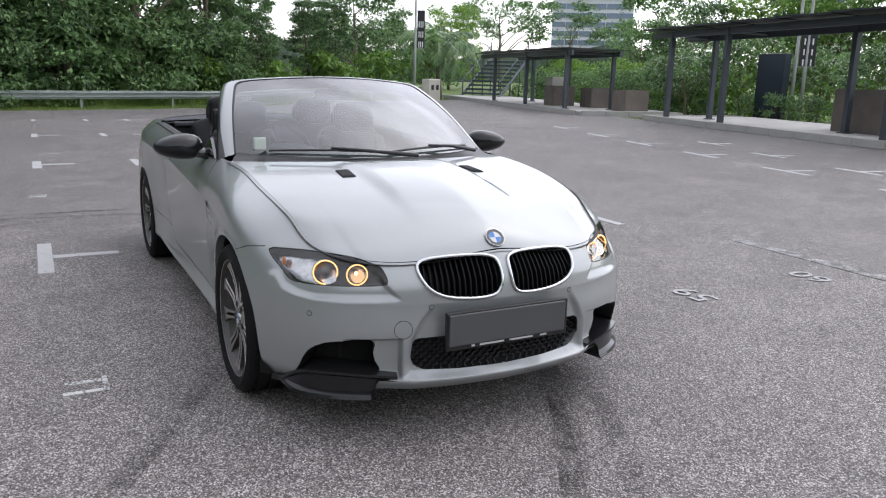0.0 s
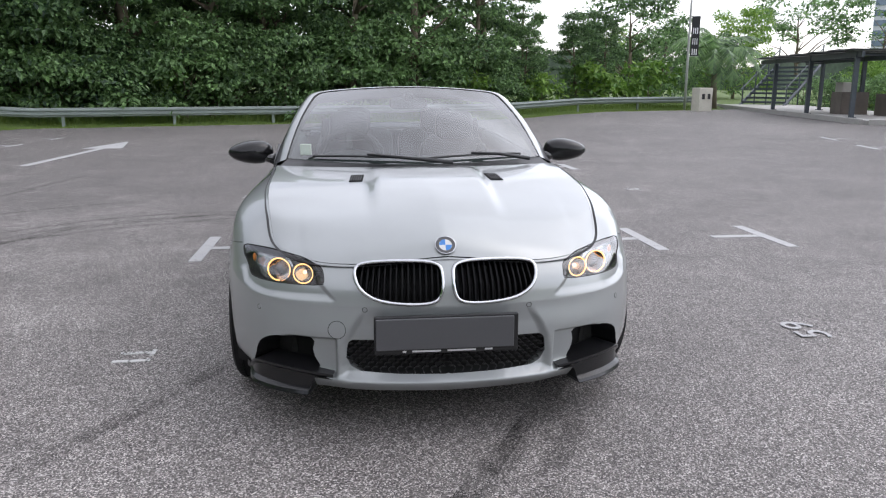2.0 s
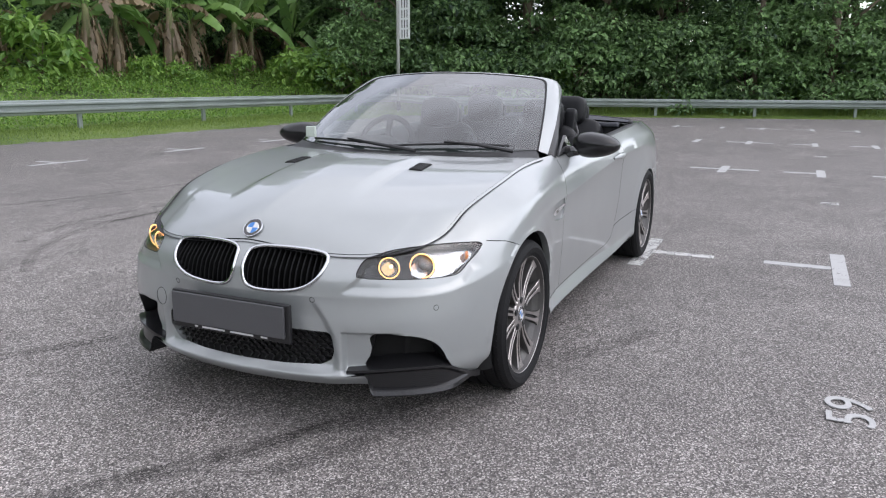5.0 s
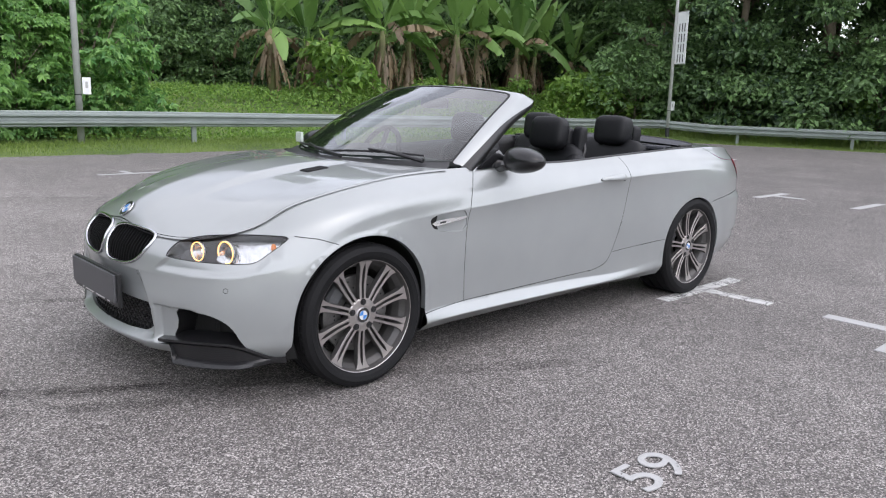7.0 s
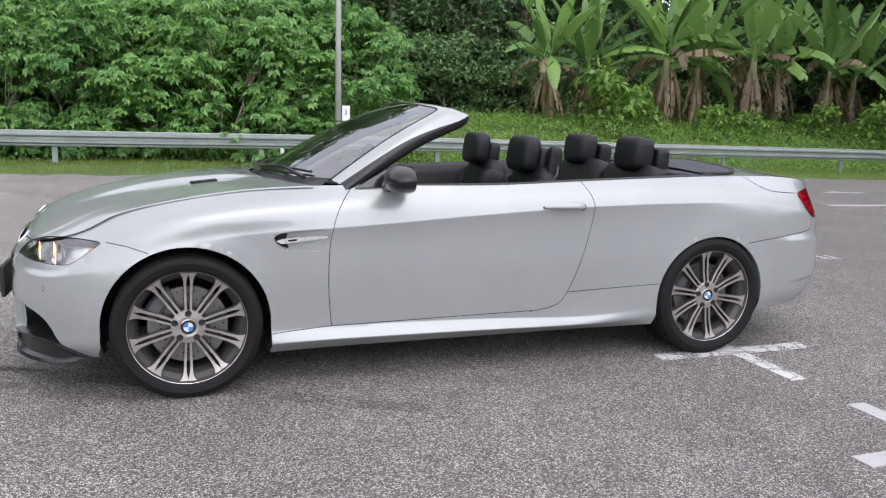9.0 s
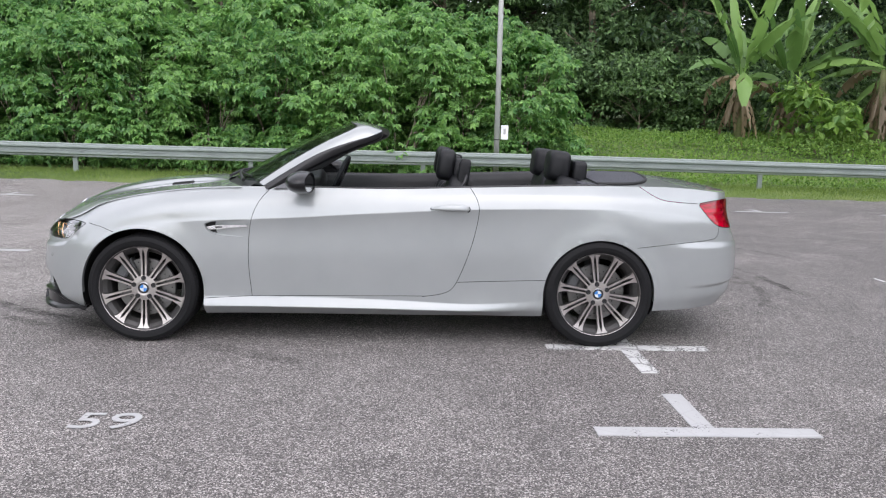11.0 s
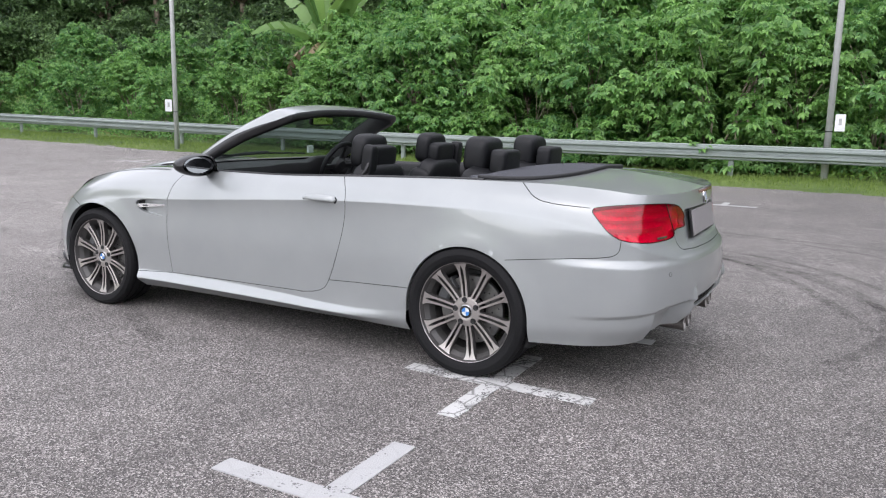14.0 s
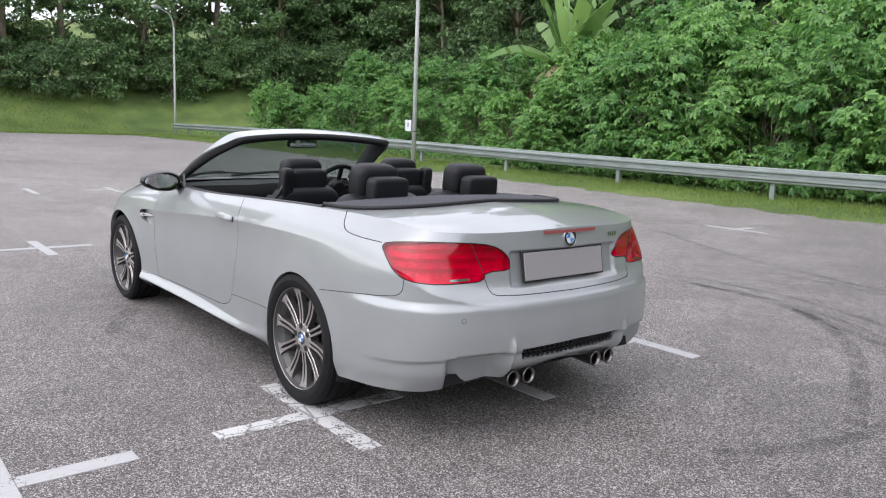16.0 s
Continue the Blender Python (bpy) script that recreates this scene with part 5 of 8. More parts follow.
# tail lamps
split = SEAM_BOOT_REAR
for side in (1, -1):
    tl = new("tail_lamp")
    tl.parent = car
    tagged(tl, "large glossy red tail lamp")
    patch("reflector", TAIL_LAMP, -0.03, RED_BACK, tl, side)
    patch("lens", TAIL_LAMP, 0.003, RED_LENS, tl, side).visible_shadow = False
    return_edge("inner_edge", TAIL_LAMP, 0.03, RED_DARK, tl, (side,))
    part("seal", ring_tube(TAIL_LAMP, 0.0, 0.0024, side), SEAL, tl)
    for z in (0.8, 0.84, 0.88):
        a, b = (-2.03, 0.42) if z > 0.82 else (-2.07, 0.56)
        band = dense(outline(("x", a, z + 0.008), ("r", b, z + 0.008), ("r", b, z - 0.008), ("x", a - 0.01, z - 0.008)), 0.015, True, 0)
        patch("light_strip", band, -0.018, RED_DARK, tl, side)
    line = dense(outline(("r", 0.545, 0.91), ("r", 0.49, 0.765)), 0.01)
    p = on_body(line[:, 0], line[:, 1], 0.004, side)
    part("split_line", tube(bmesh.new(), [tuple(q) for q in p], 0.002, 6), SEAL, tl)
    clear = dense(outline(("r", 0.65, 0.76), ("r", 0.56, 0.762), ("r", 0.565, 0.752), ("r", 0.65, 0.75)), 0.01, True, 0)
    patch("clear_strip", clear, 0.0045, REFLECTOR, tl, side)

# badges and plates
k = int(np.argmin(abs(BONNET[:, 0, 0] - 2.07)))
c = BONNET[k, 0]
slope = BONNET[k + 1, 0] - BONNET[k - 1, 0]
nrm = Vector((-slope[2], 0, slope[0])).normalized()
nrm = nrm if nrm.z > 0 else -nrm
roundel(car, 0.041, Matrix.Translation(Vector(c) + nrm * 0.004) @ nrm.to_track_quat("Y", "Z").to_matrix().to_4x4())
zr = 0.912
c = on_body(S_END, zr, 0.004)[0]
roundel(car, 0.041, Matrix.Translation(c) @ Vector((-1, 0, 0.12)).to_track_quat("Y", "Z").to_matrix().to_4x4())
for i, (y, w) in enumerate(((-0.30, 0.012), (-0.318, 0.012), (-0.336, 0.012), (-0.362, 0.026))):
    s = at_y(-y, 0.885, True)
    bar = dense([(s - w / 2, 0.922), (s + w / 2, 0.922), (s + w / 2, 0.9), (s - w / 2, 0.9)], 0.006, True, 0)
    patch("badge", bar, 0.004, CHROME, car, -1)
bm = bmesh.new()
box(bm, 2.235, -0.018, 0.447, 0.012, 0.53, 0.122, bevel=0.003)
plate = part("front_plate", bm, PLATE_F, car, "blank dark grey plate cover")
bm = bmesh.new()
box(bm, 2.22, -0.012, 0.44, 0.02, 0.555, 0.15, bevel=0.004)
part("plate_holder", bm, SATIN, plate)
for y0, w in ((-0.09, 0.11), (0.045, 0.11), (0.15, 0.03), (-0.175, 0.014)):
    bm = bmesh.new()
    box(bm, 2.2315, y0, 0.377, 0.002, w, 0.007)
    part("letter_bar", bm, WHITE, plate)
bm = bmesh.new()
box(bm, 0, 0, 0, 0.010, 0.53, 0.125, m=pose(-2.341, 0.03, 0.798, 0, 10, 0), bevel=0.003)
plate = part("rear_plate", bm, PLATE_R, car, "blank light grey plate cover")
bm = bmesh.new()
box(bm, 0, 0, 0, 0.010, 0.55, 0.142, m=pose(-2.336, 0.03, 0.798, 0, 10, 0), bevel=0.003)
part("plate_holder", bm, SATIN, plate)
for side in (1, -1):
    half = dense(outline(("r", 0.18, 0.952), ("r", 0.175, 0.938)) + [(S_END, 0.938), (S_END, 0.952)], 0.006, True, 0)
    patch("brake_light", half, 0.012, plain("dull_red_lens", (0.28, 0.07, 0.07), 0.25, coat=1), car, side, "slim high-level brake light")
    for y in (0.335, 0.235):
        bm = bmesh.new()
        m = Matrix.Translation((-2.178, side * y, 0.292)) @ Matrix.Rotation(math.pi / 2, 4, "Z")
        lathe(bm, [(0.03, 0.0), (0.036, 0.16), (0.0385, 0.168), (0.0385, 0.172), (0.033, 0.172), (0.031, 0.15), (0.03, 0.0)], 30, m=m)
        part("exhaust_tip", bm, plain("smoked_chrome", (0.22, 0.205, 0.195), 0.28, 1.0, spread=0.3), car, "round smoked-chrome tailpipe", smooth=True)
    # parking sensors, tow cover and lamp washer
    for s, z, r in ((at_y(0.321, 0.527), 0.527, 0.0105), (0.795, 0.5, 0.0105), (at_y(0.62, 0.59, True), 0.59, 0.0105)):
        p0 = on_body(s, z, 0.0005, side)[0]
        nn = Vector(body_normal(np.array([s]), np.array([z]))[0] * [1, side, 1])
        m = Matrix.Translation(p0) @ nn.to_track_quat("Y", "Z").to_matrix().to_4x4()
        bm = bmesh.new()
        lathe(bm, [(0.0001, 0.001), (r * 0.8, 0.001), (r * 0.86, -0.001), (r * 1.0, -0.001), (r * 1.05, 0.0006)], 18, m=m)
        sens = part("parking_sensor", bm, PAINT, car)
        bm = bmesh.new()
        lathe(bm, [(r * 0.84, 0.0008), (r * 1.02, 0.0008)], 18, m=m)
        part("gap_ring", bm, SEAL, sens)
    s = 0.754
    wash = [(s + 0.03 * math.cos(t), 0.572 + 0.011 * math.sin(t)) for t in np.linspace(0, 2 * math.pi, 20)]
    patch("washer_cover", np.array(wash), 0.002, PAINT, car, side)
cap = [(at_y(0.43, 0.445) + 0.035 * math.cos(t), 0.445 + 0.035 * math.sin(t)) for t in np.linspace(0, 2 * math.pi, 40)]
part("tow_cover_joint", ring_tube(np.array(cap), 0.0, 0.0012, -1), SEAL, car)

# door handles
for side, door in zip((1, -1), doors):
    bm = bmesh.new()
    rings = []
    for u in np.linspace(0, 1, 24):
        x = -0.345 - 0.232 * u
        thick = min(1.0, (0.16 + 1.9 * u) ** 0.6) * min(1.0, (1.002 - u) * 18) ** 0.5
        lift = 0.02 * min(1.0, 6 * u * (1 - u)) + 0.004
        z0 = 0.838 + 0.002 * u
        c = on_body(at_x(x, z0), z0, lift, side)[0]
        n_ = body_normal(np.array([at_x(x, z0)]), np.array([z0]))[0] * [1, side, 1]
        up = np.array([0, 0, 1.0]) - n_ * n_[2]
        rings.append([bm.verts.new(c + n_ * 0.011 * thick * math.copysign(abs(math.cos(a)) ** 0.8, math.cos(a)) + up * 0.0195 * thick * math.copysign(abs(math.sin(a)) ** 0.8, math.sin(a))) for a in np.linspace(0, 2 * math.pi, 17)[:-1]])
    for p0, p1 in zip(rings, rings[1:]):
        for j in range(16):
            bm.faces.new((p0[j], p0[(j + 1) % 16], p1[(j + 1) % 16], p1[j]))
    bm.faces.new(rings[0][::-1])
    bm.faces.new(rings[-1])
    bmesh.ops.recalc_face_normals(bm, faces=bm.faces)
    part("handle", bm, PAINT, door, smooth=True)
    patch("handle_cup", CUP, lambda v: -0.022 * smoothstep(1.0, 0.45, np.hypot((v[:, :1] - CUP_S) / 0.066, (v[:, 1:2] - 0.851) / 0.027)), PAINT, door, side)
    for x in (-0.352, -0.57):
        c = on_body(at_x(x, 0.838), 0.838, 0.001, side)[0]
        bm = bmesh.new()
        bmesh.ops.create_uvsphere(bm, u_segments=16, v_segments=10, radius=1, matrix=Matrix.Translation(c) @ Matrix.Diagonal((0.012, 0.005, 0.018 if x < -0.5 else 0.009, 1)))
        part("handle_gasket", bm, SEAL, door, smooth=True)


# windscreen and its frame
def screen_low(t):
    return np.stack([0.985 - 0.275 * t**2, 0.705 * t, 0.962 + 0.012 * t**2], -1)


def screen_top(t):
    return np.stack([0.205 - 0.085 * t**2, 0.553 * t, 1.35 - 0.035 * t**2], -1)


def screen_mid(a):
    lo, hi = screen_low(np.array([0.0]))[0], screen_top(np.array([0.0]))[0]
    p = lo + (hi - lo) * a[:, None]
    p[:, 2] += 0.03 * np.sin(math.pi * a)
    return p


def screen_side(a):
    lo, hi = screen_low(np.array([1.0]))[0], screen_top(np.array([1.0]))[0]
    p = lo + (hi - lo) * a[:, None]
    p[:, 2] += 0.022 * np.sin(math.pi * a)
    p[:, 1] += 0.012 * np.sin(math.pi * a)
    return p


g = coons(screen_low, screen_top, screen_mid, screen_side, 24, 20)
p, f, n = both_halves(g)
screen = new("windscreen")
screen.parent = car
glass = shell("pane", p, f, n, SCREEN_GLASS, screen)
glass.visible_shadow = False


def around(low_x, low_y, low_z, top_x, top_y, top_z, bow, crown):
    """One line of the frame: up the left pillar, across the header, down the right pillar."""
    a = np.linspace(0, 1, 40)
    leg = np.stack([low_x + (top_x - low_x) * a, low_y + (top_y - low_y) * a + 0.012 * np.sin(math.pi * a), low_z + (top_z - low_z) * a + bow * np.sin(math.pi * a)], -1)
    t = np.linspace(1, 0, 30)[1:]
    head = np.stack([top_x + crown[0] * (1 - t**2), top_y * t, top_z + crown[1] * (1 - t**2)], -1)
    half = np.concatenate([leg, head])
    full = np.concatenate([half, (half[:-1] * FLIP)[::-1]])
    d = np.concatenate([[0], np.cumsum(np.linalg.norm(np.diff(full, axis=0), axis=1))])
    tt = np.linspace(0, d[-1], 181)
    q = np.stack([np.interp(tt, d, full[:, i]) for i in range(3)], -1)
    return np.stack([soften(q[:, i], 3) for i in range(3)], -1)


L0 = around(0.71, 0.704, 0.972, 0.12, 0.552, 1.316, 0.022, (0.085, 0.035))
L1 = around(0.705, 0.725, 0.962, 0.10, 0.578, 1.322, 0.024, (0.085, 0.036))
L2 = around(0.665, 0.765, 0.94, 0.04, 0.605, 1.315, 0.03, (0.075, 0.036))
L3 = around(0.61, 0.79, 0.93, -0.045, 0.60, 1.29, 0.03, (0.06, 0.036))
L4 = around(0.60, 0.785, 0.92, -0.05, 0.59, 1.265, 0.022, (0.06, 0.036))
L5 = around(0.58, 0.76, 0.915, -0.03, 0.555, 1.255, 0.016, (0.06, 0.036))
L6 = around(0.66, 0.70, 0.95, 0.08, 0.535, 1.285, 0.018, (0.085, 0.036))


def strip_of(name, rows, material, parent, label="", smooth=True):
    v = np.concatenate(rows)
    k = len(rows[0])
    f = [(a * k + i, a * k + i + 1, (a + 1) * k + i + 1, (a + 1) * k + i) for a in range(len(rows) - 1) for i in range(k - 1)]
    return raw(name, v, f, material, parent, label, smooth)


for line in (L3, L4, L5):  # the pillars are slimmer than the header
    line[:, 0] += 0.042 * smoothstep(1.27, 1.12, line[:, 2])
LM = 0.6 * L0 + 0.4 * L1
# the silver band widens up the pillar and runs on along the header
share = np.interp(L2[:, 2], [0.94, 1.06, 1.15, 1.24, 1.28], [0.66, 0.98, 1.3, 1.75, 1.97])[:, None]
LB = L1 + (L2 - L1) * np.minimum(share, 1) + (L3 - L2) * np.maximum(share - 1, 0) + [0, 0, 0.002]
LC = L1 + (L2 - L1) * 0.5 * np.minimum(share, 1) + [0, 0, 0.003]
LD = np.where(share > 1, L2 + [0, 0, 0.003], 0.5 * (LC + LB) + [0, 0, 0.001])
strip_of("frame", [LM + [0, 0, 0.0005], L1, LC, LD, LB], PAINT, screen)
strip_of("glass_edge", [L0 - [0, 0, 0.004], L0 + [0, 0, 0.003], LM + [0, 0, 0.001]], SEAL, screen)
strip_of("roof_seal", [LB, 0.5 * (LB + L3) + [0, 0, 0.001], L3, L4 + [0, 0, 0.012], L4, 0.5 * (L4 + L5) - [0, 0, 0.012], L5], SATIN, screen)
inner = strip_of("inner_trim", [L5, 0.5 * (L5 + L6) - [0, 0, 0.004], L6, L0 - [0, 0, 0.006]], HEADLINER, screen, "grey cloth header trim")
# quarter lights between pillar, mirror and door top
for side in (1, -1):
    v = np.array([(0.61, 0.79, 0.935), (0.36, 0.80, 0.945), (0.44, 0.775, 1.03), (0.61, 0.775, 0.935), (0.36, 0.785, 0.945), (0.44, 0.76, 1.03)]) * [1, side, 1]
    raw("mirror_triangle", v, [(0, 1, 2), (3, 5, 4), (0, 3, 4, 1), (1, 4, 5, 2), (2, 5, 3, 0)], GLOSS_BLACK, car, smooth=False)

# cowl and wipers
t = np.linspace(0, 1, 30)
half = np.concatenate([(cowl(t) * FLIP)[::-1], cowl(t)[1:]])
lowg = np.concatenate([(screen_low(t) * FLIP)[::-1], screen_low(t)[1:]])
strip_of("cowl_panel", [half + [0.02, 0, -0.012], 0.5 * (half + lowg) - [0, 0, 0.012], lowg + [0.01, 0, -0.004], lowg - [0.02, 0, 0.01]], SATIN, car)
for y0, y1, lift in ((0.05, -0.56, 0.0), (0.58, 0.02, 0.003)):
    u = np.linspace(0, 1, 18)
    y = y0 + (y1 - y0) * u
    base = screen_low(abs(y) / 0.705)
    pts = np.stack([base[:, 0] - 0.012 - 0.05 * u * (1 - u) - lift, y, base[:, 2] + 0.022 + 0.05 * u * (1 - u) + lift], -1)
    w = part("wiper", tube(bmesh.new(), [tuple(q) for q in pts], [0.006] * 18, 6), SATIN, car)
    arm = [(base[0, 0] + 0.03, y0 + (0.04 if y0 > 0.3 else 0.12), 0.972), (base[4, 0] + 0.01, y[4], base[4, 2] + 0.036), tuple(pts[9] + [0, 0, 0.012])]
    part("arm", tube(bmesh.new(), arm, [0.011, 0.009, 0.006], 8), SATIN, w)

# bonnet vents
for side in (1, -1):
    gx, gy = BONNET[..., 0], BONNET[..., 1]
    near = (abs(gx - 1.285) < 0.06) & (abs(gy - 0.335) < 0.06)
    fit = np.linalg.lstsq(np.stack([gx[near] - 1.285, gy[near] - 0.335, np.ones(near.sum())], -1), BONNET[..., 2][near], rcond=None)[0]
    ax, ay, z = fit[0], side * fit[1], fit[2] + 0.004
    tilt = Matrix(((1, 0, 0, 1.285), (0, 1, 0, side * 0.335), (ax, ay, 1, z), (0, 0, 0, 1))) @ pose(0, 0, 0, 0, 0, 5 * side)
    bm = bmesh.new()
    box(bm, 0, 0, -0.003, 0.13, 0.064, 0.007, m=tilt, bevel=0.002)
    vent = part("bonnet_vent", bm, WELL, bonnet, "black slatted bonnet vent")
    for i in range(5):
        bm = bmesh.new()
        box(bm, 0, -0.022 + 0.011 * i, 0.001, 0.122, 0.003, 0.005, m=tilt)
        part("slat", bm, SATIN, vent)

# door mirrors
for side in (1, -1):
    bm = bmesh.new()
    m = Matrix.Translation((0.418, side * 0.935, 0.984)) @ pose(0, 0, 0, 0, 0, -8 * side)
    bmesh.ops.create_uvsphere(bm, u_segments=40, v_segments=24, radius=1)
    for v in bm.verts:
        c = v.co
        v.co = Vector([math.copysign(abs(q) ** 0.93, q) for q in c])
        v.co = Vector((v.co.x * 0.088, v.co.y * 0.128, v.co.z * 0.066 * (1 - 0.22 * v.co.y * side)))
    cut = bmesh.ops.bisect_plane(bm, geom=bm.verts[:] + bm.edges[:] + bm.faces[:], plane_co=(-0.048, 0, 0), plane_no=(-1, 0, 0), clear_outer=True)
    bm.transform(m)
    mir = part("door_mirror", bm, CARBON, car, "gloss black carbon door mirror", smooth=True)
    bm = bmesh.new()
    lathe(bm, [(0.0001, 0.0), (0.8, 0.0), (0.98, 0.03), (1.0, -0.1)], 36)
    bm.transform(m @ Matrix.Translation((-0.044, 0, 0)) @ Matrix.Diagonal((1, 0.106, 0.054, 1)) @ Matrix.Rotation(math.pi / 2, 4, "Z") @ Matrix.Diagonal((1, 0.05, 1, 1)))
    part("mirror_glass", bm, MIRROR_GLASS, mir)
    bm = bmesh.new()
    tube(bm, [(0.45, side * 0.79, 0.945), (0.45, side * 0.83, 0.95), (0.43, side * 0.87, 0.956)], [0.035, 0.026, 0.026], 12)
    part("arm", bm, GLOSS_BLACK, mir, smooth=True)


# cabin
def pillow(bm, cx, cy, cz, sx, sy, sz, tilt=0.0, power=0.45, turn=0.0):
    """A stuffed block with rounded edges."""
    m = pose(cx, cy, cz, 0, tilt, turn)
    tmp = bmesh.new()
    bmesh.ops.create_uvsphere(tmp, u_segments=28, v_segments=18, radius=1)
    vs = []
    for v in tmp.verts:
        c = v.co
        vs.append(bm.verts.new(m @ Vector((math.copysign(abs(c.x) ** power, c.x) * sx / 2, math.copysign(abs(c.y) ** power, c.y) * sy / 2, math.copysign(abs(c.z) ** power, c.z) * sz / 2))))
    tmp.verts.index_update()
    for f in tmp.faces:
        bm.faces.new([vs[v.index] for v in f.verts])
    tmp.free()
    return bm


def soft_part(name, parent, *args, material=None, **kw):
    return part(name, pillow(bmesh.new(), *args, **kw), material or LEATHER, parent, smooth=True)


for side in (1, -1):
    y = 0.37 * side
    seat = new("front_seat")
    seat.parent = car
    tagged(seat, "black leather front seat")
    soft_part("cushion", seat, -0.2, y, 0.5, 0.52, 0.52, 0.16, 6)
    soft_part("backrest", seat, -0.47, y, 0.75, 0.15, 0.46, 0.56, -14)
    soft_part("bolster", seat, -0.45, y + 0.2, 0.74, 0.17, 0.09, 0.44, -14)
    soft_part("bolster", seat, -0.45, y - 0.2, 0.74, 0.17, 0.09, 0.44, -14)
    soft_part("shoulder", seat, -0.52, y, 0.94, 0.1, 0.36, 0.12, -10)
    soft_part("headrest", seat, -0.445, y, 1.085, 0.12, 0.265, 0.205, -8, power=0.5)
    soft_part("headrest_back", seat, -0.53, y, 1.055, 0.09, 0.25, 0.14, -6, power=0.42)
    soft_part("belt_guide", seat, -0.555, y + 0.155 * side, 1.03, 0.075, 0.075, 0.2, -8, power=0.4)
    bm = bmesh.new()
    tube(bm, [(-0.58, y + 0.17 * side, 1.06), (-0.56, y + 0.2 * side, 0.98), (-0.5, y + 0.22 * side, 0.9)], 0.011, 8)
    part("belt", bm, SATIN, seat, smooth=True)
    rear = new("rear_headrest")
    rear.parent = car
    soft_part("pad", rear, -1.19, 0.33 * side, 1.09, 0.15, 0.265, 0.205, -6, power=0.48)
    soft_part("back_box", rear, -1.325, 0.33 * side, 1.055, 0.1, 0.235, 0.145, -4, power=0.36)
bench = new("rear_seat")
bench.parent = car
soft_part("cushion", bench, -0.92, 0, 0.58, 0.5, 1.1, 0.2, 4, power=0.3)
soft_part("backrest", bench, -1.2, 0.3, 0.82, 0.18, 0.56, 0.42, -16, power=0.35)
soft_part("backrest", bench, -1.2, -0.3, 0.82, 0.18, 0.56, 0.42, -16, power=0.35)

# side rails of the cockpit, with the door cards below them
for side in (1, -1):
    ss = np.linspace(at_x(0.66, 0.94), at_x(-1.42, 0.97), 90)
    e = top_edge(ss)
    q = np.array([1, side, 1.0])
    rows = [e * q + [0, 0, -0.006], e * q + [0, 0, 0.007], e * q + np.array([0, -0.014 * side, 0.01]), e * q + np.array([0, -0.022 * side, 0.002]), e * q + np.array([0, -0.05 * side, 0.004]), e * q + np.array([0, -0.085 * side, -0.012]), e * q + np.array([0, -0.1 * side, -0.06]), e * q + np.array([0, -0.1 * side, -0.45])]
    strip_of("belt_trim", rows[:4], SATIN, car)
    strip_of("door_card", rows[3:], TRIM, car)
bm = bmesh.new()
box(bm, -0.2, 0, 0.33, 2.4, 1.5, 0.06)
box(bm, 0.95, 0, 0.6, 0.06, 1.5, 0.6)
box(bm, -1.36, 0, 0.62, 0.1, 1.5, 0.7)
box(bm, -0.1, 0, 0.48, 1.0, 0.22, 0.3, bevel=0.03)
part("cabin_tub", bm, TRIM, car)
# dashboard
y = np.linspace(-0.72, 0.72, 60)
hump = 0.05 * np.exp(-(((y + 0.37) / 0.16) ** 4)) + 0.012 * np.exp(-((y / 0.2) ** 4))
xf = 0.985 - 0.275 * (y / 0.705) ** 2 - 0.03
rows = []
for u, dx, dz in ((0, 0, 0), (0.3, 0, 0.0), (0.7, 0, 0.4), (0.92, 0, 1.0), (1.0, 0, 1.0), (1.03, 0, 0.6), (0.98, 0, -1.6), (0.92, 0, -5)):
    x = xf + (0.46 - xf) * u
    rows.append(np.stack([x, y, 0.945 + 0.0 * y + (hump * dz if dz > 0 else 0.05 * dz)], -1))
strip_of("dashboard", rows, TRIM, car, "soft black dashboard with an instrument hood")
wheel_c = Matrix.Translation((0.335, -0.37, 0.925)) @ pose(0, 0, 0, 0, -24, 0) @ Matrix.Rotation(math.pi / 2, 4, "Z")
bm = bmesh.new()
ring = [(0.178 + 0.017 * math.cos(t), 0.017 * math.sin(t)) for t in (2 * math.pi * j / 12 for j in range(12))]
lathe(bm, ring, 48, True, wheel_c)
sw = part("steering_wheel", bm, LEATHER, car, "three-spoke black leather steering wheel", smooth=True)
bm = bmesh.new()
lathe(bm, [(0.0001, 0.03), (0.05, 0.026), (0.066, 0.01), (0.07, -0.02)], 28, m=wheel_c)
for a in (0, 180, 270):
    box(bm, 0.11, 0, 0, 0.13, 0.02, 0.035, m=wheel_c @ Matrix.Rotation(radians(a), 4, "Y"), bevel=0.006)
part("hub", bm, SATIN, sw)
bm = bmesh.new()
pillow(bm, 0.205, 0, 1.255, 0.035, 0.235, 0.07, -8, 0.5)
rv = part("interior_mirror", bm, SATIN, car, smooth=True)
bm = bmesh.new()
box(bm, 0.186, 0, 1.253, 0.004, 0.21, 0.052, m=Matrix(), bevel=0.0015)
part("mirror_glass", bm, MIRROR_GLASS, rv)
bm = bmesh.new()
pillow(bm, 0.215, 0, 1.293, 0.05, 0.06, 0.05, 20, 0.6)
part("mount", bm, SATIN, rv, smooth=True)
bm = bmesh.new()
box(bm, 0.78, -0.60, 1.025, 0.02, 0.06, 0.06, m=Matrix(), bevel=0.004)
permit = part("permit_holder", bm, plain("pale_card", (0.5, 0.56, 0.5), 0.5), screen, "small pale permit card behind the glass")
permit.matrix_basis = Matrix()

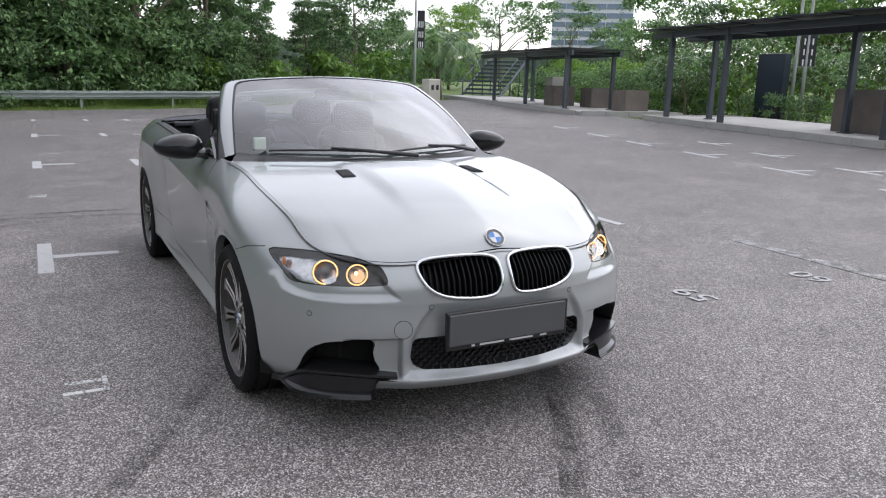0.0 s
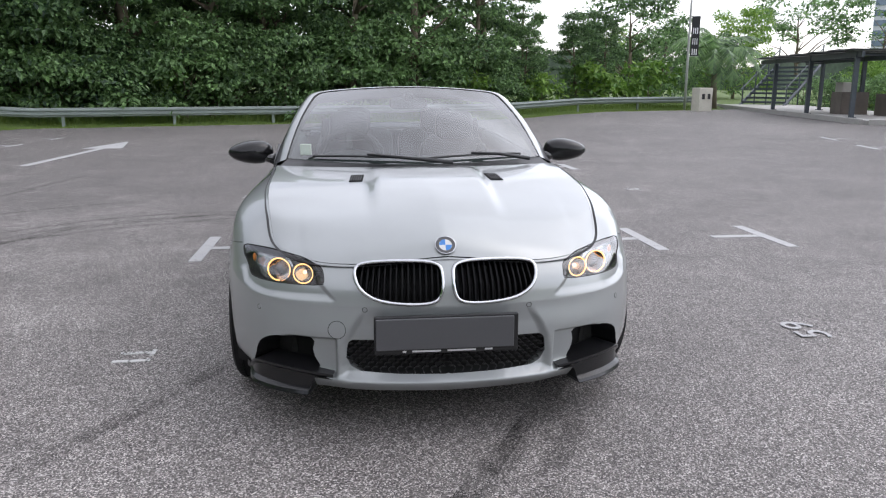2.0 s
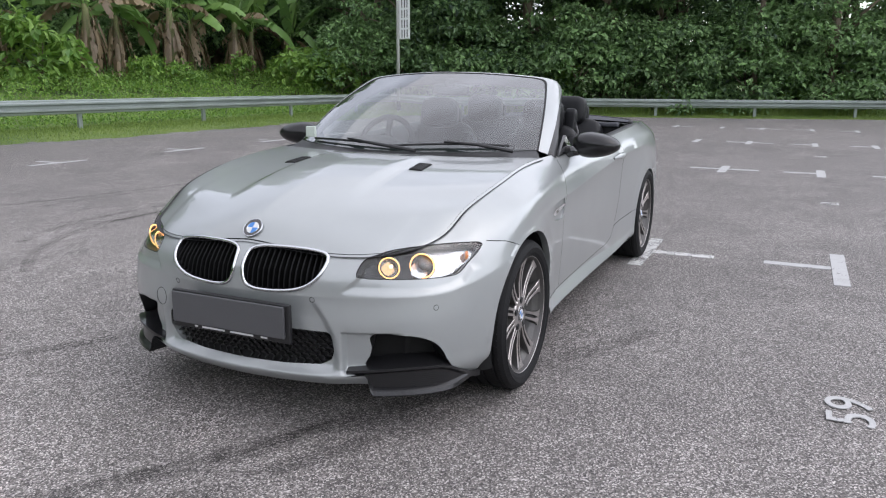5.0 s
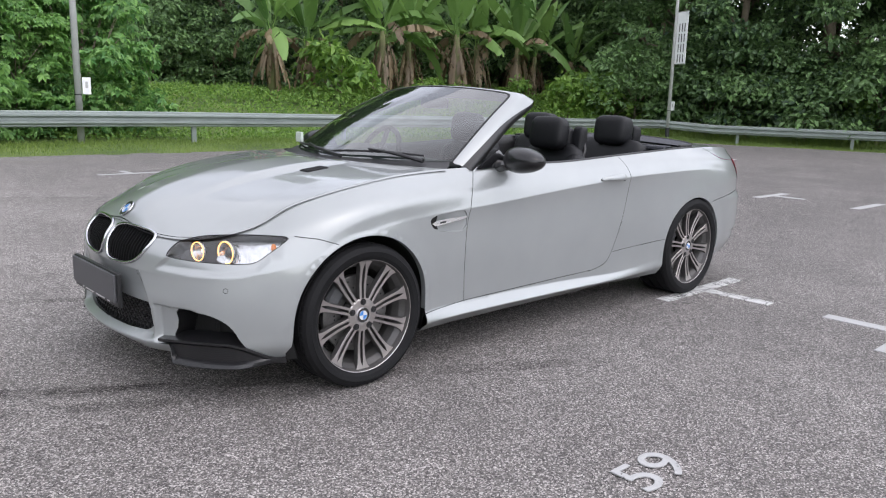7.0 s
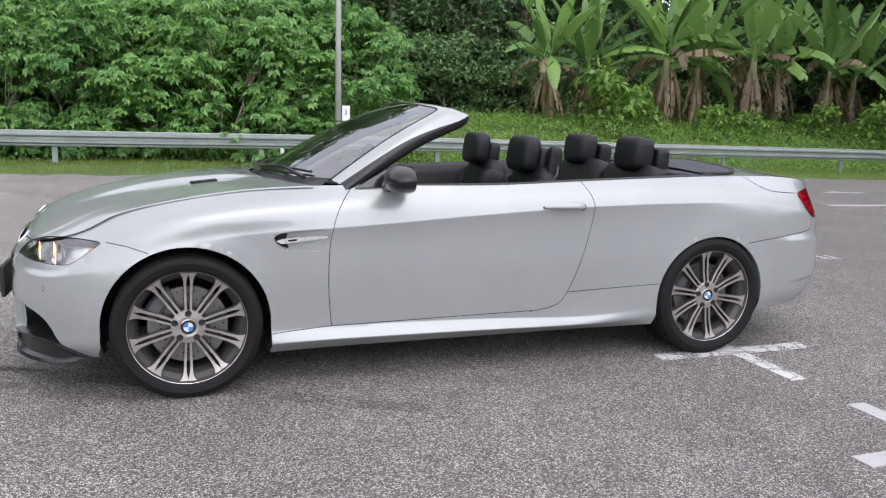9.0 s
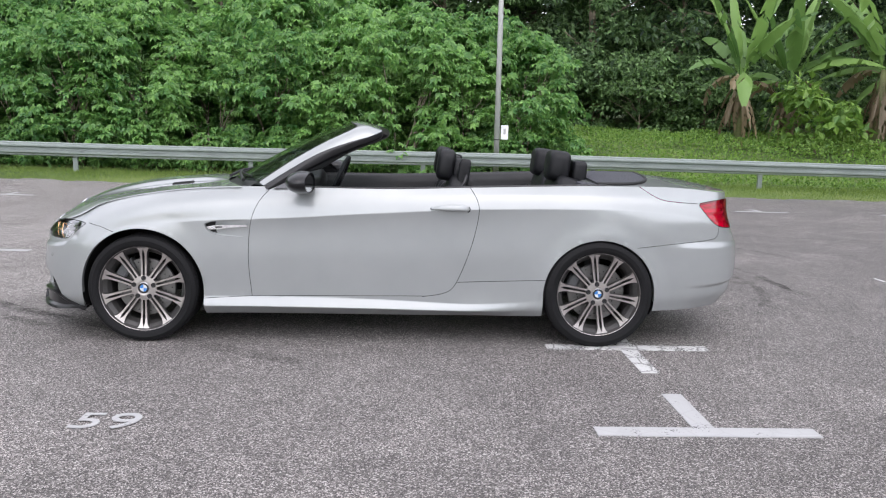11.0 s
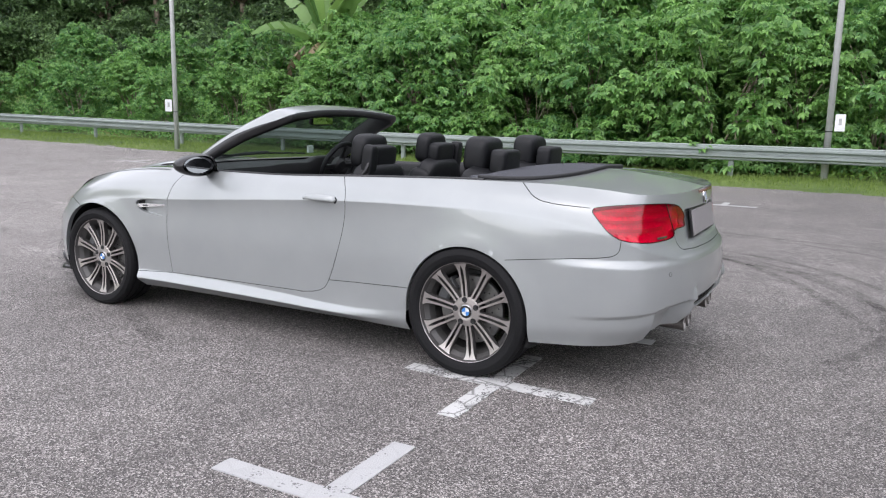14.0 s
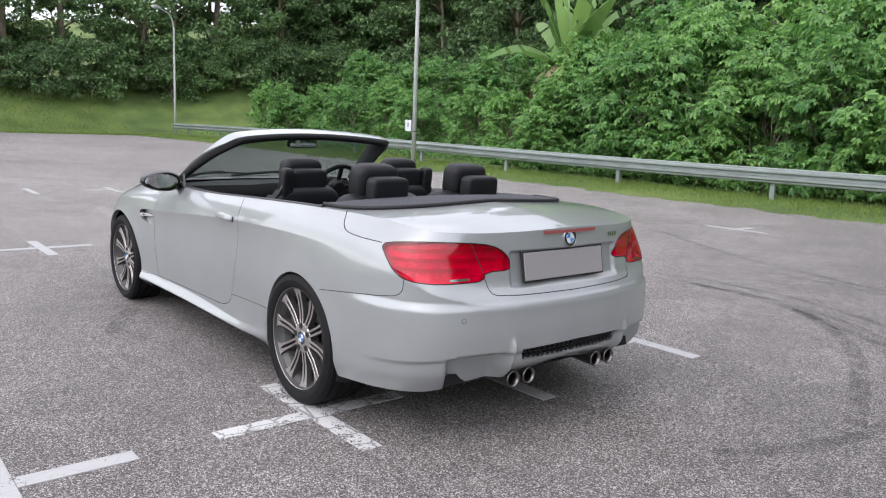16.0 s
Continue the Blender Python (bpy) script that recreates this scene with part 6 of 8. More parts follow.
# cloth cover over the folded roof
nt = 33
rows_t = []
na = 26
gridp = np.zeros((na, nt, 3))
for i in range(na):
    a = i / (na - 1)
    x = -1.37 - 0.43 * a
    half = 0.745 * (1 - a**3.2) ** (1 / 2.4) if a < 1 else 0.02
    t = np.linspace(0, 1, nt)
    yv = half * t
    gx = DECK[:, 0, 0]
    zz = np.zeros(nt)
    for j, yy in enumerate(yv):
        k = np.argmin((DECK[..., 0] - x) ** 2 + (DECK[..., 1] - yy) ** 2)
        near = np.argsort(((DECK[..., 0] - x) ** 2 + (DECK[..., 1] - yy) ** 2).ravel())[:4]
        d = ((DECK[..., 0] - x) ** 2 + (DECK[..., 1] - yy) ** 2).ravel()[near] + 1e-7
        zz[j] = (DECK[..., 2].ravel()[near] / d).sum() / (1 / d).sum()
    gridp[i] = np.stack([x + 0 * yv, yv, zz + 0.012], -1)
p, f, n = both_halves(gridp)
tonneau = shell("tonneau_cover", p, f, n, FABRIC, car, "dark grey cloth cover over the stowed roof")
rimp = np.concatenate([gridp[:, -1], (gridp[::-1, -1] * FLIP)[1:]])
part("seal", tube(bmesh.new(), [tuple(q) for q in rimp + [0, 0, -0.004]], 0.011, 8), SEAL, tonneau, smooth=True)
bm = bmesh.new()
box(bm, -1.34, 0, 0.985, 0.12, 1.36, 0.03, bevel=0.01)
part("rear_shelf", bm, FABRIC, car)


# ---- plants ----
def leaf_cloud(rng, at, out, size, stretch=1.35, droop=0.5):
    """Pointed, folded leaves at places, looking outwards: corners and triangles."""
    n = len(at)
    out = out / (np.linalg.norm(out, axis=1, keepdims=True) + 1e-9)
    tip = out * 0.8 + rng.normal(0, 0.6, (n, 3))
    tip[:, 2] -= droop
    tip /= np.linalg.norm(tip, axis=1, keepdims=True) + 1e-9
    up = out + rng.normal(0, 0.45, (n, 3)) + [0, 0, 0.8]
    side = np.cross(tip, up)
    side /= np.linalg.norm(side, axis=1, keepdims=True) + 1e-9
    nrm = np.cross(side, tip)
    s = (size * rng.uniform(0.65, 1.3, n))[:, None]
    mid = at + tip * s * stretch * 0.45
    v = np.stack([at, mid + side * s * 0.42 + nrm * s * 0.12, at + tip * s * stretch - nrm * s * 0.15, mid - side * s * 0.42 + nrm * s * 0.12], 1)
    k = np.arange(n)[:, None] * 4
    f = np.concatenate([k + [[0, 1, 2]], k + [[0, 2, 3]]])
    return v.reshape(-1, 3), f


def limbs(rng, bm, base, height, radius, count, spread):
    """A bent, tapered trunk with limbs; gives the limbs' ends."""
    n = 7
    lean = rng.normal(0, 0.05, 2)
    pts = [Vector((base[0] + lean[0] * height * (i / n) + rng.normal(0, 0.04) * i / n, base[1] + lean[1] * height * (i / n) + rng.normal(0, 0.04) * i / n, base[2] + height * i / n)) for i in range(n + 1)]
    tube(bm, pts, [radius * (1 - 0.8 * i / n) for i in range(n + 1)], 8)
    ends = [pts[-1]]
    for k in range(count):
        i = int(rng.integers(2, n))
        a = rng.uniform(0, 2 * math.pi)
        reach = spread * rng.uniform(0.6, 1.0) * (1.15 - 0.6 * i / n)
        d = Vector((math.cos(a), math.sin(a), rng.uniform(0.25, 0.9)))
        p = [pts[i], pts[i] + d * reach * 0.5 + Vector((0, 0, 0.1 * reach)), pts[i] + d * reach]
        r = radius * (1 - 0.8 * i / n)
        tube(bm, p, [r * 0.55, r * 0.35, r * 0.12], 6)
        ends.append(p[-1])
    return pts, ends


def build_tree(seed, height, width, leaves, leaf, material, name, low=0.08, blobs=46, clump=0.2):
    """A tree whose crown is made of many uneven clumps of leaves."""
    rng = np.random.default_rng(seed)
    tree = new(name)
    bm = bmesh.new()
    limbs(rng, bm, (0, 0, -0.3), height * 0.8, height * 0.022, 12, width * 0.42)
    part("trunk", bm, BARK, tree, smooth=True)
    vs, fs, k = [], [], 0
    for b in range(blobs):
        h = low + (1 - low) * rng.uniform(0, 1) ** 0.85
        reach = width / 2 * (0.95 - 0.75 * max(0, h - 0.45) ** 1.3) * rng.uniform(0.35, 1.0) ** 0.6
        a = rng.uniform(0, 2 * math.pi)
        c = np.array([reach * math.cos(a), reach * math.sin(a), h * height])
        r = width * clump * rng.uniform(0.6, 1.25)
        n = int(leaves / blobs * rng.uniform(0.7, 1.3))
        d = rng.normal(0, 1, (n, 3))
        d[:, 2] = abs(d[:, 2]) * 0.9 - 0.25
        d /= np.linalg.norm(d, axis=1, keepdims=True)
        at = c + d * (r * rng.uniform(0.55, 1.08, n)[:, None]) * [1, 1, 0.62]
        at[:, 2] = np.maximum(at[:, 2], 0.05)
        v, f = leaf_cloud(rng, at, d, leaf)
        vs.append(v), fs.append(f + k)
        k += len(v)
    raw("crown", np.concatenate(vs), np.concatenate(fs), material, tree, smooth=False)
    return tree


def build_shrub(seed, height, width, count):
    """A tall shrub with hand-shaped leaves on thin forked stems."""
    rng = np.random.default_rng(seed)
    shrub = new("cassava_shrub")
    bm = bmesh.new()
    tops = []
    for k in range(7):
        a, r = rng.uniform(0, 2 * math.pi), rng.uniform(0.1, 0.5) * width / 2
        p0 = Vector((0.25 * r * math.cos(a), 0.25 * r * math.sin(a), -0.1))
        p1 = Vector((r * math.cos(a), r * math.sin(a), height * rng.uniform(0.3, 0.45)))
        tube(bm, [p0, (p0 + p1) / 2 + Vector((rng.normal(0, 0.08), rng.normal(0, 0.08), 0)), p1], [0.035, 0.03, 0.024], 6)
        for j in range(3):
            b = a + rng.uniform(-1.2, 1.2)
            p2 = p1 + Vector((math.cos(b) * width * 0.2, math.sin(b) * width * 0.2, height * rng.uniform(0.2, 0.5)))
            tube(bm, [p1, (p1 + p2) / 2 + Vector((0, 0, 0.08)), p2], [0.022, 0.016, 0.008], 5)
            tops.append(np.array(p2))
    part("stem", bm, plain("pale_bark", (0.24, 0.2, 0.15), 0.8, spread=0.3), shrub, smooth=True)
    vs, fs, k = [], [], 0
    for b in range(74):
        h = rng.uniform(0.02, 1.0) if b < 60 else rng.uniform(0.02, 0.3)
        rad = width / 2 * math.sqrt(max(0.05, 1 - (max(0, h - 0.35) / 0.72) ** 2)) * rng.uniform(0.5, 1.0)
        a = rng.uniform(0, 2 * math.pi)
        c = np.array([rad * math.cos(a), rad * math.sin(a), h * height]) if b >= len(tops) else tops[b]
        n = int(count / 74)
        d = rng.normal(0, 1, (n, 3))
        d[:, 2] = abs(d[:, 2]) * 0.9 - 0.2
        d /= np.linalg.norm(d, axis=1, keepdims=True)
        at = c + d * (0.15 * width * rng.uniform(0.5, 1.15, n)[:, None]) * [1, 1, 0.85]
        at[:, 2] = np.maximum(at[:, 2], 0.04)
        # each leaf: leaflets spread like fingers, hanging a little
        fwd = d * [1, 1, 0.3] + rng.normal(0, 0.35, (n, 3)) - [0, 0, 0.45]
        fwd /= np.linalg.norm(fwd, axis=1, keepdims=True)
        up = np.array([0, 0, 0.75]) + rng.normal(0, 0.35, (n, 3)) + d * 1.0
        right = np.cross(fwd, up)
        right /= np.linalg.norm(right, axis=1, keepdims=True)
        upn = np.cross(right, fwd)
        size = rng.uniform(0.14, 0.26, n)[:, None]
        for ang, ln in ((-105, 0.6), (-62, 0.85), (-22, 1.0), (22, 1.0), (62, 0.85), (105, 0.6)):
            t = radians(ang)
            q = fwd * math.cos(t) + right * math.sin(t)
            w = -fwd * math.sin(t) + right * math.cos(t)
            tip = at + q * size * ln - upn * size * 0.32 * ln
            mid = at + q * size * ln * 0.6 + upn * size * 0.03
            v = np.stack([at, mid + w * size * 0.25, tip, mid - w * size * 0.25], 1)
            kk = np.arange(n)[:, None] * 4 + k
            vs.append(v.reshape(-1, 3))
            fs.append(np.concatenate([kk + [[0, 1, 2]], kk + [[0, 2, 3]]]))
            k += 4 * n
    raw("crown", np.concatenate(vs), np.concatenate(fs), CASSAVA, shrub, smooth=False)
    return shrub


def build_banana(seed, height, leaves, dead):
    """A banana plant: a thick stem, long arching split leaves, and dry leaves hanging round it."""
    rng = np.random.default_rng(seed)
    plant = new("banana_plant")
    bm = bmesh.new()
    stem = height * 0.4
    tube(bm, [(0, 0, -0.2), (0.02, 0.03, stem * 0.5), (0.05, 0.02, stem)], [0.17, 0.14, 0.09], 12)
    part("stem", bm, plain("banana_stem", (0.14, 0.15, 0.06), 0.7, spread=0.4, scale=4), plant, smooth=True)

    def blade(name, a, rise, length, width, droop, material, start, ragged):
        n = 26
        d = np.array([math.cos(a), math.sin(a), 0.0])
        sd = np.array([-math.sin(a), math.cos(a), 0.0])
        v, f = [], []
        p, slope = np.array([0.05, 0.02, start]) + d * (0.13 if material == DEAD_LEAF else 0.03), rise
        for i in range(n + 1):
            u = i / n
            w = width * (1 - 0.22 * ragged * rng.uniform()) * (0.1 if u < 0.2 else 0.1 + 0.9 * math.sin(math.pi * min(1, (u - 0.18) / 0.84) ** 0.8) ** 0.7)
            sag = 0.35 * w + ragged * rng.uniform(0, 0.25) * w
            v += [p + sd * w / 2 - [0, 0, sag], p, p - sd * w / 2 - [0, 0, sag + ragged * rng.uniform(-0.1, 0.2) * w]]
            step = d * math.cos(slope) + np.array([0, 0, math.sin(slope)])
            p = p + step * length / n
            slope -= droop / n
        for i in range(n):
            for j in range(2):
                if ragged and rng.uniform() < 0.2 * ragged:
                    continue
                f.append((3 * i + j, 3 * i + j + 1, 3 * i + j + 4, 3 * i + j + 3))
        raw(name, v, f, material, plant)

    for k in range(leaves):
        a = 2.4 * k + rng.uniform(-0.4, 0.4)
        old = k % 4 == 3
        blade("leaf", a, rng.uniform(0.4, 0.8) if old else rng.uniform(0.95, 1.5), height * rng.uniform(0.46, 0.66), rng.uniform(0.44, 0.66), rng.uniform(1.2, 2.0) if old else rng.uniform(0.15, 1.1), BANANA, stem * rng.uniform(0.88, 1.0), 0.5)
    for k in range(dead):
        a = 2.4 * k + 1.0 + rng.uniform(-0.4, 0.4)
        if k < 3:  # half-dry leaves, still spread out
            blade("dry_leaf", a, rng.uniform(0.3, 0.8), height * rng.uniform(0.26, 0.36), rng.uniform(0.35, 0.5), rng.uniform(1.4, 2.4), DEAD_LEAF, stem * rng.uniform(0.9, 1.05), 1.0)
        else:
            blade("dry_leaf", a, rng.uniform(-1.45, -0.9), stem * rng.uniform(0.5, 0.85), rng.uniform(0.1, 0.24), rng.uniform(0.3, 0.7), DEAD_LEAF, stem * rng.uniform(0.78, 1.0), 1.0)
    return plant


def build_palm(seed, height, fronds, reach):
    rng = np.random.default_rng(seed)
    palm = new("coconut_palm")
    bm = bmesh.new()
    tube(bm, [(0, 0, -0.3), (0.1, 0, height * 0.5), (0.15, 0.05, height)], [0.2, 0.16, 0.13], 10)
    part("trunk", bm, BARK, palm, smooth=True)
    for k in range(fronds):
        a, rise, droop = 2.4 * k, rng.uniform(0.0, 1.25), rng.uniform(1.2, 2.2)
        d, sd = np.array([math.cos(a), math.sin(a), 0]), np.array([-math.sin(a), math.cos(a), 0])
        p, slope, v, f = np.array([0.15, 0.05, height]), rise, [], []
        for i in range(26):
            u = i / 25
            step = d * math.cos(slope) + np.array([0, 0, math.sin(slope)])
            q = p + step * reach / 26
            ln = 0.95 * math.sin(math.pi * min(1, 0.12 + u * 0.85)) ** 0.7
            for sg in (1, -1):
                k0 = len(v)
                tip = p + sd * sg * ln * 0.75 + step * ln * 0.35 - np.array([0, 0, ln * rng.uniform(0.35, 0.75)])
                v += [p - step * 0.03, p + step * 0.1, tip]
                f.append((k0, k0 + 1, k0 + 2))
            p, slope = q, slope - droop / 26
        raw("frond", v, f, FOREST, palm, smooth=False)
    return palm


def scatter_leaves(name, seed, n, where, size, material, lift, label, category, blades=False):
    """Low growth over a stretch of ground, as one mesh."""
    rng = np.random.default_rng(seed)
    x, y = where(rng, n)
    z = ground_z(x, y) - 0.04
    tall = lift(x, y) * (0.6 + 0.8 * np.array([noise.noise((a * 0.7, b * 0.7, seed)) * 0.5 + 0.5 for a, b in zip(x.tolist(), y.tolist())]))
    if blades:
        a = rng.uniform(0, 2 * math.pi, n)
        h = tall * rng.uniform(0.5, 1.3, n)
        w = size * rng.uniform(0.6, 1.2, n)
        b0 = np.stack([x, y, z], -1)
        side = np.stack([np.cos(a), np.sin(a), 0 * a], -1) * w[:, None]
        bend = rng.normal(0, 0.35, (n, 3)) * h[:, None]
        bend[:, 2] = h
        v = np.stack([b0 - side, b0 + side, b0 + bend], 1).reshape(-1, 3)
        f = np.arange(3 * n).reshape(-1, 3)
    else:
        at = np.stack([x, y, z + tall * rng.uniform(0.0, 1.0, n) ** 0.5], -1)
        v, f = leaf_cloud(rng, at, rng.normal(0, 0.5, (n, 3)) + [0, 0.35, 0.9], size, 1.3, 0.1)
    ob = raw(name, v, f, material, smooth=False)
    return tagged(ob, label, category, kind="stuff")


rngp = np.random.default_rng(11)


def plant(proto, places, label, category, group, grow=(0.85, 1.15)):
    """Sets a plant and its copies about; the first stands at the first place."""
    for i, (x, y, k) in enumerate(places):
        s = k * rngp.uniform(*grow)
        m = pose(x, y, on_ground(x, y) - 0.05, 0, 0, rngp.uniform(0, 360))
        ob = proto[i % len(proto)] if i < len(proto) else copy_thing(proto[i % len(proto)], m)
        ob.matrix_basis = m @ Matrix.Diagonal((s, s, s * rngp.uniform(0.92, 1.08), 1))
        tagged(ob, label, category, group)


forest = [build_tree(21 + i, 11.5 + 1.2 * i, 6.5, 11500, 0.2, FOREST, "forest_tree", low=0.04, blobs=95, clump=0.13) for i in range(4)]
places = []
for row, (off, gap) in enumerate(((3.6, 3.3), (7.5, 3.8), (12.5, 4.5))):  # beyond the far rail
    t = -0.5 - row
    while t < 33:
        places.append((-24.5 - 0.356 * t - 0.934 * off + rngp.normal(0, 0.5), -13.8 + 0.934 * t - 0.356 * off + rngp.normal(0, 0.5), (0.95 if row == 0 else 1.15) * (1 if t < 21 else 0.74 if t < 25.5 else 0.42)))
        t += gap
for row, (y0, gap) in enumerate(((-34, 3.6), (-39, 4.2), (-45, 5.0))):  # behind the shrubs
    x = -52.0
    while x < 62:
        push = 4.0 * smoothstep(-2, -20, x) * (row == 0)
        places.append((x + rngp.normal(0, 0.6), y0 + 3 * math.sin(x * 0.13) + push + rngp.normal(0, 0.8), (1.0, 1.2, 1.35)[row]))
        x += gap
for row, (x0, gap) in enumerate(((53, 3.8), (59, 4.8))):  # on the bank
    y = -34.0
    while y < 22:
        places.append((x0 + rngp.normal(0, 0.7), y + rngp.normal(0, 0.5), (0.95, 1.2)[row]))
        y += gap
plant(forest, places, "dense dark-green tree with creepers at the edge of the woods", "tree", "trees of the woods")

under = [build_tree(31 + i, 4.2, 5.6, 4200, 0.19, FOREST, "understory_bush", low=0.02, blobs=44, clump=0.17) for i in range(2)]
places = []
t = -1.5
while t < 26:
    places.append((-24.5 - 0.356 * t - 0.934 * 3.0 + rngp.normal(0, 0.4), -13.8 + 0.934 * t - 0.356 * 3.0 + rngp.normal(0, 0.4), 0.9 * (1 if t < 22 else 0.7)))
    t += 2.3
x = -46.0
while x < 58:
    push = 4.0 * float(smoothstep(-2, -20, x))
    places.append((x, -31.5 + 3 * math.sin(x * 0.13) + push + rngp.normal(0, 0.5), 0.95))
    places.append((x + 1.6, -36.5 + rngp.normal(0, 0.5), 1.2))
    x += 3.2
y = -33.0
while y < 20:
    places.append((51.5 + rngp.normal(0, 0.5), y, 0.8))
    y += 2.6
plant(under, places, "dense dark-green bush below the trees", "bush", "undergrowth of the woods")

shrubs = [build_shrub(41 + i, 3.8, 3.6, 1900) for i in range(3)]
places = []
x = -3.2
while x < 13.5:
    places.append((x, -16.4 + rngp.normal(0, 0.25), 0.9 + 0.1 * math.sin(x)))
    places.append((x + 0.8, -18.6 + rngp.normal(0, 0.3), 1.15))
    x += 1.75
for x, y, k in ((12.5, -17.0, 0.75), (15, -16.6, 0.62), (17.5, -17.2, 0.62), (20.5, -16.6, 0.66), (23, -17.4, 0.7), (26, -16.8, 0.7), (29, -17.5, 0.72), (32.5, -17, 0.72), (19, -20, 0.9), (25, -21, 0.95), (31, -21.5, 0.95), (11.5, -21.5, 1.35), (6.5, -22, 1.4), (2, -22, 1.3), (36, -18, 0.7), (16, -22, 1.1)):
    places.append((x, y, k))
plant(shrubs, places, "leafy green shrub with hand-shaped leaves behind the barrier", "shrub", "shrubs behind the barrier", (0.9, 1.1))

bananas = [build_banana(61, 6.0, 13, 30), build_banana(62, 5.8, 14, 34), build_banana(63, 5.6, 12, 26)]
plant(bananas, [(-12.2, -23.2, 1.12), (-17.3, -23.0, 1.25), (-21.6, -22.8, 1.3), (-19.4, -23.6, 1.2), (-25.4, -22.6, 1.25), (-23.4, -23.4, 1.2), (-14.6, -24.4, 1.0), (-27.6, -23.4, 1.1), (-29.5, -22.4, 1.0)], "banana plant with split green leaves and dry brown ones", "banana plant", "banana plants at the wood's edge", (0.92, 1.08))
lone = copy_thing(bananas[0], pose(14.4, -18.6, on_ground(14.4, -18.6)))
lone.matrix_basis = pose(14.4, -18.6, on_ground(14.4, -18.6), 0, 0, 40) @ Matrix.Diagonal((1.25, 1.25, 1.3, 1))
tagged(lone, "single banana plant with upright light-green leaves among shrubs", "banana plant", "banana plants at the wood's edge")

# light bushes with large leaves in front of the dark trees
heart = [build_tree(81 + i, 2.6, 3.4, 750, 0.3, LIGHT_LEAF, "broadleaf_bush", low=0.05, blobs=26, clump=0.2) for i in range(2)]
plant(heart, [(-26.5, -17.5, 0.9), (-29.8, -12.5, 0.8), (-30.4, -8.6, 0.75), (-31.5, -3.5, 0.5), (-33.4, 1.0, 0.5), (-35.0, 6.0, 0.6), (-36.6, 10.0, 0.7), (-25.0, -19.0, 0.7), (-18.8, -21.4, 0.5), (-20.4, -21.0, 0.45), (-28.4, -15.0, 0.8), (-14.6, -22.2, 0.75), (-15.8, -21.8, 0.5), (-23.6, -21.2, 0.55), (-27.5, -21.0, 0.8), (-38, 13.5, 0.8), (-39, 17, 0.9)], "light-green bush with broad leaves", "bush", "bushes before the trees")

# trees beyond the shelters
far_trees = [build_tree(91 + i, 8.5, 8.0, 6000, 0.22, LIGHT_LEAF if i == 2 else FOREST, "broad_tree", low=0.06, blobs=64, clump=0.13) for i in range(3)]
plant(far_trees, [(-51.5, 20.5, 0.95), (-56, 24.5, 0.85), (-47, 37, 0.4), (-43, 41, 0.8), (-39, 43, 0.8), (-35, 46, 0.95), (-40, 55, 1.15), (-33, 50, 1.05), (-29, 47, 1.0), (-26, 52, 1.1), (-22, 48, 0.95), (-18, 50, 1.0), (-13, 48, 1.0), (-8, 47, 1.0), (-3, 48, 1.05), (-48, 47, 1.0), (-54, 41, 0.4), (-60, 33, 0.7), (-64, 28, 0.7), (-58, 30, 0.6), (-62, 22, 0.65), (-68, 35, 0.7)], "green tree beyond the car park", "tree", "trees beyond the shelters")
hedge = []
for k in range(46):
    t, o = -12 + 0.98 * k + rngp.uniform(-0.3, 0.3), 5.2 + 2.2 * (k % 2) + rngp.uniform(-0.4, 0.4)
    hedge.append((-31.5 + 0.975 * t + 0.222 * o, 21.2 - 0.222 * t + 0.975 * o, (0.5 + 0.16 * (k % 2)) * (0.55 if 11 < t < 25 else 1)))
hedge_bush = [build_tree(86 + i, 3.4, 4.4, 1500, 0.2, (FOREST, LIGHT_LEAF)[i], "hedge_bush", low=0.02, blobs=30, clump=0.17) for i in range(2)]
plant(hedge_bush, hedge, "green bush behind the shelters", "bush", "bushes behind the shelters")
rain = build_tree(97, 9.0, 11.0, 2600, 0.22, FOREST, "rain_tree", low=0.55, blobs=34, clump=0.09)
plant([rain], [(-67, 43, 1.05), (-62, 48, 0.9)], "wide thin-crowned tree against the sky", "tree", "trees beyond the shelters")
palm = build_palm(99, 3.2, 24, 3.3)
plant([palm], [(-38.0, 20.6, 1.0)], "coconut palm with drooping yellow-green fronds", "palm tree", "", (1, 1))
WHITE_FLOWER = plain("white_blossom", (0.8, 0.8, 0.72), 0.6, spread=0.05)


def build_frangipani(seed):
    t = build_tree(seed, 3.0, 3.4, 1100, 0.16, FOREST, "frangipani_tree", low=0.35, blobs=26, clump=0.16)
    rng = np.random.default_rng(seed)
    crown = next(c for c in t.children if c.name.startswith("crown"))
    v = np.array([tuple(q.co) for q in crown.data.vertices])[::4]
    pick = v[rng.choice(len(v), 150, replace=False)]
    vv, ff = leaf_cloud(rng, np.repeat(pick, 4, 0) + rng.normal(0, 0.04, (600, 3)), rng.normal(0, 1, (600, 3)) + [0, 0, 0.6], 0.065, 1.1, 0.0)
    tagged(raw("blossom", vv, ff, WHITE_FLOWER, t, smooth=False), "white blossom", kind="stuff")
    return t


frangi = [build_frangipani(101), build_frangipani(102)]
plant(frangi, [(-19.4, 22.5, 1.0), (-19.0, 25.3, 1.05), (-15.5, 25.6, 0.95), (-12.6, 24.6, 0.9), (-22.5, 25, 0.95)], "frangipani tree with white blossom", "tree", "frangipani trees", (0.95, 1.05))


# low growth
def band(x0, x1, y0, y1):
    return lambda rng, n: (rng.uniform(x0, x1, n), rng.uniform(y0, y1, n))


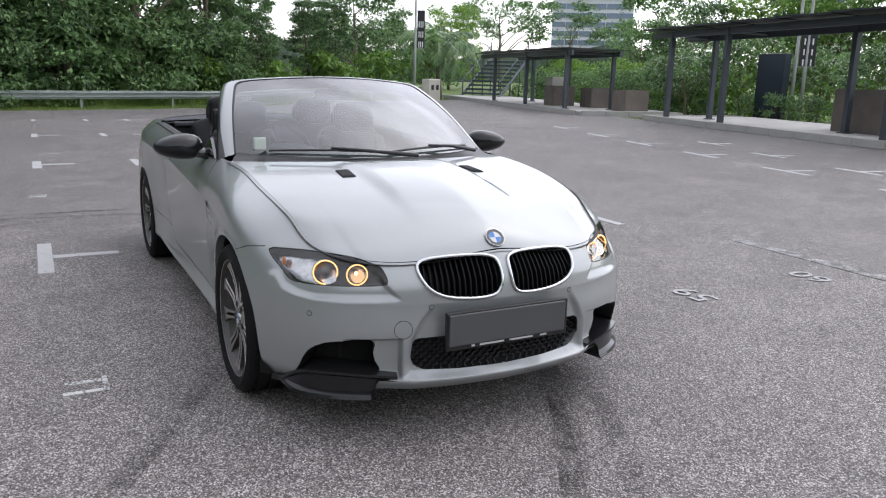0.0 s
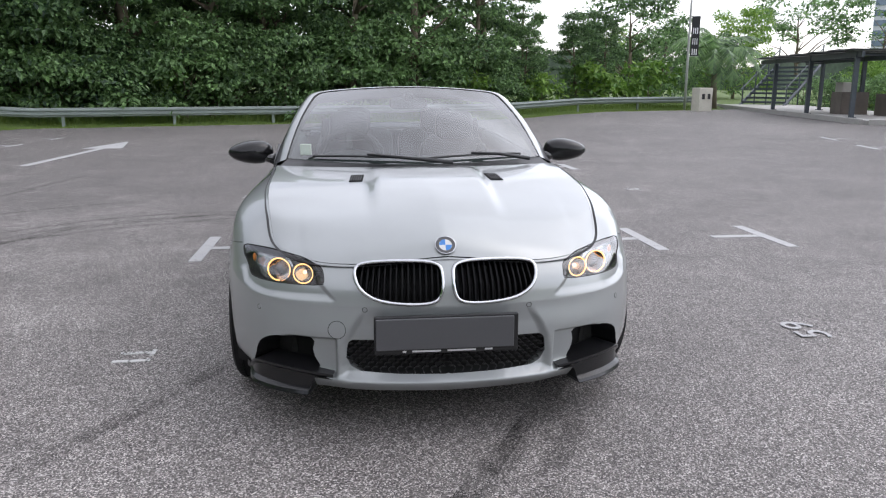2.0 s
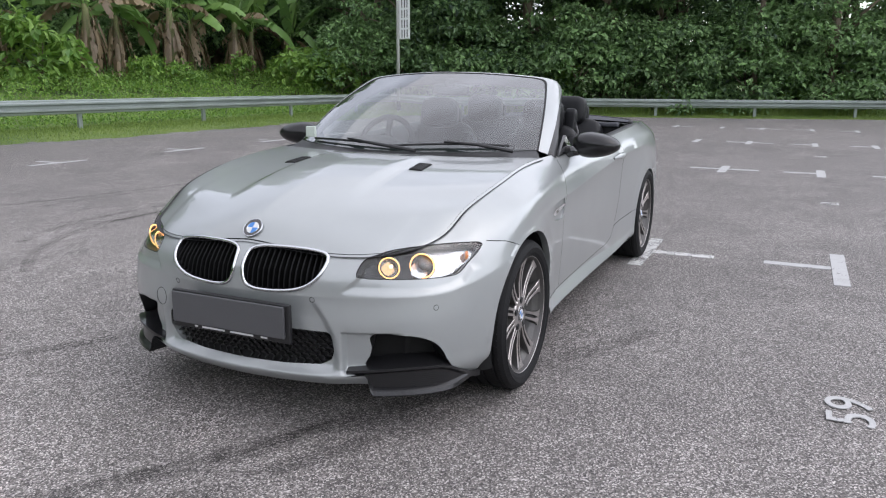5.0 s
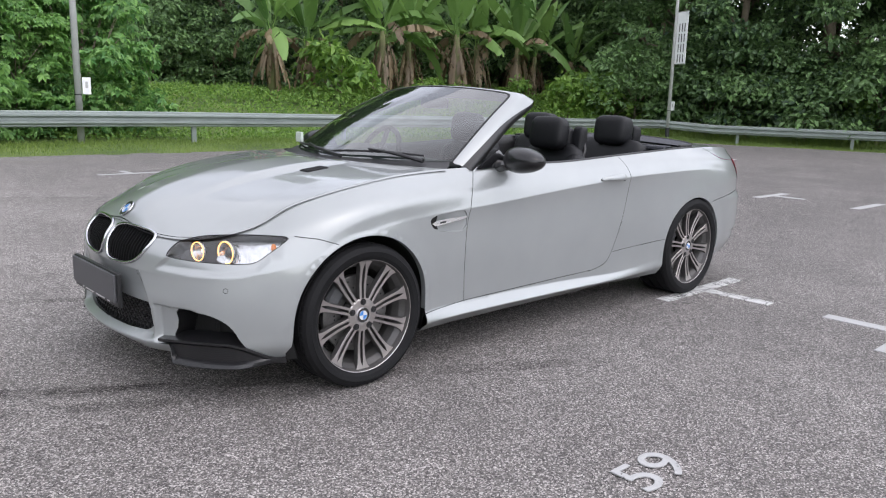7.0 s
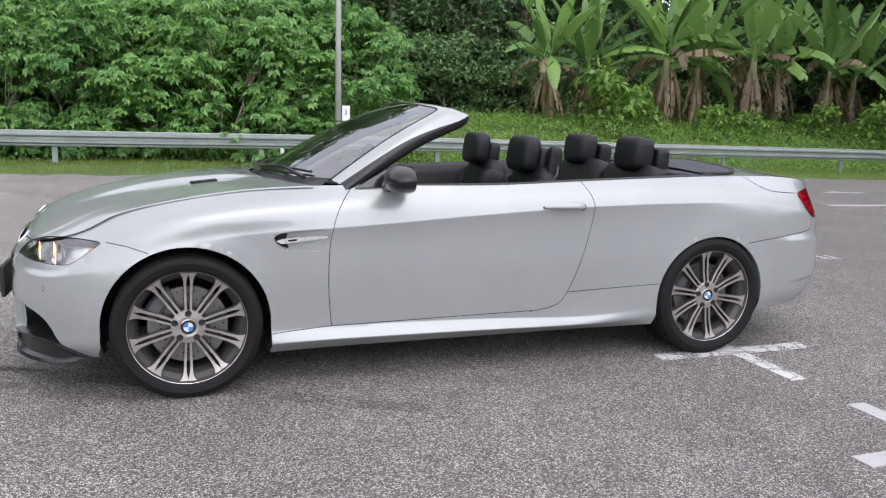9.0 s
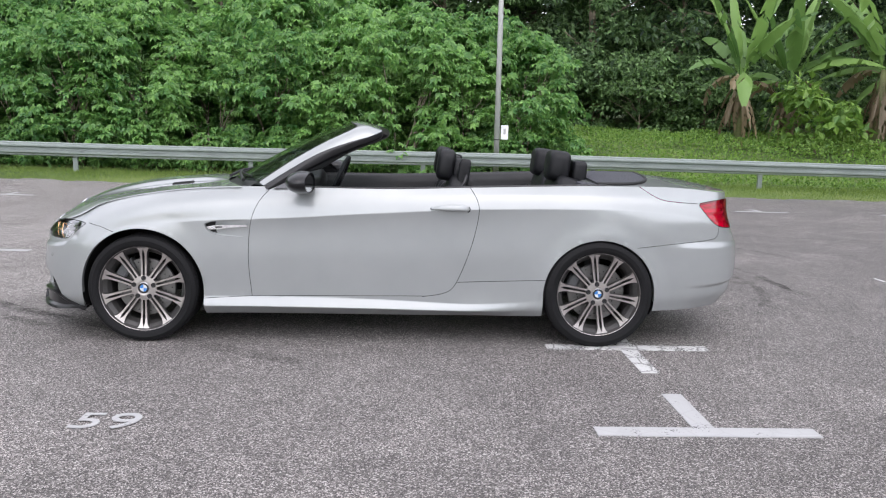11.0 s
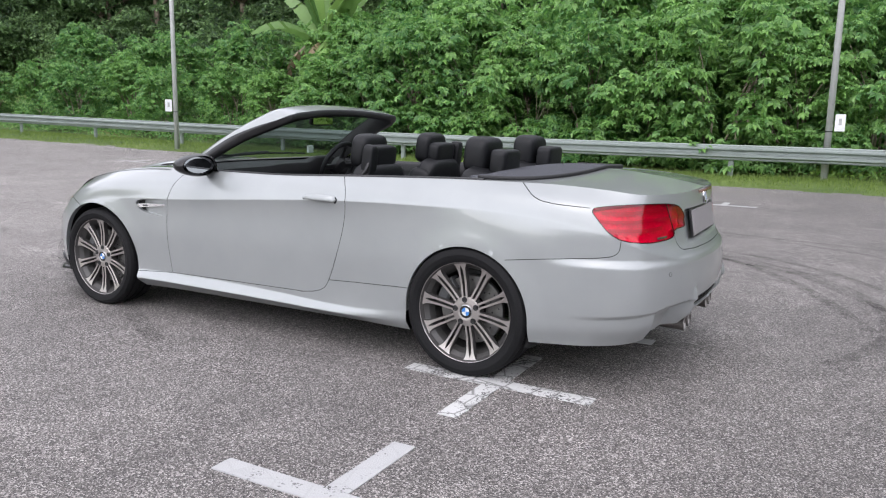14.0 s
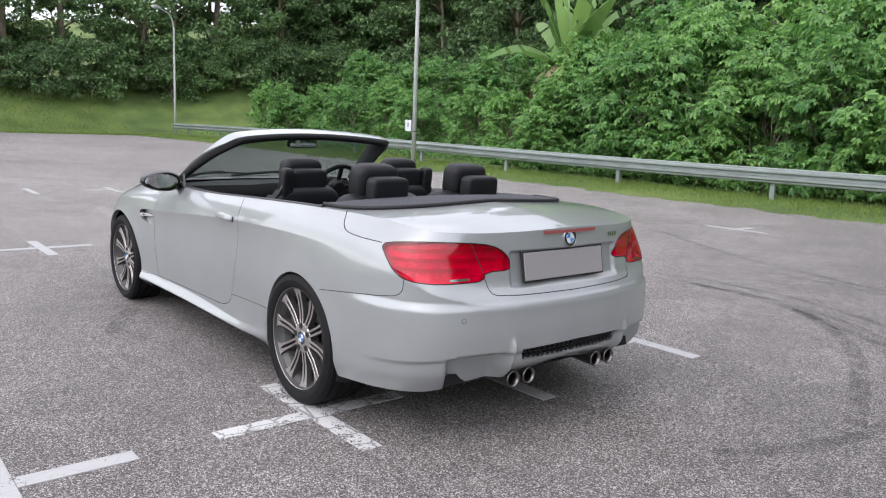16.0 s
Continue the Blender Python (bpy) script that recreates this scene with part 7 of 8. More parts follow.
def far_band(t0, t1, o0, o1):
    def where(rng, n):
        t, o = rng.uniform(t0, t1, n), rng.uniform(o0, o1, n)
        return -24.5 - 0.356 * t - 0.934 * o, -13.8 + 0.934 * t - 0.356 * o
    return where


scatter_leaves("ground_cover", 1, 42000, band(-30, -2, -27, -14.4), 0.075, LIGHT_LEAF, lambda x, y: 0.15 + 0.45 * smoothstep(-15, -20, y), "bright green creeping plants over the slope", "ground cover")
scatter_leaves("ground_cover", 2, 22000, band(-4, 40, -24, -14.6), 0.08, CASSAVA, lambda x, y: 0.25 + 0.3 * smoothstep(-15, -20, y), "green undergrowth below the shrubs", "undergrowth")
scatter_leaves("ground_cover", 3, 16000, far_band(-6, 36, 1.2, 6), 0.07, LIGHT_LEAF, lambda x, y: 0.4 + 0 * x, "green undergrowth behind the far barrier", "undergrowth")
scatter_leaves("grass", 4, 70000, band(-24, 16, -14.6, -12.15), 0.006, BLADE, lambda x, y: 0.07 + 0.05 * smoothstep(-13.6, -14.4, y), "short uneven grass on the verge", "grass", True)
scatter_leaves("grass", 5, 30000, band(16, 44, -15, -11.9), 0.008, BLADE, lambda x, y: 0.08 + 0 * x, "short grass on the verge", "grass", True)
scatter_leaves("grass", 6, 45000, far_band(-1, 36, -1.7, 1.6), 0.008, BLADE, lambda x, y: 0.08 + 0.25 * smoothstep(0.3, 1.2, -(x + 24.5) * 0.934 - (y + 13.8) * 0.356), "short grass before the far barrier", "grass", True)

scatter_leaves("grass", 7, 60000, band(42, 52, -13, 14), 0.014, BLADE, lambda x, y: 0.1 + 0 * x, "rough olive grass on the bank", "grass", True)


# ---- markings, poles, shelters and the far side ----
def slab(name, x0, y0, x1, y1, width, parent, material=None):
    """A painted bar on the ground between two points."""
    d = Vector((x1 - x0, y1 - y0, 0))
    n = max(1, int(d.length / 0.4))
    s = Vector((-d.y, d.x, 0)).normalized() * width / 2
    v, f = [], []
    for i in range(n + 1):
        for sg in (1, -1):
            p = Vector((x0, y0, 0)) + d * i / n + s * sg
            z = on_ground(p.x, p.y)
            v += [(p.x, p.y, z - 0.01), (p.x, p.y, z + 0.0045)]
    for i in range(n):
        k = 4 * i
        f += [(k + 1, k + 3, k + 7, k + 5), (k, k + 1, k + 5, k + 4), (k + 2, k + 6, k + 7, k + 3)]
    f += [(0, 2, 3, 1), (4 * n, 4 * n + 1, 4 * n + 3, 4 * n + 2)]
    ob = raw(name, v, f, material or MARK, parent, smooth=False)
    bmm = bmesh.new()
    bmm.from_mesh(ob.data)
    bmesh.ops.recalc_face_normals(bmm, faces=bmm.faces)
    bmm.to_mesh(ob.data)
    bmm.free()
    return ob


WORN = road_paint_material("worn_road_paint", (0.55, 0.55, 0.54), 0.77, 0.85)


FADED = road_paint_material("faded_road_paint", (0.4, 0.39, 0.38), 0.62, 0.5)


def bay_mark(x, y, ahead, behind, bar=0.5, thick=0.1, worn=False, turn=None):
    """A corner mark of parking bays: a bar with a stem on one or both sides."""
    mark = new("bay_marking")
    m = WORN if worn else MARK
    dx, dy = (1, 0) if turn is None else turn
    sx, sy = -dy, dx
    slab("bar", x - bar * dx, y - bar * dy, x + bar * dx, y + bar * dy, thick, mark, m)
    for k, ln in ((1, ahead), (-1, behind)):
        if ln:
            slab("stem", x + k * sx * (thick / 2 + 0.003), y + k * sy * (thick / 2 + 0.003), x + k * sx * ln, y + k * sy * ln, thick, mark, m)
    return tagged(mark, "white painted parking-bay mark on the asphalt", "road marking", "bay markings")


for row, x in enumerate((4.12, -1.57, -8.1, -14.3, -20.6, 10.3)):
    for y, a, b in ((-1.6, 0.5, 0), (-0.23, 0, 0), (0.9, 0.5, 0.5), (2.25, 0, 0.5), (3.42, 0, 0.5)):
        if x > 4 and y > 1.5 or x == 4.12 and y == -0.23:
            continue
        bay_mark(x, y, a, b, thick=0.1 if x > -3 else 0.12, worn=(x == -1.57 and abs(y - 0.9) < 0.1))
for k in range(-4, 8):
    bay_mark(1.62 - 2.74 * k, -8.45, 0, 0.45, bar=0.5, thick=0.1)
for x, y in ((-3.85, 9.23), (-6.4, 9.96), (-8.86, 10.58), (-11.1, 11.2), (-13.6, 11.9), (-1.3, 8.55), (1.2, 7.9)):
    bay_mark(x, y, 0.58, 0, bar=0.58, thick=0.11, turn=(0.972, -0.235))
for x, y in ((-8.3, 12.25), (-5.86, 11.28), (-3.4, 10.45), (-1.0, 9.75)):
    bay_mark(x, y, 0.55, 0, bar=0.5, thick=0.1, worn=True, turn=(0.972, -0.235))
line = new("lane_line")
slab("bar", 3.7, -2.42, 5.4, -2.5, 0.1, line)
tagged(line, "white painted line on the asphalt", "road marking")
line = new("lane_line")
slab("bar", -0.15, 3.95, 1.9, 3.86, 0.15, line, FADED)
tagged(line, "faded white painted line on the asphalt", "road marking")
arrow = new("lane_arrow")
slab("shaft", -9.3, -6.1, -13.6, -6.05, 0.16, arrow)
z = on_ground(-14, -6)
raw("head", [(-13.6, -6.5, z + 0.0045), (-13.6, -5.6, z + 0.0045), (-15.8, -6.05, z + 0.0045), (-13.6, -6.5, z - 0.01), (-13.6, -5.6, z - 0.01), (-15.8, -6.05, z - 0.01)], [(0, 2, 1), (0, 3, 5, 2), (2, 5, 4, 1), (1, 4, 3, 0)], MARK, arrow, smooth=False)
tagged(arrow, "white painted lane arrow on the asphalt", "road marking")


def bay_number(text, x, y, size=0.34, turn=180):
    c = bpy.data.curves.new("bay_number", "FONT")
    c.body, c.size, c.extrude, c.align_x, c.align_y = text, size, 0.0022, "CENTER", "CENTER"
    c.offset = 0.0
    tmp = bpy.data.objects.new("bay_number", c)
    scene.collection.objects.link(tmp)
    me = bpy.data.meshes.new_from_object(tmp.evaluated_get(bpy.context.evaluated_depsgraph_get()))
    bpy.data.objects.remove(tmp)
    ob = new("bay_number", me)
    me.materials.clear()
    me.materials.append(MARK)
    ob.matrix_basis = pose(x, y, on_ground(x, y) + 0.006, 0, 0, turn) @ Matrix.Diagonal((1.15, 0.95, 1, 1))
    return tagged(ob, f"painted bay number {text} on the asphalt", "road marking", "bay numbers")


bay_number("59", 1.09, 2.2, 0.27)
bay_number("60", 1.07, 3.38, 0.27)
for x, y in ((1.11, -1.49), (-4.9, 2.27), (-4.95, 3.42), (-4.76, -1.62), (-11.2, 2.3)):
    mk = new("bay_number")
    slab("stroke", x - 0.06, y - 0.08, x - 0.06, y + 0.07, 0.03, mk, WORN)
    slab("stroke", x + 0.06, y - 0.09, x + 0.06, y + 0.07, 0.03, mk, WORN)
    slab("stroke", x - 0.1, y + 0.085, x - 0.01, y + 0.085, 0.022, mk, WORN)
    slab("stroke", x + 0.03, y + 0.085, x + 0.08, y + 0.085, 0.022, mk, WORN)
    tagged(mk, "worn unreadable painted bay number on the asphalt", "road marking", "bay numbers")


def tyre_mark_material():
    m, n, l, b = nodes_of("tyre_mark")
    co, t = n.new("ShaderNodeTexCoord"), n.new("ShaderNodeTexNoise")
    t.inputs["Scale"].default_value, t.inputs["Detail"].default_value = 6, 8
    l.new(co.outputs["Object"], t.inputs["Vector"])
    r = n.new("ShaderNodeMapRange")
    r.inputs["From Min"].default_value, r.inputs["From Max"].default_value = 0.35, 0.75
    r.inputs["To Min"].default_value, r.inputs["To Max"].default_value = 0.04, 0.36
    l.new(t.outputs["Fac"], r.inputs["Value"])
    b.inputs["Base Color"].default_value, b.inputs["Roughness"].default_value = (0.03, 0.029, 0.028, 1), 0.8
    l.new(r.outputs["Result"], b.inputs["Alpha"])
    return m


TYRE_MARK = tyre_mark_material()


def skid(path, width=0.12, lift=0.002):
    """A tyre mark along points on the ground."""
    p = np.array(path, float)
    d = np.concatenate([[0], np.cumsum(np.hypot(*np.diff(p, axis=0).T))])
    t = np.linspace(0, d[-1], max(8, int(d[-1] / 0.15)))
    x, y = pchip(d, p[:, 0], t), pchip(d, p[:, 1], t)
    tx_, ty_ = np.gradient(x), np.gradient(y)
    ln = np.hypot(tx_, ty_)
    v = []
    for a, b, c, e in zip(x, y, -ty_ / ln, tx_ / ln):
        for w in (-width / 2, width / 2):
            v.append((a + c * w, b + e * w, on_ground(a + c * w, b + e * w) + lift))
    f = [(2 * i, 2 * i + 2, 2 * i + 3, 2 * i + 1) for i in range(len(x) - 1)]
    ob = raw("tyre_mark", v, f, TYRE_MARK)
    return tagged(ob, "dark curved tyre mark on the asphalt", "tyre mark", "tyre marks", "structure")


def arc(cx, cy, r, a0, a1):
    return [(cx + r * math.cos(radians(a)), cy + r * math.sin(radians(a))) for a in np.linspace(a0, a1, 16)]


marks = [[(-1.7, -3.66), (-2.09, -3.36), (-2.59, -3.05), (-3.02, -2.4), (-3.5, -1.5), (-3.6, -0.78)], [(-0.6, -3.8), (-1.26, -3.77), (-1.91, -3.45), (-2.56, -2.72), (-3.0, -1.77), (-3.2, -1.23)], [(0.4, 1.29), (1.71, 0.56), (2.41, 0.18), (3.2, -0.4)], arc(-0.95, -1.5, 2.35, 150, 325), arc(-0.95, -1.5, 2.6, 165, 300), arc(-1.2, -1.6, 3.5, 200, 275)]
for off in (0.0, 0.16):
    marks.append([(1.95 + off, 0.4 + off), (2.42 + off, 0.14 + off), (3.4 + off, -0.5 + off), (4.6 + off, -1.5 + off)])
marks.append([(0.9, -0.78), (1.38, -1.05), (2.04, -1.43), (3.2, -2.2)])
marks.append([(-7.5, -4.5), (-3.5, -4.9), (-0.5, -5.6), (2.0, -7.0)])
for i, path in enumerate(marks):
    skid(path, 0.11 if i < 3 else 0.09, 0.0016 + 0.0003 * i)


# poles
def lamp_post(x, y, height, arm=None, banner=None, tag=None, sleeve=False, radius=0.075):
    z = on_ground(x, y)
    post = empty("street_lamp" if arm else "pole", (x, y, z - 0.05))
    bm = bmesh.new()
    pts, rad = [(0, 0, 0), (0, 0, height * 0.5), (0, 0, height)], [radius, radius * 0.85, radius * 0.7]
    if arm:
        dx, dy = arm
        for i in range(1, 9):
            a = math.pi / 2 * i / 8
            pts.append((dx * 0.55 * (1 - math.cos(a)), dy * 0.55 * (1 - math.cos(a)), height + 0.9 * math.sin(a)))
            rad.append(radius * (0.68 - 0.03 * i))
        pts.append((dx, dy, height + 1.0))
        rad.append(radius * 0.4)
    tube(bm, pts, rad, 12)
    part("post", bm, POLE_GREY, post, smooth=True)
    if arm:
        bm = bmesh.new()
        pillow(bm, arm[0] * 1.15, arm[1] * 1.15, height + 1.0, 0.7, 0.26, 0.16, turn=math.degrees(math.atan2(arm[1], arm[0])))
        part("lamp_head", bm, POLE_GREY, post, smooth=True)
    if sleeve:
        bm = bmesh.new()
        lathe(bm, [(radius * 1.12, 0.05), (radius * 1.12, 0.42), (radius * 0.9, 0.43)], 14, m=Matrix.Rotation(math.pi / 2, 4, "X"))
        part("sleeve", bm, BLACK_PAINT, post, "black painted foot")
    if banner:
        w, z0, z1, turn, mat, bars = banner
        m = pose(0, 0, 0, 0, 0, turn)
        bm = bmesh.new()
        box(bm, w / 2 + 0.1, 0, (z0 + z1) / 2, w, 0.015, z1 - z0, m=m)
        b = part("banner", bm, mat, post, "white printed banner" if mat == WHITE_SHEET else "dark printed banner")
        bm = bmesh.new()
        tube(bm, [m @ Vector((0, 0, z1 + 0.02)), m @ Vector((w + 0.12, 0, z1 + 0.02))], 0.012, 6)
        tube(bm, [m @ Vector((0, 0, z0 - 0.02)), m @ Vector((w + 0.12, 0, z0 - 0.02))], 0.012, 6)
        part("rods", bm, POLE_GREY, post)
        for i in range(bars):
            bm = bmesh.new()
            u = i % 3
            zz = z0 + (z1 - z0) * (0.1 + 0.8 * (i // 3) / max(1, bars // 3))
            box(bm, 0.1 + w * (0.25 + 0.25 * u), 0.0, zz, 0.05, 0.021, (z1 - z0) * 0.16, m=m)
            part("letter_bar", bm, BLACK_PAINT if mat == WHITE_SHEET else WHITE_SHEET, b)
    if tag:
        zt, turn = tag
        m = pose(0, 0, 0, 0, 0, turn)
        bm = bmesh.new()
        box(bm, radius + 0.13, 0.0, zt, 0.2, 0.01, 0.36, m=m)
        t = part("notice", bm, WHITE_SHEET, post, "small white notice")
        bm = bmesh.new()
        box(bm, radius + 0.13, 0.0, zt + 0.02, 0.06, 0.014, 0.14, m=m)
        part("letter_bar", bm, POLE_GREY, t)
        bm = bmesh.new()
        lathe(bm, [(radius * 1.05, zt - 0.2), (radius * 1.05, zt - 0.18)], 12, m=Matrix.Rotation(math.pi / 2, 4, "X"))
        part("strap", bm, SATIN, t)
    return tagged(post, "tall grey steel lamp post with a curved arm" if arm else "tall grey steel pole behind the barrier", "lamp post" if arm else "pole")


lamp_post(-2.24, -14.25, 9.0, (0.0, 1.4), tag=(1.25, -165))
lamp_post(15.75, -12.75, 9.0, (0.0, 1.4), tag=(1.35, 60))
lamp_post(40.4, -13.9, 6.0, (-1.0, 1.2))
lamp_post(-24.6, -13.5, 9.0, (1.2, 0.6), banner=(0.62, 2.95, 4.9, 70, WHITE_SHEET, 12), tag=(1.3, 70), sleeve=True)
lamp_post(-35.9, 17.9, 6.2, (1.2, 0.4), banner=(0.42, 2.9, 4.95, 60, BLACK_PAINT, 9))
lamp_post(-15.2, 23.6, 4.6, (1.6, 1.2), banner=(0.55, 2.1, 3.5, 50, BLACK_PAINT, 9))
lamp_post(-15.0, 23.9, 4.6, (-1.7, -1.2))

# meter cabinet
cab = empty("meter_cabinet", (-33.2, 17.6, on_ground(-33.2, 17.6) - 0.04), 25)
bm = bmesh.new()
box(bm, 0, 0, 0.62, 0.5, 1.0, 1.2, bevel=0.03)
part("body", bm, plain("cream_enclosure", (0.6, 0.58, 0.5), 0.6), cab)
for y in (-0.2, 0.22):
    bm = bmesh.new()
    box(bm, 0.253, y, 0.78, 0.02, 0.2, 0.26)
    part("meter_window", bm, BLACK_PAINT, cab)
tagged(cab, "cream meter cabinet behind the barrier", "cabinet")

# kerbed platform along the shelters
KERB_A, KERB_B = Vector((-31.5, 21.2, 0)), Vector((6.0, 12.65, 0))
kd = (KERB_B - KERB_A).normalized()
kn = Vector((-kd.y, kd.x, 0))
turn = math.degrees(math.atan2(kd.y, kd.x))
length = (KERB_B - KERB_A).length
for t0, t1, off in ((-9.0, 12.4, -1.35), (15.0, length, 0.0)):
    bm = bmesh.new()
    mid = KERB_A + kd * (t0 + t1) / 2 + kn * (off + 2.4)
    box(bm, mid.x, mid.y, 0.05, t1 - t0, 4.52, 0.2, turn)
    tagged(part("pavement", bm, CONCRETE), "pale concrete paving behind a low kerb", "pavement", kind="structure")
    kerb = new("kerb")
    tagged(kerb, "row of concrete kerb stones", "kerb", kind="structure")
    bm = bmesh.new()
    box(bm, 0, 0, 0.06, 0.985, 0.14, 0.26, bevel=0.012)
    stone = part("kerb_stone", bm, CONCRETE, kerb)
    spots = [(t0 + i + 0.5, off + 0.07, turn) for i in range(int(t1 - t0))] + [((t1 if off else t0) + 0.07, off + 0.65 + i, turn + 90) for i in range(4)]
    for i, (t, o, a) in enumerate(spots):
        p = KERB_A + kd * t + kn * o
        ob = stone if i == 0 else new("kerb_stone", stone.data)
        ob.parent = kerb
        ob.matrix_basis = pose(p.x, p.y, 0.0, 0, 0, a)


def at_kerb(t, off):
    p = KERB_A + kd * t + kn * off
    return p.x, p.y


def shelter(t0, t1, posts, front, back, z_front, z_back, label, sheets):
    """A steel walkway shelter with a sloping sheet roof."""
    sh = empty("walkway_shelter", (KERB_A.x, KERB_A.y, 0.15), turn)
    for row, o, h in ((0, front, z_front), (1, back, z_back)):
        for t in posts[row]:
            bm = bmesh.new()
            box(bm, t, o, h / 2, 0.15, 0.15, h)
            part("post", bm, STEEL_DARK, sh)
            bm = bmesh.new()
            box(bm, t, o, 0.015, 0.28, 0.28, 0.03)
            part("base_plate", bm, STEEL_DARK, sh)
    for o, h in ((front, z_front), (back, z_back)):
        bm = bmesh.new()
        box(bm, (t0 + t1) / 2, o, h - 0.1, t1 - t0, 0.1, 0.2)
        part("beam", bm, STEEL_DARK, sh)
    slope = (z_back - z_front) / (back - front)
    for i in range(sheets):
        w = (t1 - t0) / sheets
        bm = bmesh.new()
        a, b = front - 0.45, back + 0.45
        m = Matrix.Translation((t0 + w * (i + 0.5), (a + b) / 2, z_front + slope * ((a + b) / 2 - front) + 0.07 + 0.02 * (i % 2))) @ Matrix.Rotation(math.atan(slope), 4, "X")
        box(bm, 0, 0, 0, w * 1.04, b - a, 0.035, m=m)
        part("roof_sheet", bm, ROOF_SHEET, sh)
    for t in posts[0]:
        bm = bmesh.new()
        tube(bm, [(t, front, z_front - 0.1), (t, back, z_back - 0.1)], 0.05, 8)
        part("rafter", bm, STEEL_DARK, sh)
    return tagged(sh, label, "shelter")


shelter(15.2, 33.0, ((16.4, 19.5, 25.8, 32.0), (16.9, 23.1, 29.5)), 0.15, 1.5, 2.86, 2.8, "dark steel walkway shelter with a stepped sheet roof", 18)
shelter(-1.2, 10.8, ((1.1, 5.7, 10.3), (1.1, 5.7, 10.2)), -0.95, 1.2, 2.38, 2.36, "dark steel shelter at the foot of a covered stair", 11)
# covered stair behind the far shelter
stair = empty("covered_stair", (-38.9, 23.9, 0.1), 122)
for i in range(9):
    bm = bmesh.new()
    box(bm, 0.6 + 0.42 * i, 0, 0.2 + 0.26 * i, 0.46, 2.7, 0.12)
    part("tread", bm, STEEL_DARK, stair)
for y in (-1.38, 1.38):
    bm = bmesh.new()
    tube(bm, [(0.2, y, 0.0), (4.4, y, 2.5)], 0.09, 6)
    part("stringer", bm, STEEL_DARK, stair)
    bm = bmesh.new()
    tube(bm, [(0.2, y, 0.95), (4.4, y, 3.4)], 0.035, 6)
    part("handrail", bm, STEEL_DARK, stair)
    for x in (0.4, 1.8, 3.2, 4.4):
        bm = bmesh.new()
        tube(bm, [(x, y, 0.0), (x, y, 1.05 + 0.58 * x)], 0.04, 6)
        part("post", bm, STEEL_DARK, stair)
tagged(stair, "dark steel stair rising beside the shelter", "stair")


def planter(x, y, w, d, h, turn_, label):
    p = empty("planter_box", (x, y, 0.15), turn_)
    bm = bmesh.new()
    for sx, sy, lx, ly in ((0, d / 2, w, 0.06), (0, -d / 2, w, 0.06), (w / 2, 0, 0.06, d), (-w / 2, 0, 0.06, d)):
        box(bm, sx, sy, h / 2, lx, ly, h)
    part("wall", bm, PLANTER, p)
    bm = bmesh.new()
    box(bm, 0, 0, h - 0.08, w - 0.06, d - 0.06, 0.04)
    part("soil", bm, BARK, p)
    return tagged(p, label, "planter")


for x, y, w, h in ((-25.4, 20.4, 1.1, 0.9), (-23.4, 21.0, 1.1, 0.85), (-20.0, 20.0, 1.1, 0.85)):
    planter(x, y, w, 1.0, h, turn, "square grey timber planter on the paving")
for i in range(3):
    x, y = at_kerb(23.2 + 2.25 * i, 2.5)
    planter(x, y, 2.2, 1.1, 1.15, turn, "long dark timber planter under the shelter")
shed = empty("sign_board", (-15.9, 23.3, 0.0), turn)
bm = bmesh.new()
box(bm, 0, 0, 1.25, 1.5, 0.3, 2.5, bevel=0.02)
part("board", bm, plain("navy_panel", (0.012, 0.02, 0.035), 0.4), shed)
tagged(shed, "tall navy-blue board beside a lamp post", "sign board")
small = empty("electrical_box", (-27.2, 21.4, 0.15), turn)
bm = bmesh.new()
box(bm, 0, 0, 0.65, 0.8, 0.6, 1.3, bevel=0.02)
part("body", bm, plain("pale_box", (0.5, 0.48, 0.44), 0.6), small)
tagged(small, "pale upright service box under the shelter", "cabinet")


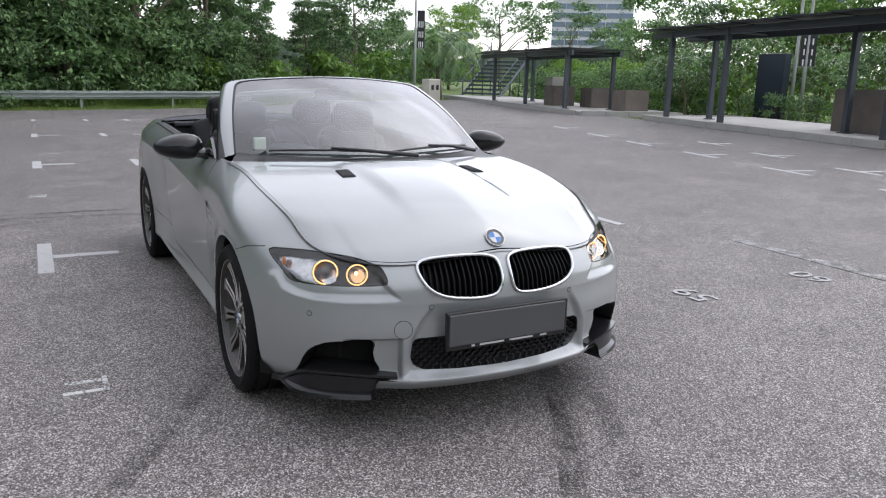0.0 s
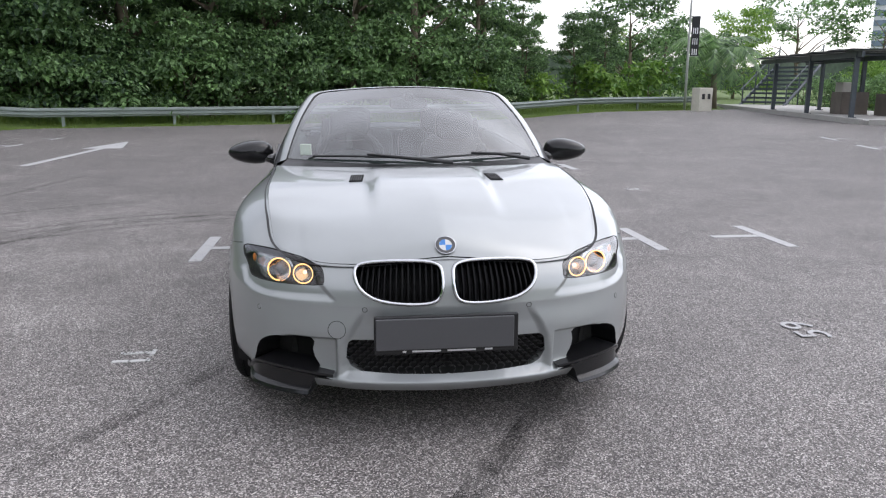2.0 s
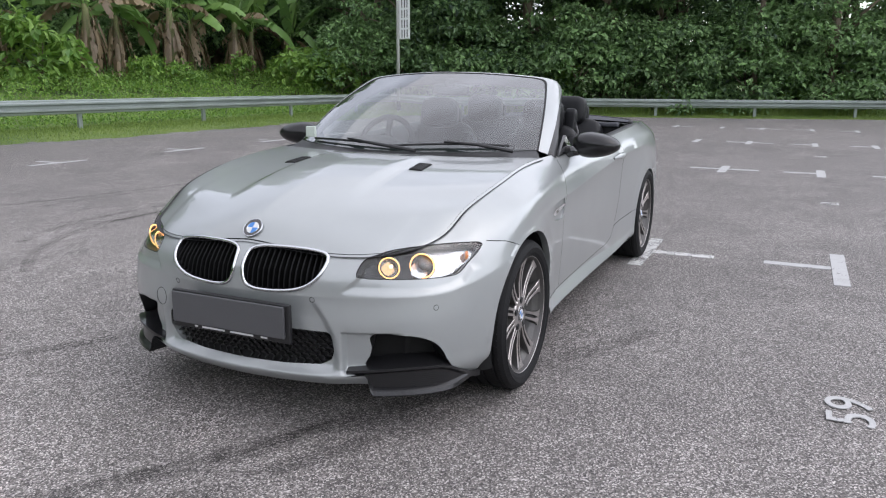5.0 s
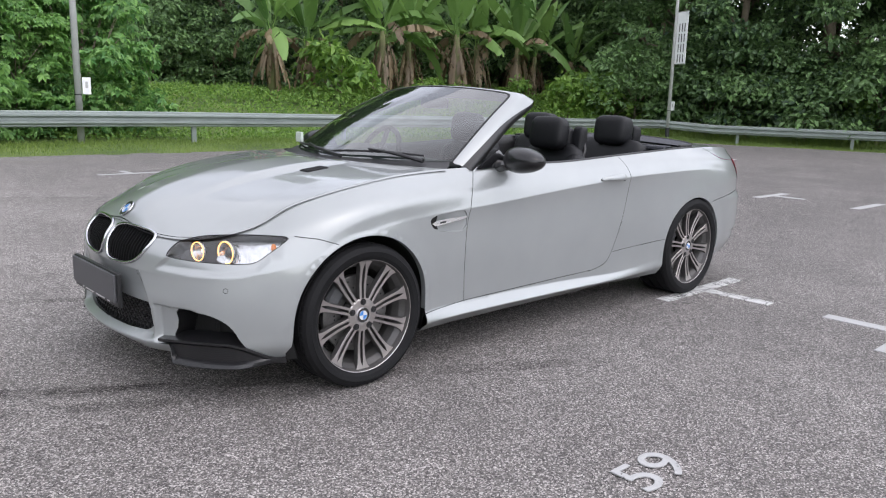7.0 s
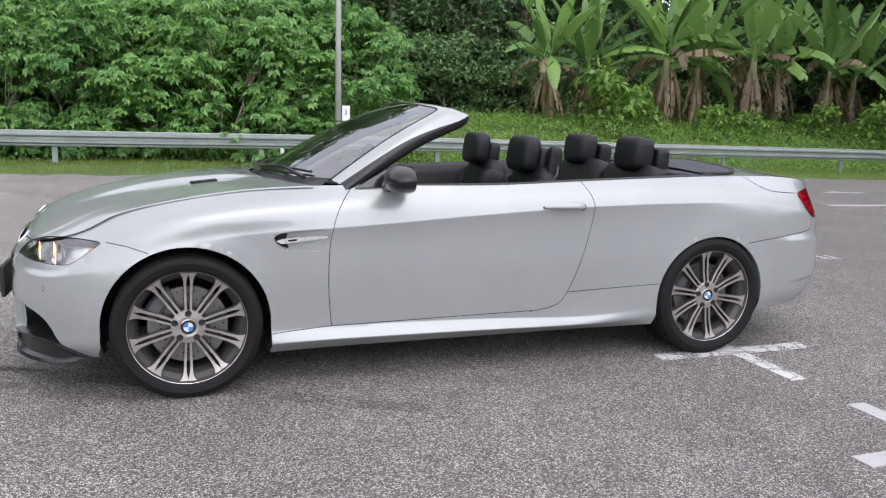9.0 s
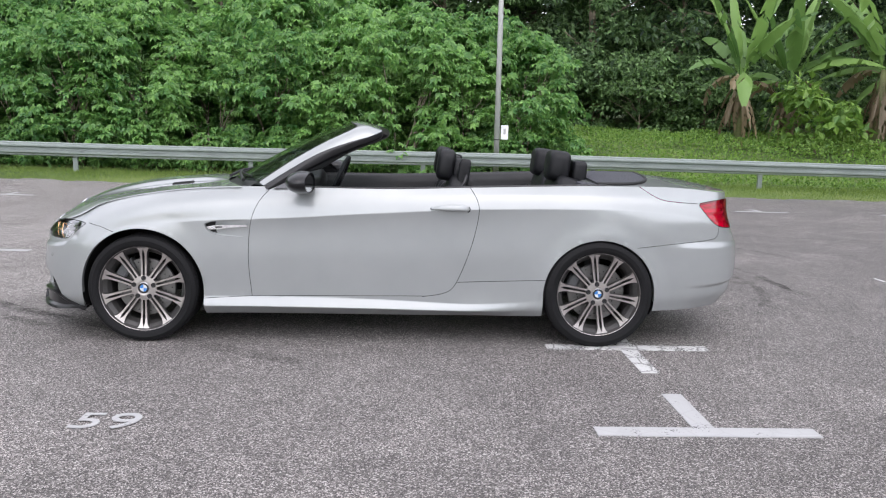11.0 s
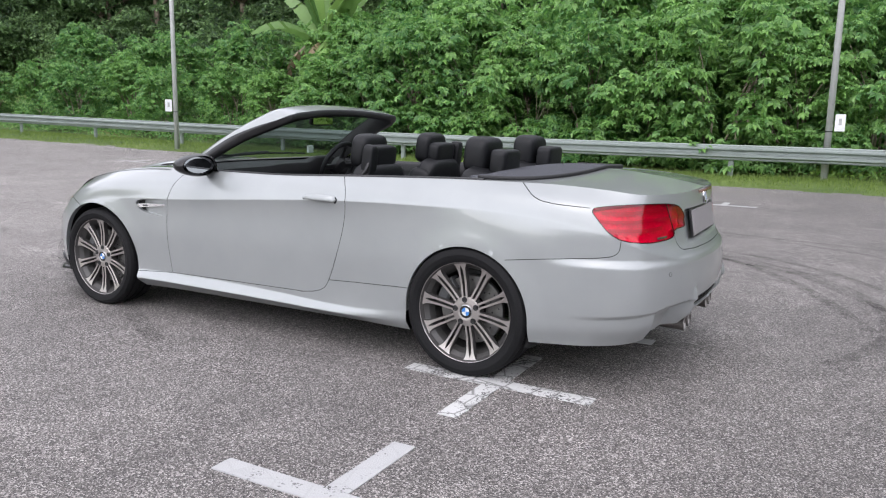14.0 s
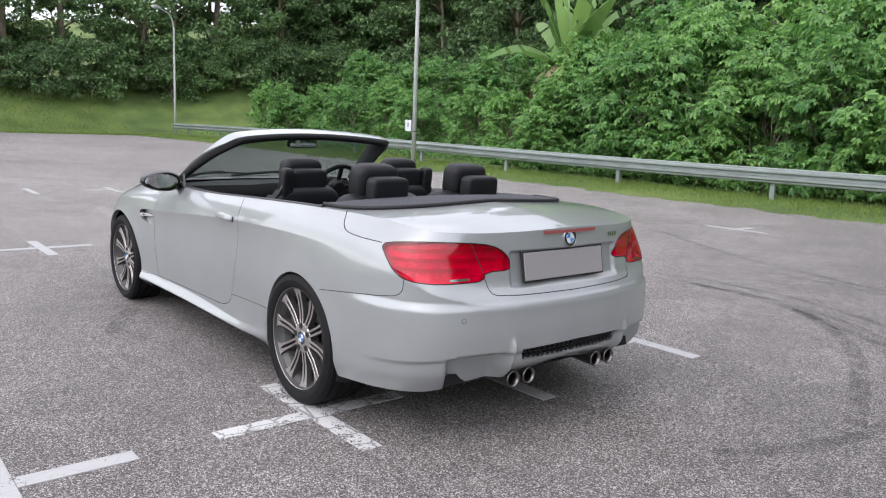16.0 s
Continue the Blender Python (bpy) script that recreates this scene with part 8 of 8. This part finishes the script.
# towers beyond the trees
def tower(x, y, w, d, h, turn_, floors, cols, wall, label):
    t = empty("office_tower", (x, y, 0), turn_)
    bm = bmesh.new()
    box(bm, 0, 0, h / 2, w, d, h)
    part("wall", bm, wall, t)
    fh = h / floors
    glass = plain("tower_glass", (0.1, 0.14, 0.19), 0.15, 0.3, spread=0.3, scale=0.3)
    me = None
    for i in range(floors):
        for j in range(cols):
            cw = w / cols
            if me is None:
                bm = bmesh.new()
                box(bm, 0, 0, 0, cw * 0.94, 0.5, fh * 0.55)
                win = part("window", bm, glass, t)
                me = win.data
            else:
                win = new("window", me)
                win.parent = t
            win.matrix_basis = pose(-w / 2 + cw * (j + 0.5), -d / 2, fh * (i + 0.5))
    bm = bmesh.new()
    box(bm, 0, 0, h + 1, w + 1, d + 1, 2)
    part("roof", bm, wall, t)
    return tagged(t, label, "building")


PALE_WALL = plain("pale_cladding", (0.5, 0.52, 0.56), 0.6, spread=0.08, scale=0.05)
BLUE_WALL = plain("blue_cladding", (0.12, 0.18, 0.28), 0.35, spread=0.15, scale=0.05)
tower(-231, 184, 28, 28, 62, 52, 20, 6, PALE_WALL, "pale office tower with dark window bands")
tower(-205, 279, 9, 20, 75, 45, 22, 2, BLUE_WALL, "slim blue glass tower beyond the trees")
tower(-150, 260, 26, 20, 48, 40, 14, 5, PALE_WALL, "pale office block beyond the trees")


def ridge(name, pts, h, material, label):
    rng = np.random.default_rng(5)
    v, f = [], []
    for i, (x, y) in enumerate(pts):
        z = h * (0.75 + 0.35 * math.sin(i * 0.9) * math.sin(i * 0.37 + 1))
        v += [(x, y, -2), (x, y, z)]
    for i in range(len(pts) - 1):
        f.append((2 * i, 2 * i + 1, 2 * i + 3, 2 * i + 2))
    return tagged(raw(name, v, f, material), label, "woods", kind="structure")


ridge("backdrop", [(-150 + 6 * math.sin(k), -60 + 7 * k) for k in range(34)], 9, plain("far_woods", (0.06, 0.085, 0.06), 0.9, spread=0.5, scale=0.15, grain=1.2), "far wooded ridge")
